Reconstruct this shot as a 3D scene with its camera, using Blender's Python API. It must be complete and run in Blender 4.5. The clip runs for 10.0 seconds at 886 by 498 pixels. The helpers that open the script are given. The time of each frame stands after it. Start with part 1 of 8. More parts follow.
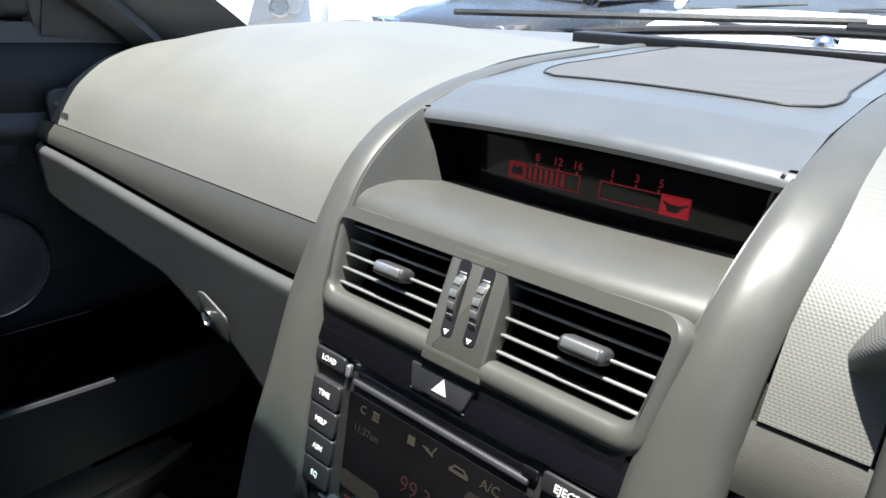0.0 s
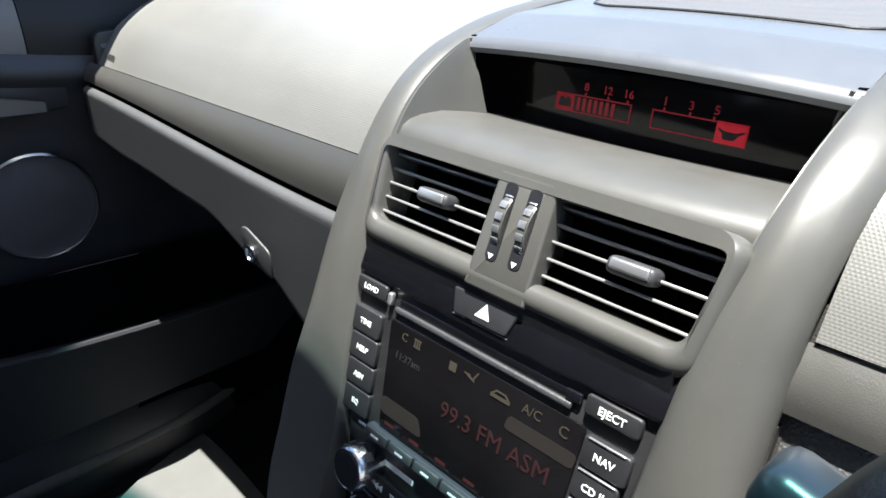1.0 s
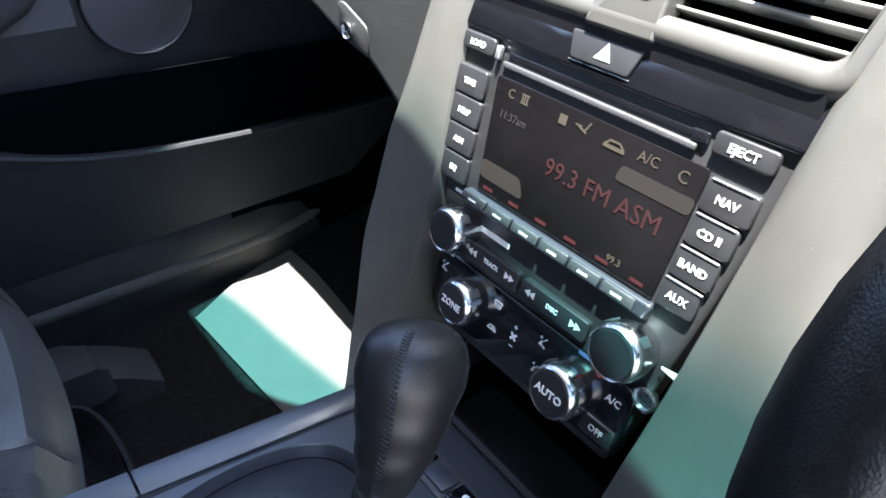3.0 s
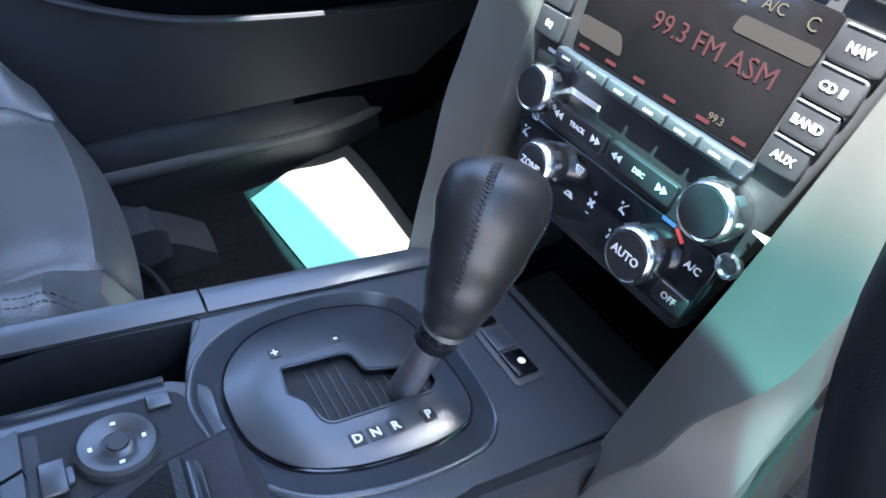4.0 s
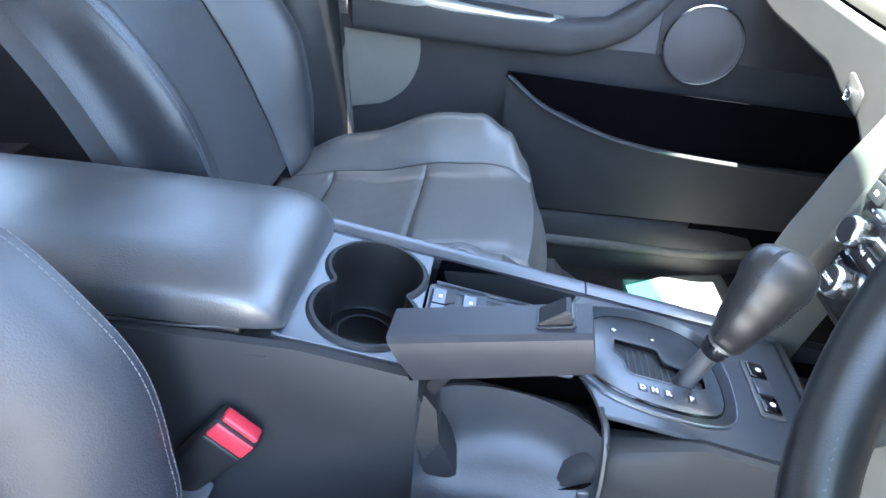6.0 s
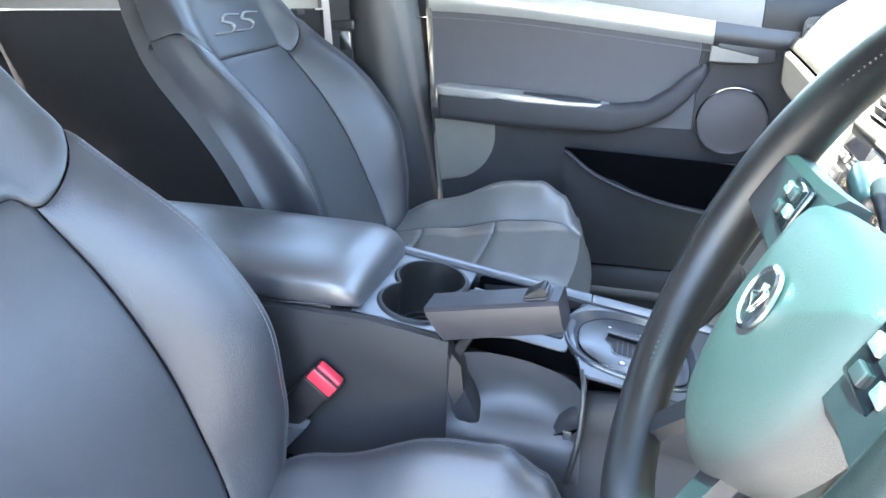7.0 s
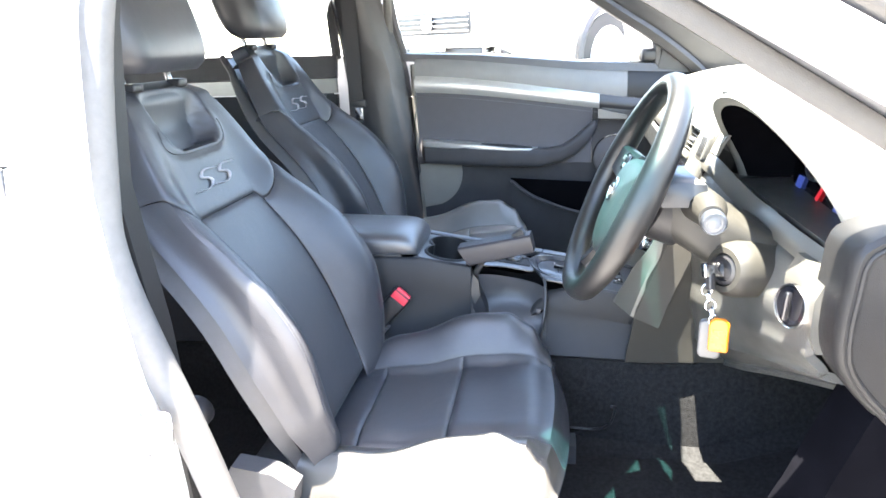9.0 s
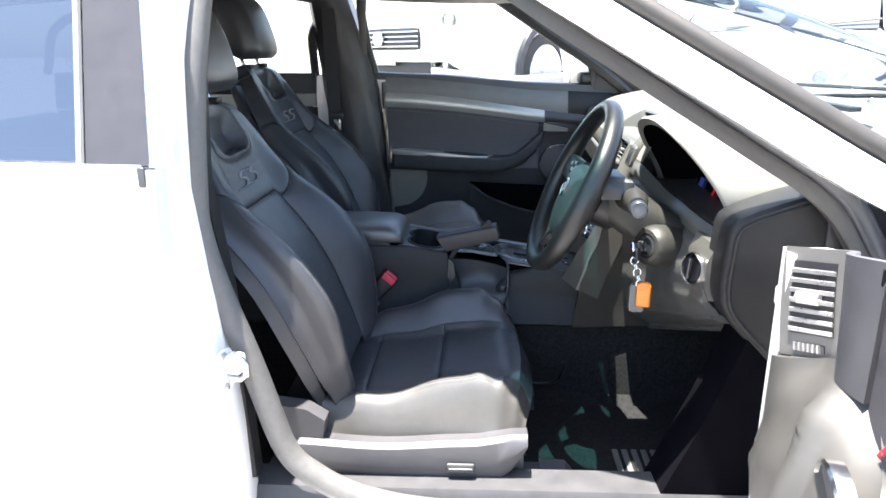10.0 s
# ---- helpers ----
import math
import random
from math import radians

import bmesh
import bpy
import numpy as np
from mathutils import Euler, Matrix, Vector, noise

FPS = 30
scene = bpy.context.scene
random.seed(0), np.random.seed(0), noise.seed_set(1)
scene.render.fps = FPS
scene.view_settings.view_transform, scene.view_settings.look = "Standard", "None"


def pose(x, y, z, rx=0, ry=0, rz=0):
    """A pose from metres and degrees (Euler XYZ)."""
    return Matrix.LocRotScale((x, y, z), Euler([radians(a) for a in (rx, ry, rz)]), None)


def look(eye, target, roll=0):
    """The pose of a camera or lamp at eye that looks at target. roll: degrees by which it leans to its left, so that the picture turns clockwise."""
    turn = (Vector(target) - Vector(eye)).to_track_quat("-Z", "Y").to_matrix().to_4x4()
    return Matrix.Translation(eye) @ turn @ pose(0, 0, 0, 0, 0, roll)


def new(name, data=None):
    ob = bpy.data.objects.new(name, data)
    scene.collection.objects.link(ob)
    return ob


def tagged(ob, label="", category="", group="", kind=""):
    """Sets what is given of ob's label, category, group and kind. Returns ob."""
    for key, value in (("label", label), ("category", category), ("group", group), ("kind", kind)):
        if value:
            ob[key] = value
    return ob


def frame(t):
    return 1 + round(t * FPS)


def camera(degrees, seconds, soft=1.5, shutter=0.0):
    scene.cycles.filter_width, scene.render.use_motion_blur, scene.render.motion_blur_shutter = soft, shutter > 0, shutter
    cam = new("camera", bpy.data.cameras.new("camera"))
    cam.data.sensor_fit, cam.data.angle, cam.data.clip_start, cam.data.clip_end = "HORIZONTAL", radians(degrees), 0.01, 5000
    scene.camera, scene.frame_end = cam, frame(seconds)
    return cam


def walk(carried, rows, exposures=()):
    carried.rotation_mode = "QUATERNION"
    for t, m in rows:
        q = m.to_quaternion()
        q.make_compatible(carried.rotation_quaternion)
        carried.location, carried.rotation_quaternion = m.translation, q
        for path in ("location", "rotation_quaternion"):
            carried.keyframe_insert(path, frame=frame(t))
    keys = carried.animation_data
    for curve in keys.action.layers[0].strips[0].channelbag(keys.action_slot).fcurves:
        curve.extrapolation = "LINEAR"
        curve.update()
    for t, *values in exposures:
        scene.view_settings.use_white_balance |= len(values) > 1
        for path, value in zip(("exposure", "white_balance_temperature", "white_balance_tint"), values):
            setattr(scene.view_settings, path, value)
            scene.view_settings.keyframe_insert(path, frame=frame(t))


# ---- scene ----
cam = camera(67.1, 10.0, soft=1.6)
PATH = [
    (0, (0.218, 0.84, 1.124), (-1.013, 2.224, 0.37), 1.0),
    (0.5, (0.22, 0.846, 1.121), (-1.041, 2.181, 0.329), 0.9),
    (1, (0.218, 0.833, 1.098), (-1.064, 2.117, 0.255), 0.7),
    (1.5, (0.215, 0.821, 1.079), (-1.077, 2.04, 0.161), 0.6),
    (2, (0.215, 0.816, 1.064), (-1.074, 1.982, 0.074), 0.6),
    (2.2, (0.215, 0.812, 1.059), (-1.071, 1.958, 0.042), 0.6),
    (3.3, (0.223, 0.799, 1.007), (-1.051, 1.757, -0.201), 1.5),
    (3.5, (0.223, 0.785, 0.995), (-1.029, 1.744, -0.233), 3.5),
    (4, (0.232, 0.77, 0.974), (-1.02, 1.617, -0.336), 4.8),
    (4.5, (0.236, 0.741, 0.959), (-1.037, 1.462, -0.404), 6.7),
    (5, (0.261, 0.679, 0.967), (-1.12, 1.142, -0.404), 9.1),
    (5.5, (0.368, 0.663, 1.015), (-1.197, 0.807, -0.223), 6.9),
    (6, (0.518, 0.703, 1.065), (-1.183, 0.561, 0.022), 3.6),
    (6.2, (0.573, 0.732, 1.079), (-1.152, 0.447, 0.107), 1.7),
    (7.3, (0.86, 0.874, 1.113), (-0.899, 0.328, 0.332), -1.6),
    (7.5, (0.938, 0.879, 1.12), (-0.834, 0.349, 0.36), -1.9),
    (8, (1.109, 0.884, 1.121), (-0.686, 0.372, 0.404), -1.9),
    (8.5, (1.284, 0.878, 1.15), (-0.546, 0.421, 0.486), -2.3),
    (9, (1.478, 0.825, 1.163), (-0.403, 0.511, 0.562), -2.3),
    (9.5, (1.651, 0.781, 1.186), (-0.252, 0.612, 0.595), -1.5),
    (10, (1.806, 0.754, 1.214), (-0.103, 0.631, 0.63), -1.0),
]
EXPOSURES = [(0, 1.72, 6400, 12), (1, 2.05, 6380, 14), (2, 2.82, 6380, 16), (3.5, 3.85, 6250, 16), (4.0, 4.30, 6050, 15), (4.5, 4.70, 6020, 12), (5.5, 5.08, 6350, 11), (6.2, 5.28, 6600, 9), (7.5, 5.24, 7100, 10), (8.5, 5.34, 7300, 12), (9.2, 4.34, 7050, 12), (10, 2.98, 6750, 12)]
walk(cam, [(t, look(eye, target, roll)) for t, eye, target, roll in PATH], EXPOSURES)

# ---------------------------------------------------------------- daylight
SUN_DIR = Vector((0.085, -0.112, 0.990)).normalized()
world = bpy.data.worlds.new("sky")
scene.world = world
world.use_nodes = True
wn = world.node_tree
wn.nodes.clear()
sky = wn.nodes.new("ShaderNodeTexSky")
sky.sky_type = "NISHITA"
sky.sun_disc = False
sky.sun_elevation = math.asin(SUN_DIR.z)
sky.sun_rotation = math.atan2(SUN_DIR.x, SUN_DIR.y)
bg = wn.nodes.new("ShaderNodeBackground")
bg.inputs["Strength"].default_value = 0.108
wo = wn.nodes.new("ShaderNodeOutputWorld")
wn.links.new(sky.outputs[0], bg.inputs[0])
wn.links.new(bg.outputs[0], wo.inputs[0])
sun_data = bpy.data.lights.new("sun", "SUN")
sun_data.energy = 5.0
sun_data.angle = radians(0.55)
sun_data.color = (1.0, 0.965, 0.91)
sun_lamp = new("sun", sun_data)
sun_lamp.matrix_world = look(SUN_DIR * 20, (0, 0, 0))


# ---------------------------------------------------------------- materials


def material(name, col, rough=0.5, metal=0.0, vary=0.12, scale=18.0, grain=0.0, grain_scale=900.0, spec=0.5,
             coat=0.0, dust=0.0, spread=0.07):
    """Base colour broken up at two scales, fine relief, optional dust specks."""
    m = bpy.data.materials.new(name)
    m.use_nodes = True
    t = m.node_tree
    b = t.nodes["Principled BSDF"]
    b.inputs["Metallic"].default_value = metal
    b.inputs["Specular IOR Level"].default_value = spec
    b.inputs["Coat Weight"].default_value = coat
    b.inputs["Coat Roughness"].default_value = 0.08 if rough < 0.25 else 0.28
    tc = t.nodes.new("ShaderNodeTexCoord")
    n1 = t.nodes.new("ShaderNodeTexNoise")
    n1.inputs["Scale"].default_value = scale
    n1.inputs["Detail"].default_value = 6
    n1.inputs["Roughness"].default_value = 0.65
    t.links.new(tc.outputs["Object"], n1.inputs["Vector"])
    r1 = t.nodes.new("ShaderNodeMapRange")
    r1.inputs["From Min"].default_value, r1.inputs["From Max"].default_value = 0.3, 0.7
    r1.inputs["To Min"].default_value, r1.inputs["To Max"].default_value = 1 - vary, 1 + vary
    t.links.new(n1.outputs["Fac"], r1.inputs["Value"])
    mul = t.nodes.new("ShaderNodeMix")
    mul.data_type, mul.blend_type = "RGBA", "MULTIPLY"
    mul.inputs["Factor"].default_value = 1.0
    mul.inputs["A"].default_value = (*col, 1)
    t.links.new(r1.outputs[0], mul.inputs["B"])
    last = mul.outputs["Result"]
    if dust:
        n3 = t.nodes.new("ShaderNodeTexNoise")
        n3.inputs["Scale"].default_value = 900
        n3.inputs["Detail"].default_value = 2
        t.links.new(tc.outputs["Object"], n3.inputs["Vector"])
        r3 = t.nodes.new("ShaderNodeMapRange")
        r3.inputs["From Min"].default_value, r3.inputs["From Max"].default_value = 0.70, 0.78
        r3.inputs["To Max"].default_value = dust
        t.links.new(n3.outputs["Fac"], r3.inputs["Value"])
        mx = t.nodes.new("ShaderNodeMix")
        mx.data_type = "RGBA"
        t.links.new(r3.outputs[0], mx.inputs["Factor"])
        t.links.new(last, mx.inputs["A"])
        mx.inputs["B"].default_value = (0.5, 0.48, 0.45, 1)
        last = mx.outputs["Result"]
    t.links.new(last, b.inputs["Base Color"])
    r2 = t.nodes.new("ShaderNodeMapRange")
    r2.inputs["From Min"].default_value, r2.inputs["From Max"].default_value = 0.25, 0.75
    r2.inputs["To Min"].default_value, r2.inputs["To Max"].default_value = max(0.02, rough - spread), min(1, rough + spread)
    t.links.new(n1.outputs["Fac"], r2.inputs["Value"])
    t.links.new(r2.outputs[0], b.inputs["Roughness"])
    if grain:
        v = t.nodes.new("ShaderNodeTexVoronoi")
        v.inputs["Scale"].default_value = grain_scale
        t.links.new(tc.outputs["Object"], v.inputs["Vector"])
        bp = t.nodes.new("ShaderNodeBump")
        bp.inputs["Strength"].default_value = grain
        bp.inputs["Distance"].default_value = 0.0006
        t.links.new(v.outputs["Distance"], bp.inputs["Height"])
        t.links.new(bp.outputs[0], b.inputs["Normal"])
    return m


def leather(name, col, rough=0.42, coat=0.7, spec=0.75, crease=0.10, grain=0.35, grain_scale=650):
    """Grained hide with soft creases."""
    m = material(name, col, rough, vary=0.15, scale=9, grain=grain, grain_scale=grain_scale, spec=spec)
    t = m.node_tree
    b = t.nodes["Principled BSDF"]
    tc = t.nodes.new("ShaderNodeTexCoord")
    n = t.nodes.new("ShaderNodeTexNoise")
    n.inputs["Scale"].default_value = 19
    n.inputs["Detail"].default_value = 4
    n.inputs["Distortion"].default_value = 0.8
    t.links.new(tc.outputs["Object"], n.inputs["Vector"])
    bp = t.nodes.new("ShaderNodeBump")
    bp.inputs["Strength"].default_value = crease
    bp.inputs["Distance"].default_value = 0.012
    t.links.new(n.outputs["Fac"], bp.inputs["Height"])
    old = b.inputs["Normal"].links[0].from_node
    t.links.new(bp.outputs[0], old.inputs["Normal"])
    b.inputs["Coat Weight"].default_value = coat
    b.inputs["Coat Roughness"].default_value = 0.36
    return m


def dotted(name, col, pitch, rough=0.6, depth=0.5):
    """Moulded skin with a regular fine dimple pattern."""
    m = material(name, col, rough, vary=0.06, scale=8)
    t = m.node_tree
    b = t.nodes["Principled BSDF"]
    tc = t.nodes.new("ShaderNodeTexCoord")
    mp = t.nodes.new("ShaderNodeMapping")
    mp.inputs["Rotation"].default_value = (0.0, 0.0, 0.785)
    t.links.new(tc.outputs["Object"], mp.inputs["Vector"])
    v = t.nodes.new("ShaderNodeTexVoronoi")
    v.inputs["Scale"].default_value = 1.0 / pitch
    v.inputs["Randomness"].default_value = 0.0
    t.links.new(mp.outputs[0], v.inputs["Vector"])
    bp = t.nodes.new("ShaderNodeBump")
    bp.inputs["Strength"].default_value = depth
    bp.inputs["Distance"].default_value = 0.0012
    t.links.new(v.outputs["Distance"], bp.inputs["Height"])
    t.links.new(bp.outputs[0], b.inputs["Normal"])
    return m


def glow(name, col, strength, base=(0.01, 0.01, 0.01)):
    m = bpy.data.materials.new(name)
    m.use_nodes = True
    b = m.node_tree.nodes["Principled BSDF"]
    b.inputs["Base Color"].default_value = (*base, 1)
    b.inputs["Roughness"].default_value = 0.4
    b.inputs["Emission Color"].default_value = (*col, 1)
    b.inputs["Emission Strength"].default_value = strength
    return m


def pane(name, tint=(0.86, 0.93, 0.90), ior=1.25):
    """Thin sheet of tinted glass: lets light through, mirrors a little."""
    m = bpy.data.materials.new(name)
    m.use_nodes = True
    t = m.node_tree
    t.nodes.clear()
    o = t.nodes.new("ShaderNodeOutputMaterial")
    tr = t.nodes.new("ShaderNodeBsdfTransparent")
    tr.inputs[0].default_value = (*tint, 1)
    gl = t.nodes.new("ShaderNodeBsdfGlossy")
    gl.inputs["Roughness"].default_value = 0.02
    fr = t.nodes.new("ShaderNodeFresnel")
    fr.inputs["IOR"].default_value = ior
    mx = t.nodes.new("ShaderNodeMixShader")
    t.links.new(fr.outputs[0], mx.inputs[0])
    t.links.new(tr.outputs[0], mx.inputs[1])
    t.links.new(gl.outputs[0], mx.inputs[2])
    t.links.new(mx.outputs[0], o.inputs[0])
    return m, t, tr


M_SATIN = material("satin_bronze_grey_paint", (0.084, 0.082, 0.074), 0.41, 0.12, vary=0.04, scale=30, grain=0.06, grain_scale=2200, dust=0.10, spec=0.42)
M_PAD = dotted("grained_grey_dash_skin", (0.150, 0.147, 0.134), 0.0015, 0.48, 0.25)
M_PADLOW = material("grained_grey_lower_dash", (0.062, 0.063, 0.062), 0.50, vary=0.10, scale=10, grain=0.40, grain_scale=1100)
M_STRIP = material("smooth_grey_dash_strip", (0.060, 0.058, 0.052), 0.38, vary=0.05, scale=20, grain=0.12, grain_scale=1500)
M_DASHTOP = material("dark_dash_top", (0.12, 0.125, 0.135), 0.5, vary=0.08, scale=20, grain=0.3, grain_scale=1200)
M_HOOD = material("satin_blue_grey_hood", (0.125, 0.13, 0.135), 0.32, 0.3, vary=0.04, scale=25, grain=0.08, grain_scale=2200, dust=0.2)
M_GRILLE = dotted("speaker_mesh_cloth", (0.085, 0.086, 0.09), 0.0016, 0.8, 0.8)
M_BLACK = material("black_plastic", (0.014, 0.014, 0.016), 0.42, vary=0.25, scale=30, grain=0.2, grain_scale=1500)
# Near-black for recesses and dark corners, their shade put into the colour.
M_SHADEBLACK = material("recess_shade_black", (0.003, 0.003, 0.004), 0.95, vary=0.2, spec=0.0)
M_DARK = material("charcoal_plastic", (0.045, 0.045, 0.048), 0.48, vary=0.15, scale=24, grain=0.35, grain_scale=1100, dust=0.15)
M_CONSOLE = material("dark_grey_console_plastic", (0.022, 0.0222, 0.024), 0.48, vary=0.06, scale=16, grain=0.2, grain_scale=1000, spec=0.16, spread=0.03)
M_CONSATIN = material("satin_dark_console_panel", (0.031, 0.035, 0.043), 0.30, 0.0, vary=0.015, scale=9, grain=0.04, grain_scale=2000, spec=0.65, coat=0.14, spread=0.015)
M_GLOSS = material("piano_black", (0.006, 0.006, 0.008), 0.12, vary=0.2, scale=20, coat=0.6)
M_BUTTON = material("soft_black_button", (0.022, 0.022, 0.024), 0.45, vary=0.15, scale=60, dust=0.12)
M_FASCIA = material("satin_charcoal_fascia", (0.022, 0.022, 0.023), 0.34, 0.0, vary=0.10, scale=40, dust=0.15, spec=0.6)
M_CHROME = material("satin_chrome", (0.62, 0.62, 0.63), 0.22, 1.0, vary=0.08, scale=60)
M_SILVER = material("silver_plastic", (0.42, 0.42, 0.42), 0.30, 0.75, vary=0.06, scale=60)
M_SHAFT = material("satin_grey_lever_shaft", (0.30, 0.29, 0.30), 0.34, 0.85, vary=0.04, scale=60)
M_WHITEMARK = glow("white_print", (1, 1, 1), 0.0, (0.82, 0.82, 0.80))
M_LEATHER = leather("black_seat_leather", (0.027, 0.028, 0.033), 0.40, 0.22, 0.42)
M_LEATHER2 = leather("black_perforated_leather", (0.036, 0.037, 0.041), 0.46, 0.15, 0.40)
# Lighter copy of the seat leather: daylight on the passenger cushion put into colour.
M_LITLEATHER = leather("lightened_black_leather", (0.078, 0.079, 0.078), 0.44, 0.35, 0.5)
M_PIPING = material("dark_seam_piping", (0.02, 0.02, 0.022), 0.5, vary=0.2)
M_STITCH = material("grey_thread", (0.085, 0.085, 0.09), 0.7, vary=0.2, scale=200)
M_LOGO = material("silver_embroidery", (0.27, 0.27, 0.285), 0.5, vary=0.15, scale=300)
M_WHEEL = leather("black_wheel_leather", (0.0085, 0.0085, 0.009), 0.36, 0.10, 0.34, 0.025, 0.18, 1300)
M_LACE = material("grey_wheel_lacing", (0.055, 0.055, 0.058), 0.6, vary=0.15, scale=200)
# Seat leather made lighter for outer sides, the sun on them is in the colour.
M_LITBOLSTER = leather("sunlit_black_leather", (0.060, 0.058, 0.054), 0.42, 0.4, 0.5)
M_SHROUD = material("tan_grey_column_plastic", (0.022, 0.021, 0.0185), 0.46, vary=0.08, scale=18, grain=0.25, grain_scale=1200, spec=0.35)
M_HUB = material("dark_grey_airbag_cover", (0.030, 0.032, 0.032), 0.5, vary=0.08, scale=20, grain=0.35, grain_scale=1200)
M_CARPET = material("black_carpet", (0.014, 0.014, 0.0145), 0.95, vary=0.5, scale=120, grain=1.0, grain_scale=500, spec=0.1)
M_PAPER = material("creased_white_paper", (0.105, 0.104, 0.097), 0.8, vary=0.06, scale=30, grain=0.3, grain_scale=60)
M_RED = material("red_release_button", (0.55, 0.03, 0.05), 0.4, vary=0.08)
M_BELT = material("black_seat_belt_webbing", (0.020, 0.020, 0.023), 0.7, vary=0.15, scale=200, grain=0.6, grain_scale=900)
M_WEB = material("grey_seat_belt_webbing", (0.10, 0.10, 0.11), 0.7, vary=0.15, scale=200, grain=0.6, grain_scale=900)
M_PAINT = material("white_car_paint", (0.80, 0.80, 0.79), 0.22, vary=0.02, scale=6, coat=0.8)
M_APPLIQUE = material("lilac_grey_frame_applique", (0.030, 0.029, 0.033), 0.42, vary=0.04, scale=20, grain=0.1, grain_scale=1500)
M_LOUVRE = material("pale_satin_louvre", (0.30, 0.30, 0.29), 0.36, 0.4, vary=0.05, scale=40)
M_RUBBER = material("grey_rubber_seal", (0.09, 0.088, 0.085), 0.6, vary=0.15, scale=60)
M_DOORPAD = material("dark_plum_door_cloth", (0.044, 0.042, 0.048), 0.6, vary=0.12, scale=40, grain=0.5, grain_scale=1000)
M_DOORTRIM = material("charcoal_door_trim", (0.047, 0.047, 0.052), 0.42, vary=0.1, scale=20, grain=0.5, grain_scale=900)
M_KNEE = material("grained_dark_knee_panel", (0.062, 0.062, 0.059), 0.36, vary=0.12, scale=14, grain=1.0, grain_scale=520, spec=0.7)
# Darker copy of the door insert, its shade put into the colour.
M_SPEAKERPANEL = material("shaded_speaker_panel", (0.020, 0.019, 0.022), 0.5, vary=0.12, scale=30, grain=0.4, grain_scale=1000, spec=0.3)
# Door trim made lighter, sun on the window ledge is in this colour.
M_DOORTOP = material("sunlit_door_ledge_skin", (0.125, 0.124, 0.122), 0.5, vary=0.08, scale=20, grain=0.4, grain_scale=900)
# Darker than the door trim: shade on the lower door goes into the colour.
M_DOORLOW = material("dark_shaded_door_plastic", (0.031, 0.031, 0.035), 0.50, vary=0.12, scale=20, grain=0.5, grain_scale=900, spec=0.2)
# Pale cream also carries the light falling on the door's rear edge and corner.
M_CORNER = material("pale_lit_door_plastic", (0.135, 0.130, 0.118), 0.5, vary=0.05, scale=20, grain=0.2, grain_scale=1200)
M_DOORSILVER = material("satin_silver_door_strip", (0.36, 0.355, 0.34), 0.35, 0.5, vary=0.05, scale=30)
M_LINER = material("grey_headliner_cloth", (0.42, 0.41, 0.39), 0.9, vary=0.06, scale=80, grain=0.4, grain_scale=900)
M_ORANGE = material("orange_key_tag", (0.52, 0.15, 0.004), 0.35, vary=0.05)
M_DOORLIGHT = material("light_grey_door_plastic", (0.046, 0.045, 0.042), 0.52, vary=0.05, scale=20, grain=0.2, grain_scale=1200)
M_KEY = material("grey_key_fob", (0.075, 0.075, 0.074), 0.4, vary=0.1)
M_RED_LED = glow("red_segment", (1.0, 0.02, 0.05), 0.07)
M_RED_LED2 = glow("dim_red_segment", (1.0, 0.03, 0.06), 0.03)
M_RADIO_RED = glow("radio_red_segment", (1.0, 0.03, 0.06), 0.010)
M_SCREEN = material("dark_display_glass", (0.006, 0.0055, 0.006), 0.10, vary=0.3, scale=14)
M_AMBER = glow("amber_lcd_icon", (1.0, 0.85, 0.55), 0.020)
M_BLUE_LED = glow("blue_mark", (0.1, 0.4, 1.0), 0.04)
M_DIALMARK = glow("faint_blue_dial_mark", (0.1, 0.2, 1.0), 0.018)
M_DIALRED = glow("faint_red_dial_mark", (1.0, 0.02, 0.05), 0.010)
M_ASPHALT = material("sunlit_concrete", (0.25, 0.24, 0.23), 0.9, vary=0.25, scale=3, grain=0.8, grain_scale=120)
M_TYRE = material("tyre_rubber", (0.02, 0.02, 0.02), 0.8, vary=0.2)
M_ALLOY = material("alloy_wheel", (0.5, 0.5, 0.5), 0.3, 0.8, vary=0.08)
M_CARDARK = material("charcoal_car_paint", (0.05, 0.052, 0.055), 0.25, 0.3, vary=0.03, coat=0.8)
M_CARGLASS = material("car_window_glass", (0.075, 0.09, 0.105), 0.05, vary=0.1, coat=0.5)
M_PANE, _, _ = pane("clear_side_glass", (0.90, 0.94, 0.92))
M_REARPANE, _, _ = pane("tinted_rear_glass", (0.025, 0.03, 0.035), 2.9)
M_BACKPANE, _, _ = pane("tinted_back_glass", (0.40, 0.44, 0.43))
# windscreen with a teal shade band along its upper edge
M_SCREENGLASS, _t, _tr = pane("windscreen_glass", (0.92, 0.96, 0.94), 1.06)
_tc = _t.nodes.new("ShaderNodeNewGeometry")
_sx = _t.nodes.new("ShaderNodeSeparateXYZ")
_t.links.new(_tc.outputs["Position"], _sx.inputs[0])
_xx = _t.nodes.new("ShaderNodeMath")
_xx.operation = "POWER"
_xx.inputs[1].default_value = 2.0
_ab = _t.nodes.new("ShaderNodeMath")
_ab.operation = "ABSOLUTE"
_t.links.new(_sx.outputs["X"], _ab.inputs[0])
_t.links.new(_ab.outputs[0], _xx.inputs[0])
_edge = _t.nodes.new("ShaderNodeMath")
_edge.operation = "MULTIPLY_ADD"
_edge.inputs[1].default_value = 0.16
_t.links.new(_xx.outputs[0], _edge.inputs[0])
_t.links.new(_sx.outputs["Y"], _edge.inputs[2])
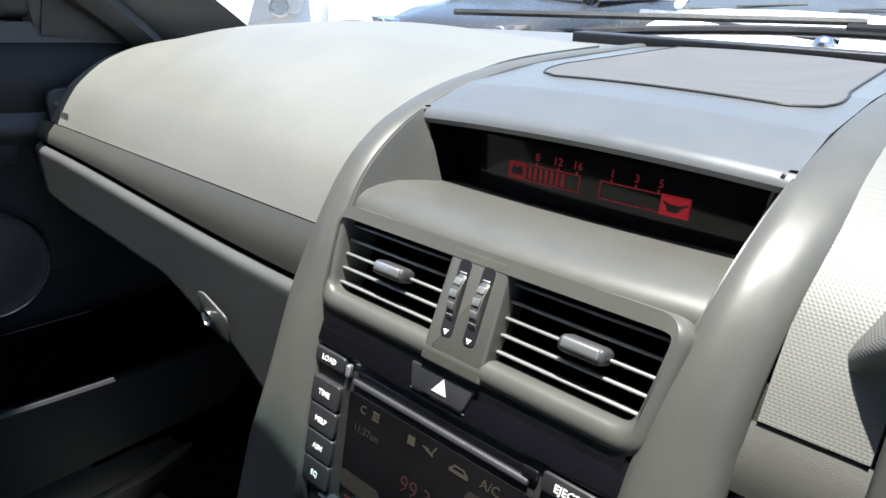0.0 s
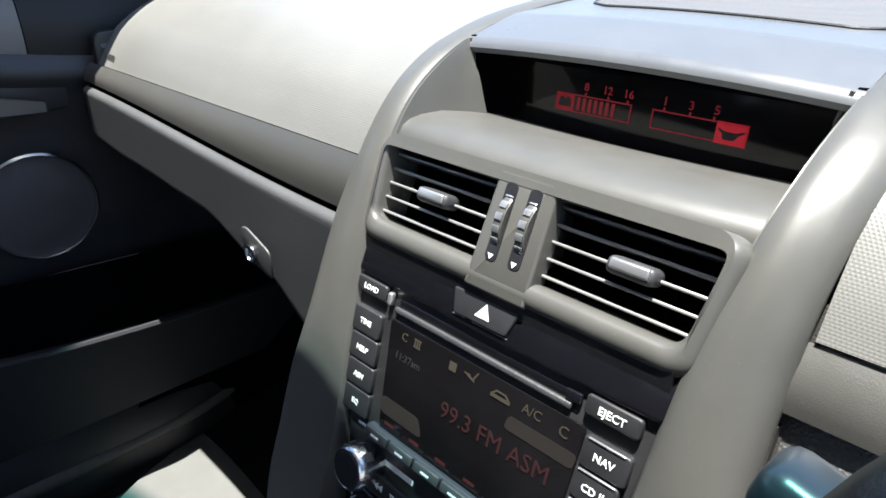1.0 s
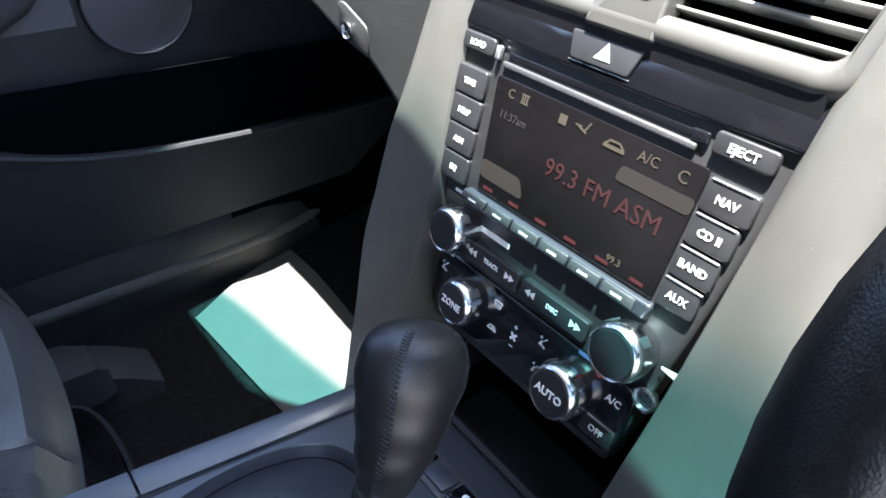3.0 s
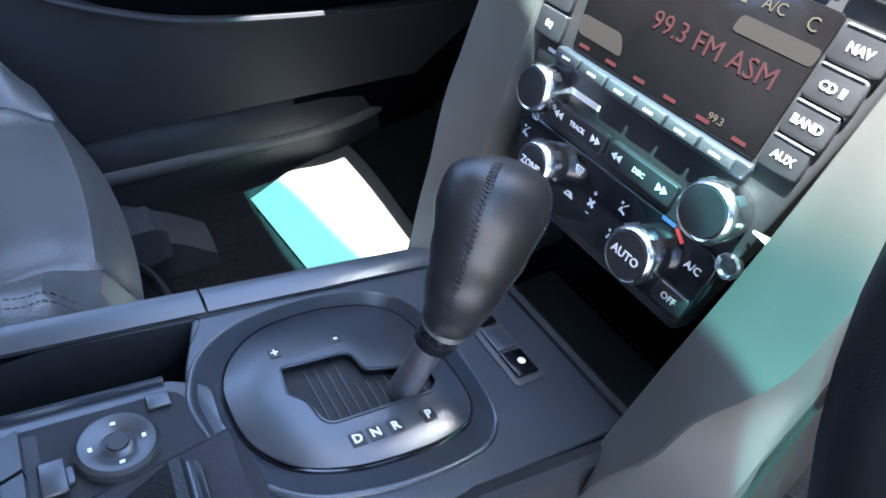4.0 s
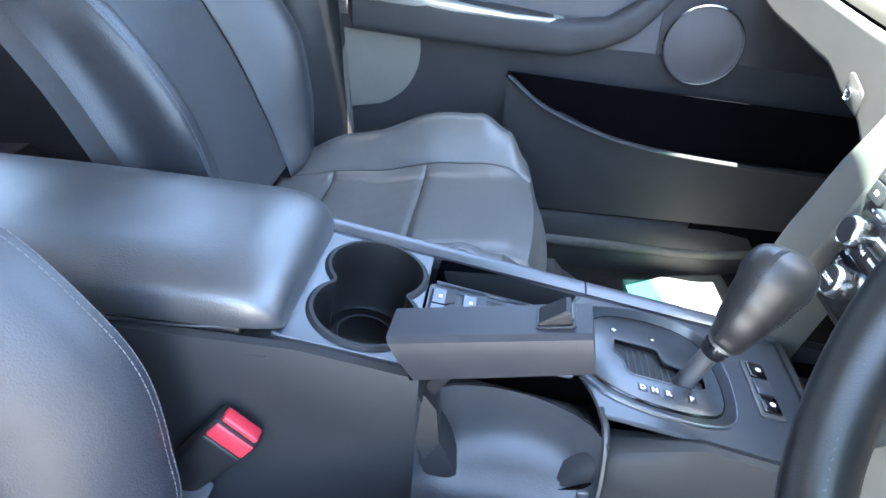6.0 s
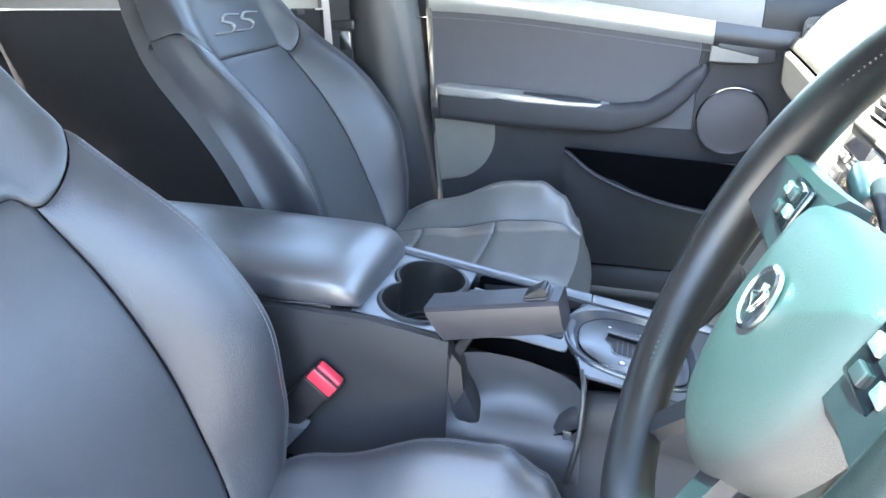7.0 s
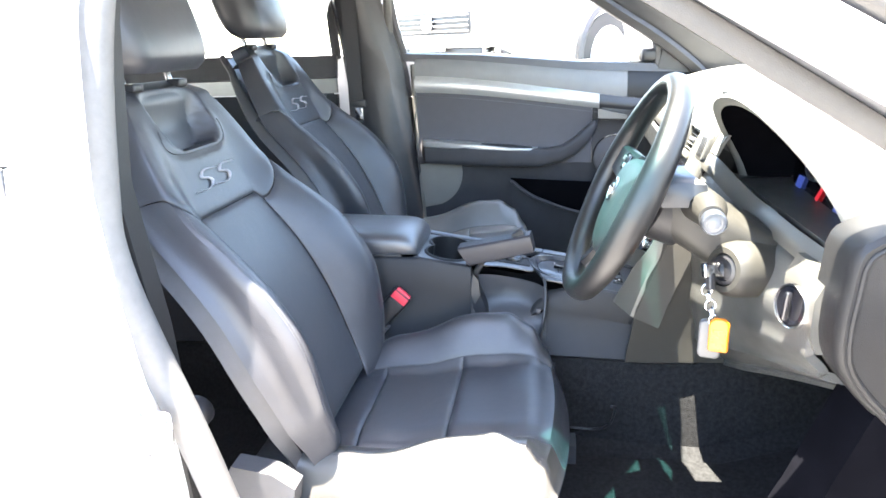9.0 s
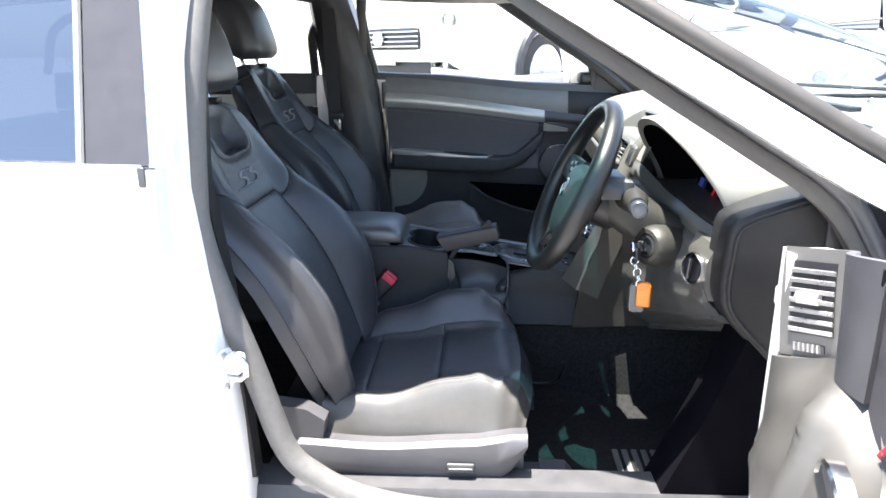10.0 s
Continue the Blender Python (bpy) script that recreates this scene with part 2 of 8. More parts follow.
_rp = _t.nodes.new("ShaderNodeMapRange")
_rp.interpolation_type = "SMOOTHSTEP"
_rp.inputs["From Min"].default_value, _rp.inputs["From Max"].default_value = 1.012, 0.972
_t.links.new(_edge.outputs[0], _rp.inputs["Value"])
_mx = _t.nodes.new("ShaderNodeMix")
_mx.data_type = "RGBA"
_mx.inputs["A"].default_value, _mx.inputs["B"].default_value = (0.92, 0.96, 0.94, 1), (0.07, 0.27, 0.262, 1)
_t.links.new(_rp.outputs[0], _mx.inputs["Factor"])
_t.links.new(_mx.outputs["Result"], _tr.inputs[0])


# ---------------------------------------------------------------- mesh helpers


def finish(bm, smooth=True, angle=38):
    bmesh.ops.recalc_face_normals(bm, faces=bm.faces)
    if smooth:
        for f in bm.faces:
            f.smooth = True
        for e in bm.edges:
            if len(e.link_faces) == 2 and e.calc_face_angle(0) > radians(angle):
                e.smooth = False
    return bm


def part(name, bm, mat, parent=None, label="", smooth=True, angle=38):
    finish(bm, smooth, angle)
    me = bpy.data.meshes.new(name)
    bm.to_mesh(me)
    bm.free()
    me.materials.append(mat)
    ob = new(name, me)
    if parent is not None:
        ob.parent = parent
        ob.matrix_parent_inverse = base_of(parent).inverted()
    if label:
        ob["label"] = label
    return ob


def base_of(ob):
    """World pose of an object from its own values and its parents'."""
    m = ob.matrix_basis.copy()
    if ob.parent is not None:
        m = base_of(ob.parent) @ ob.matrix_parent_inverse @ m
    return m


def thing(name, place, label, category, group="", kind=""):
    ob = new(name)
    ob.empty_display_size = 0.05
    ob.matrix_basis = Matrix.Translation(place)
    return tagged(ob, label, category, group, kind)


def rr(w, h, r, n=4):
    """Rounded rectangle outline about the origin, counter-clockwise."""
    r = min(r, w / 2 - 1e-5, h / 2 - 1e-5)
    out = []
    for cx, cy, a0 in ((w / 2 - r, h / 2 - r, 0), (-w / 2 + r, h / 2 - r, 90), (-w / 2 + r, -h / 2 + r, 180), (w / 2 - r, -h / 2 + r, 270)):
        for i in range(n + 1):
            a = radians(a0 + 90 * i / n)
            out.append((cx + r * math.cos(a), cy + r * math.sin(a)))
    return out


def slab(poly, depth, m, bevel=0.0, bm=None, back=True):
    """A plate: outline in local x, y, its face at z = depth, its back at z = 0, with a soft front edge."""
    bm = bm or bmesh.new()
    c = Vector((sum(p[0] for p in poly) / len(poly), sum(p[1] for p in poly) / len(poly)))
    span = max(max(abs(p[0] - c.x) for p in poly), max(abs(p[1] - c.y) for p in poly))
    rings = [(0.0, 0.0)]
    if bevel:
        for i in range(4):
            a = radians(30 * i)
            rings.append((bevel * (1 - math.cos(a)), depth - bevel + bevel * math.sin(a)))
    else:
        rings.append((0.0, depth))
    loops = []
    for inset, z in rings:
        loops.append([bm.verts.new(m @ Vector((*inset_point(poly, i, inset), z))) for i in range(len(poly))])
    for a, b in zip(loops, loops[1:]):
        for i in range(len(poly)):
            j = (i + 1) % len(poly)
            bm.faces.new((a[i], a[j], b[j], b[i]))
    bm.faces.new(loops[-1])
    if back:
        bm.faces.new(loops[0][::-1])
    return bm


def inset_point(poly, i, d):
    if d == 0:
        return poly[i]
    n = len(poly)
    p, a, b = Vector(poly[i]), Vector(poly[i - 1]), Vector(poly[(i + 1) % n])
    e1, e2 = (p - a), (b - p)
    e1 = e1.normalized() if e1.length > 1e-9 else e2.normalized()
    e2 = e2.normalized() if e2.length > 1e-9 else e1
    nrm = Vector((-(e1.y + e2.y), e1.x + e2.x))
    if nrm.length < 1e-6:
        return poly[i]
    nrm.normalize()
    cosx = max(0.4, nrm.dot(Vector((-e1.y, e1.x))))
    q = p + nrm * (d / cosx)
    return (q.x, q.y)


def loft(secs, caps=True, closed=True, bm=None):
    bm = bm or bmesh.new()
    rows = [[bm.verts.new(p) for p in s] for s in secs]
    n = len(secs[0])
    for a, b in zip(rows, rows[1:]):
        for i in range(n if closed else n - 1):
            j = (i + 1) % n
            bm.faces.new((a[i], a[j], b[j], b[i]))
    if caps and closed:
        bm.faces.new(rows[0][::-1])
        bm.faces.new(rows[-1])
    return bm


def sheet(fn, nu, nv, thick=0.0, bm=None, uv=False):
    """A surface patch fn(u, v), u and v from 0 to 1, thickened away from its normal side."""
    bm = bm or bmesh.new()
    pts = [[Vector(fn(i / nu, j / nv)) for i in range(nu + 1)] for j in range(nv + 1)]
    top = [[bm.verts.new(p) for p in row] for row in pts]
    lay = bm.loops.layers.uv.new("UVMap") if uv else None
    for j in range(nv):
        for i in range(nu):
            f = bm.faces.new((top[j][i], top[j][i + 1], top[j + 1][i + 1], top[j + 1][i]))
            if uv:
                for l, (a, b) in zip(f.loops, ((i, j), (i + 1, j), (i + 1, j + 1), (i, j + 1))):
                    l[lay].uv = (a / nu, b / nv)
    if thick:
        bot = []
        for j in range(nv + 1):
            row = []
            for i in range(nu + 1):
                du = pts[j][min(i + 1, nu)] - pts[j][max(i - 1, 0)]
                dv = pts[min(j + 1, nv)][i] - pts[max(j - 1, 0)][i]
                nn = du.cross(dv)
                nn = nn.normalized() if nn.length > 1e-12 else Vector((0, 0, 1))
                row.append(bm.verts.new(pts[j][i] - nn * thick))
            bot.append(row)
        for j in range(nv):
            for i in range(nu):
                f = bm.faces.new((bot[j][i], bot[j + 1][i], bot[j + 1][i + 1], bot[j][i + 1]))
        for i in range(nu):
            bm.faces.new((top[0][i], bot[0][i], bot[0][i + 1], top[0][i + 1]))
            bm.faces.new((top[nv][i + 1], bot[nv][i + 1], bot[nv][i], top[nv][i]))
        for j in range(nv):
            bm.faces.new((top[j + 1][0], bot[j + 1][0], bot[j][0], top[j][0]))
            bm.faces.new((top[j][nu], bot[j][nu], bot[j + 1][nu], top[j + 1][nu]))
    return bm


def spline(pts, n):
    """Catmull-Rom through points, n steps a span."""
    pts = [Vector(p) for p in pts]
    ext = [2 * pts[0] - pts[1], *pts, 2 * pts[-1] - pts[-2]]
    out = []
    for k in range(1, len(ext) - 2):
        p0, p1, p2, p3 = ext[k - 1:k + 3]
        for i in range(n):
            t = i / n
            out.append(0.5 * (2 * p1 + (p2 - p0) * t + (2 * p0 - 5 * p1 + 4 * p2 - p3) * t * t + (3 * p1 - p0 - 3 * p2 + p3) * t ** 3))
    out.append(pts[-1])
    return out


def tube(pts, r, seg=8, bm=None, closed=False, flat=1.0):
    pts = [Vector(p) for p in pts]
    secs, n = [], len(pts)
    side = None
    for i, p in enumerate(pts):
        d = (pts[(i + 1) % n] - pts[i - 1]) if closed else (pts[min(i + 1, n - 1)] - pts[max(i - 1, 0)])
        d.normalize()
        if side is None:
            side = d.cross(Vector((0, 0, 1)))
            if side.length < 1e-3:
                side = d.cross(Vector((0, 1, 0)))
        side = (side - d * side.dot(d)).normalized()
        up = side.cross(d)
        rad = r(i / (n - 1)) if callable(r) else r
        secs.append([p + side * (rad * math.cos(a)) + up * (rad * flat * math.sin(a)) for a in (2 * math.pi * k / seg for k in range(seg))])
    if closed:
        secs.append(secs[0])
        bm = loft(secs, caps=False, bm=bm)
        bmesh.ops.remove_doubles(bm, verts=bm.verts, dist=1e-6)
        return bm
    return loft(secs, bm=bm)


def lathe(profile, m, seg=28, bm=None):
    """Turned body: profile of (radius, height) along local z."""
    secs = [[m @ Vector((r * math.cos(2 * math.pi * k / seg), r * math.sin(2 * math.pi * k / seg), z)) for k in range(seg)] for r, z in profile]
    return loft(secs, bm=bm)


def box(m, sx, sy, sz, bevel=0.003, bm=None):
    """Rounded box centred in local x, y, standing on local z = 0."""
    bm = bm or bmesh.new()
    tmp = bmesh.new()
    bmesh.ops.create_cube(tmp, size=1, matrix=Matrix.Translation((0, 0, sz / 2)) @ Matrix.Diagonal((sx, sy, sz, 1)))
    if bevel:
        bmesh.ops.bevel(tmp, geom=tmp.edges[:] + tmp.verts[:], offset=bevel, segments=3, affect="EDGES", profile=0.5)
    tmp.transform(m)
    me = bpy.data.meshes.new("tmp")
    tmp.to_mesh(me)
    tmp.free()
    bm.from_mesh(me)
    bpy.data.meshes.remove(me)
    return bm


def lettering(text, m, size, depth=0.0003, align="CENTER", shear=0.0, bold=0.0):
    c = bpy.data.curves.new("lettering", "FONT")
    c.body, c.size, c.extrude, c.align_x, c.align_y = text, size, depth, align, "CENTER"
    c.shear, c.offset = shear, bold
    c.resolution_u = 2
    ob = bpy.data.objects.new("lettering", c)
    scene.collection.objects.link(ob)
    me = bpy.data.meshes.new_from_object(ob.evaluated_get(bpy.context.evaluated_depsgraph_get()))
    bm = bmesh.new()
    bm.from_mesh(me)
    bm.transform(m)
    bpy.data.objects.remove(ob)
    bpy.data.curves.remove(c)
    bpy.data.meshes.remove(me)
    return bm


def frame_of(origin, right, up):
    """Pose with local x along right, y along up, z out of the face."""
    x = Vector(right).normalized()
    y = (Vector(up) - x * Vector(up).dot(x)).normalized()
    z = x.cross(y)
    m = Matrix((x, y, z)).transposed().to_4x4()
    m.translation = origin
    return m


def smooth(a, b, x):
    t = min(1, max(0, (x - a) / (b - a)))
    return t * t * (3 - 2 * t)


def lerp_table(table, x):
    if x <= table[0][0]:
        return table[0][1]
    for (x0, y0), (x1, y1) in zip(table, table[1:]):
        if x <= x1:
            t = (x - x0) / (x1 - x0)
            t = t * t * (3 - 2 * t)
            return y0 + (y1 - y0) * t
    return table[-1][1]


def ring_plate(outer, inner, depth, m, bevel=0.002):
    """A plate with a hole, both outlines with the same number of points."""
    bm = bmesh.new()
    lv = [[(outer, 0, 0.0), (outer, 0, depth - bevel), (outer, bevel, depth)], [(inner, 0, depth), (inner, 0, 0.0)]]
    loops = []
    for grp in lv:
        for o, ins, z in grp:
            loops.append([bm.verts.new(m @ Vector((*inset_point(o, i, ins), z))) for i in range(len(o))])
    n = len(outer)
    for a, b in zip(loops, loops[1:] + loops[:1]):
        for i in range(n):
            j = (i + 1) % n
            bm.faces.new((a[i], a[j], b[j], b[i]))
    return bm
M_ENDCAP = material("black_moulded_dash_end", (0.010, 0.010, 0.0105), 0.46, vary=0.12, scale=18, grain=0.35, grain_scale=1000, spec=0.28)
M_ARCHSIDE = material("shaded_brown_arch_side", (0.030, 0.028, 0.025), 0.55, vary=0.1, scale=16, grain=0.4, grain_scale=800, spec=0.3)
M_SEALTAN = material("dusty_brown_door_rubber", (0.036, 0.033, 0.029), 0.55, vary=0.2, scale=26, grain=0.3, grain_scale=600, dust=0.1)
M_SEALBLUE = material("blue_grey_pillar_vinyl", (0.034, 0.036, 0.041), 0.38, vary=0.12, scale=22, grain=0.3, grain_scale=900)
M_POD = material("dark_blue_grey_switch_pod", (0.013, 0.015, 0.019), 0.36, vary=0.06, scale=30, grain=0.15, grain_scale=1200)
M_SILL = material("black_sill_plastic", (0.027, 0.027, 0.030), 0.42, vary=0.12, scale=20, grain=0.4, grain_scale=900)
M_BEZEL = material("satin_grey_outlet_frame", (0.12, 0.118, 0.114), 0.40, 0.4, vary=0.05, scale=30)


# ---------------------------------------------------------------- car shell (the place)
# Roof front edge, out of view, bent to place its shadow in the cabin.
def header_y(x):
    if x < 0:
        return 0.981 - 0.03 * max(x, -0.16) - 0.125 * smooth(-0.14, -0.40, x)
    return 0.981 - 0.12 * x - 0.60 * x * x


def struct(name, bm, mat, label="", category="", smooth=True, angle=38):
    return tagged(part(name, bm, mat, None, label, smooth, angle), label, category or name.split("_")[0], kind="structure")


def build_shell():
    # ground outside
    bm = bmesh.new()
    bmesh.ops.create_grid(bm, x_segments=60, y_segments=60, size=150)
    struct("ground", bm, M_ASPHALT, "bright sunlit car park asphalt", "ground", smooth=False)
    # cabin floor with tunnel sides
    prof = ((-0.80, 0.30), (-0.66, 0.30), (-0.62, 0.285), (-0.20, 0.285), (-0.14, 0.33), (0.14, 0.33), (0.20, 0.285), (0.62, 0.285), (0.66, 0.30), (0.80, 0.30))
    secs = [[(x, y, z + dz) for x, z in prof] + [(x, y, z + dz - 0.03) for x, z in prof[::-1]] for y, dz in ((-1.3, 0.0), (0.2, 0.0), (1.15, 0.0), (1.35, 0.06), (1.62, 0.36))]
    struct("floor", loft(secs), M_CARPET, "black carpeted car floor", "floor")
    # firewall
    struct("firewall", box(Matrix.Translation((0, 1.66, 0.55)), 1.5, 0.03, 0.50, 0), M_BLACK, "dark footwell bulkhead", "wall")
    # sills
    for s in (-1, 1):
        dz = -0.075 if s > 0 else -0.01
        sec = ((0.60, 0.25), (0.605, 0.42 + dz), (0.625, 0.458 + dz), (0.70, 0.462 + dz), (0.712, 0.44 + dz), (0.715, 0.25))
        if s < 0:
            sec = ((0.685, 0.25), (0.690, 0.36), (0.695, 0.40), (0.705, 0.418), (0.712, 0.42), (0.715, 0.25))
        struct("sill", loft([[(s * (x + (0.035 if s < 0 else 0)), y, z) for x, z in sec] for y in (-1.2, -0.4, 0.1, 0.5, 0.85, 0.92, 1.0, 1.25, 1.5)]), M_DARK if s > 0 else M_SILL, "charcoal plastic sill trim", "sill")
        sec = ((0.716, 0.20), (0.716, 0.415 + dz), (0.735, 0.425 + dz), (0.83, 0.405 + dz), (0.86, 0.36 + dz), (0.85, 0.20))
        struct("sill", loft([[(s * (x + (0.038 if s < 0 else 0)), y, z) for x, z in sec] for y in (-1.2, 0.1, 0.5, 0.9, 1.25, 1.9)]), M_PAINT, "white painted body sill", "sill")
    for s in (-1, 1):
        # Kick panels are coloured near-black in place of the footwell's shade.
        struct("kick_panel", loft([[(s * x, y, z) for x, z in ((q + 0.585, 0.27), (q + 0.60, 0.30), (q + 0.60, zt), (q + 0.70, zt), (q + 0.70, 0.27))] for y, zt, q in ((0.96, 0.29, 0.0), (1.08, 0.36, 0.0), (1.16, 0.55, 0.0), (1.22, 0.72, 0.0), (1.4, 0.85, 0.0), (1.62, 0.85, 0.0)) for q in ((q if s > 0 else 0.135 - 0.2 * max(0, y - 1.2)),)]), M_SHADEBLACK, "near-black kick panel, shade put in its colour", "wall")
    # roof skin and headliner
    def roof(u, v):
        # Widened on the far side to block sun beside the pillar.
        x = -0.628 + 1.228 * u
        y = -1.3 + (header_y(x) + 1.3) * v
        return Vector((x, y, 1.498 - 0.16 * (x ** 2) - 0.055 * smooth(0.45, 1, v) - 0.06 * smooth(0.3, 0, v)))
    struct("roof", sheet(roof, 24, 24, -0.012), M_PAINT, "white painted car roof", "roof")
    struct("ceiling", sheet(lambda u, v: roof(u, v) - Vector((0, 0, 0.03)), 24, 24, 0.006), M_LINER, "pale grey cloth headlining", "ceiling")
    # windscreen, upper edge with the shade band
    def base_y(x):
        return 2.00 - 0.95 * x * x

    def screen(u, v):
        x0 = (2 * u - 1)
        xt, xb = x0 * 0.605, x0 * 0.745
        x = xb + (xt - xb) * v
        yb, yt = base_y(xb) + 0.01, header_y(xt) - 0.022
        zb, zt = 1.055 - 0.10 * xb * xb, 1.428 - 0.16 * xt * xt
        return Vector((x, yb + (yt - yb) * v, zb + (zt - zb) * v + 0.035 * math.sin(math.pi * v)))
    w = part("windscreen", sheet(screen, 24, 20, 0.0, uv=True), M_SCREENGLASS, None)
    tagged(w, "laminated windscreen with teal shade band at the top", "windscreen", kind="structure")
    struct("windscreen_seal", tube([screen(i / 30, 0.0) + Vector((0, -0.004, 0.002)) for i in range(31)], 0.008, 8), M_BLACK, "black rubber seal along the windscreen foot", "seal")
    # A pillars
    for s in (-1, 1):
        lift = lambda z: (0.066 * smooth(0.84, 1.05, z) if s < 0 else 0.045 * smooth(1.28, 1.40, z))
        path = spline([(x, y, z + lift(z)) for x, y, z in ((0.58, 0.66, 1.375), (0.635, 0.80, 1.295), (0.675, 1.0, 1.165), (0.705, 1.17, 1.055), (0.73, 1.30, 0.965), (0.745, 1.37, 0.86))], 6)
        struct("pillar_trim", loft([[Vector((s * (p.x + a), p.y, p.z)) + Vector((0, 0.57, 0.82)) * b for a, b in ((-0.012, -0.016), (0.018, -0.018), (0.022, -0.004), (0.018, 0.008), (-0.02, 0.016), (-0.028, 0.004))] for p in path]), M_DARK if s < 0 else M_SEALTAN, "dark inner trim of the windscreen pillar", "pillar")
        if s > 0:
            struct("pillar_roll", tube([Vector((p.x + 0.014, p.y + 0.012, p.z + 0.022)) for p in path], 0.0165, 12), M_SEALBLUE, "blue-grey rolled seal along the windscreen pillar", "pillar")
        edge = [Vector((s * abs(screen(0.014, 1 - i / (len(path) - 1)).x), screen(0.014, 1 - i / (len(path) - 1)).y, screen(0.014, 1 - i / (len(path) - 1)).z - 0.010)) for i in range(len(path))]
        inner = [Vector((s * p.x, p.y, p.z)) for p in path]
        if s < 0:
            struct("pillar_lining", loft([[a, a.lerp(b, 0.5) + Vector((-s * 0.012, 0, 0)), b, b + Vector((s * 0.012, 0, 0.006)), a.lerp(b, 0.5) + Vector((s * 0.008, 0, 0)), a + Vector((s * 0.012, 0, 0))] for a, b in zip(inner, edge)]), M_SEALBLUE, "dark lining between pillar trim and windscreen", "pillar")
        out = spline([(x, y, z + lift(z)) for x, y, z in ((0.615, 0.62, 1.405), (0.655, 0.80, 1.325), (0.715, 1.0, 1.215), (0.76, 1.18, 1.105), (0.80, 1.345, 1.005), (0.845, 1.50, 0.93))], 6)
        struct("pillar_outer", loft([[Vector((s * (p.x + a), p.y, p.z)) + Vector((0, 0.57, 0.82)) * b for a, b in ((-0.04, -0.032), (0.012, -0.032), (0.018, 0.0), (0.006, 0.024), (-0.03, 0.032), (-0.045, 0.01))] for p in out]), M_PAINT, "white painted windscreen pillar", "pillar")
        # Added filler that stops sun leaking between glass edge and pillar.
        if s < 0:
            caps = []
            for y in (0.64, 0.70, 0.76, 0.82, 0.88, 0.94, 0.99):
                v = min(1.0, (1.483 - y) / 0.644)
                gx, gz = 0.739 - 0.14 * v, 1.0 + 0.370 * v + 0.035 * math.sin(math.pi * v)
                ox, oz = lerp_table(((0.62, 0.615), (0.80, 0.655), (1.0, 0.715)), y), lerp_table(((0.62, 1.471), (0.80, 1.391), (1.0, 1.281)), y)
                caps.append([(-gx, y, gz + 0.004), (-gx, y, gz - 0.008), (-ox, y, oz - 0.012), (-ox, y, oz)])
            struct("pillar_cap", loft(caps), M_BLACK, "added filler blocking sun between windscreen edge and pillar", "pillar")
        struct("pillar_seal", tube([Vector((s * (p.x - 0.008), p.y + 0.022, p.z + 0.036)) for p in out], 0.016, 10), M_SEALTAN, "dark rubber windscreen edge", "seal")
        # door aperture seal, B side and roof rail
        ap = spline([(x, y, z + 0.045 * smooth(1.15, 1.36, z)) for x, y, z in ((0.60, 0.62, 1.385), (0.615, 0.45, 1.395), (0.63, 0.345, 1.36), (0.70, 0.315, 1.20), (0.735, 0.304, 1.0), (0.745, 0.308, 0.90), (0.742, 0.336, 0.72), (0.738, 0.379, 0.51), (0.736, 0.44, 0.435), (0.734, 0.53, 0.388), (0.732, 0.66, 0.362), (0.732, 0.9, 0.355), (0.735, 1.2, 0.36), (0.742, 1.33, 0.42), (0.748, 1.37, 0.60), (0.747, 1.37, 0.86))], 6)
        struct("aperture_seal", tube([Vector((s * p.x, p.y - (0.034 * smooth(0.55, 0.95, p.z) * smooth(0.50, 0.36, p.y) if s > 0 else 0), p.z)) for p in ap], 0.023 if s > 0 else 0.014, 12), M_RUBBER, "grey rubber door aperture seal", "seal")
        # roof rail, out of view; the near one is set outward to shift its shadow
        struct("roof_rail", loft([[(s * (x + dx + (0.034 if s > 0 else 0.0)), y, z + dz) for dx, dz in ((-0.07, 0.0), (0.0, -0.022), (0.006, -0.01), (0.01, 0.02), (0.0, 0.045), (-0.05, 0.05))] for x, y, z in ((0.585, -1.2, 1.375), (0.60, -0.3, 1.43), (0.605, 0.3, 1.44), (0.60, 0.64, 1.43))]), M_PAINT, "white painted roof rail", "rail")
        # B pillar: painted outer jamb and inner trim
        if s < 0:
            far = [[(-0.800, y0, z), (-0.800, y1, z), (-0.715 - dx, y1 + 0.004, z), (-0.668 - dx, y1 - 0.035, z), (-0.655 - dx, 0.5 * (y0 + y1), z), (-0.668 - dx, y0 + 0.02, z), (-0.705 - dx, y0, z)] for z, y0, y1, dx in ((0.30, 0.24, 0.405, 0.0), (0.61, 0.22, 0.395, 0.0), (0.80, 0.19, 0.378, 0.0), (0.98, 0.172, 0.360, 0.0), (1.06, 0.162, 0.352, 0.0), (1.16, 0.155, 0.330, -0.010), (1.43, 0.130, 0.255, -0.06))]
            struct("pillar_b", loft(far), M_BLACK, "black centre pillar trim", "pillar")
            continue
        # Top is pushed forward so its shadow covers the seat's rear corner.
        struct("pillar_b", loft([[(s * x, y - 0.034 * smooth(0.70, 0.95, z) + 0.030 * smooth(1.25, 1.43, z), z) for x, y in ((xo - 0.13, 0.16), (xo - 0.15, 0.24), (xo - 0.10, 0.305), (xo - 0.02, 0.31), (xo + 0.02, 0.30), (xo + 0.05, 0.262), (xo + 0.05, 0.20), (xo - 0.06, 0.14))] for xo, z in ((0.79, 0.30), (0.79, 0.55), (0.785, 0.80), (0.785, 1.0), (0.745, 1.2), (0.665, 1.385), (0.652, 1.435))]), M_PAINT, "white painted centre pillar jamb", "pillar")
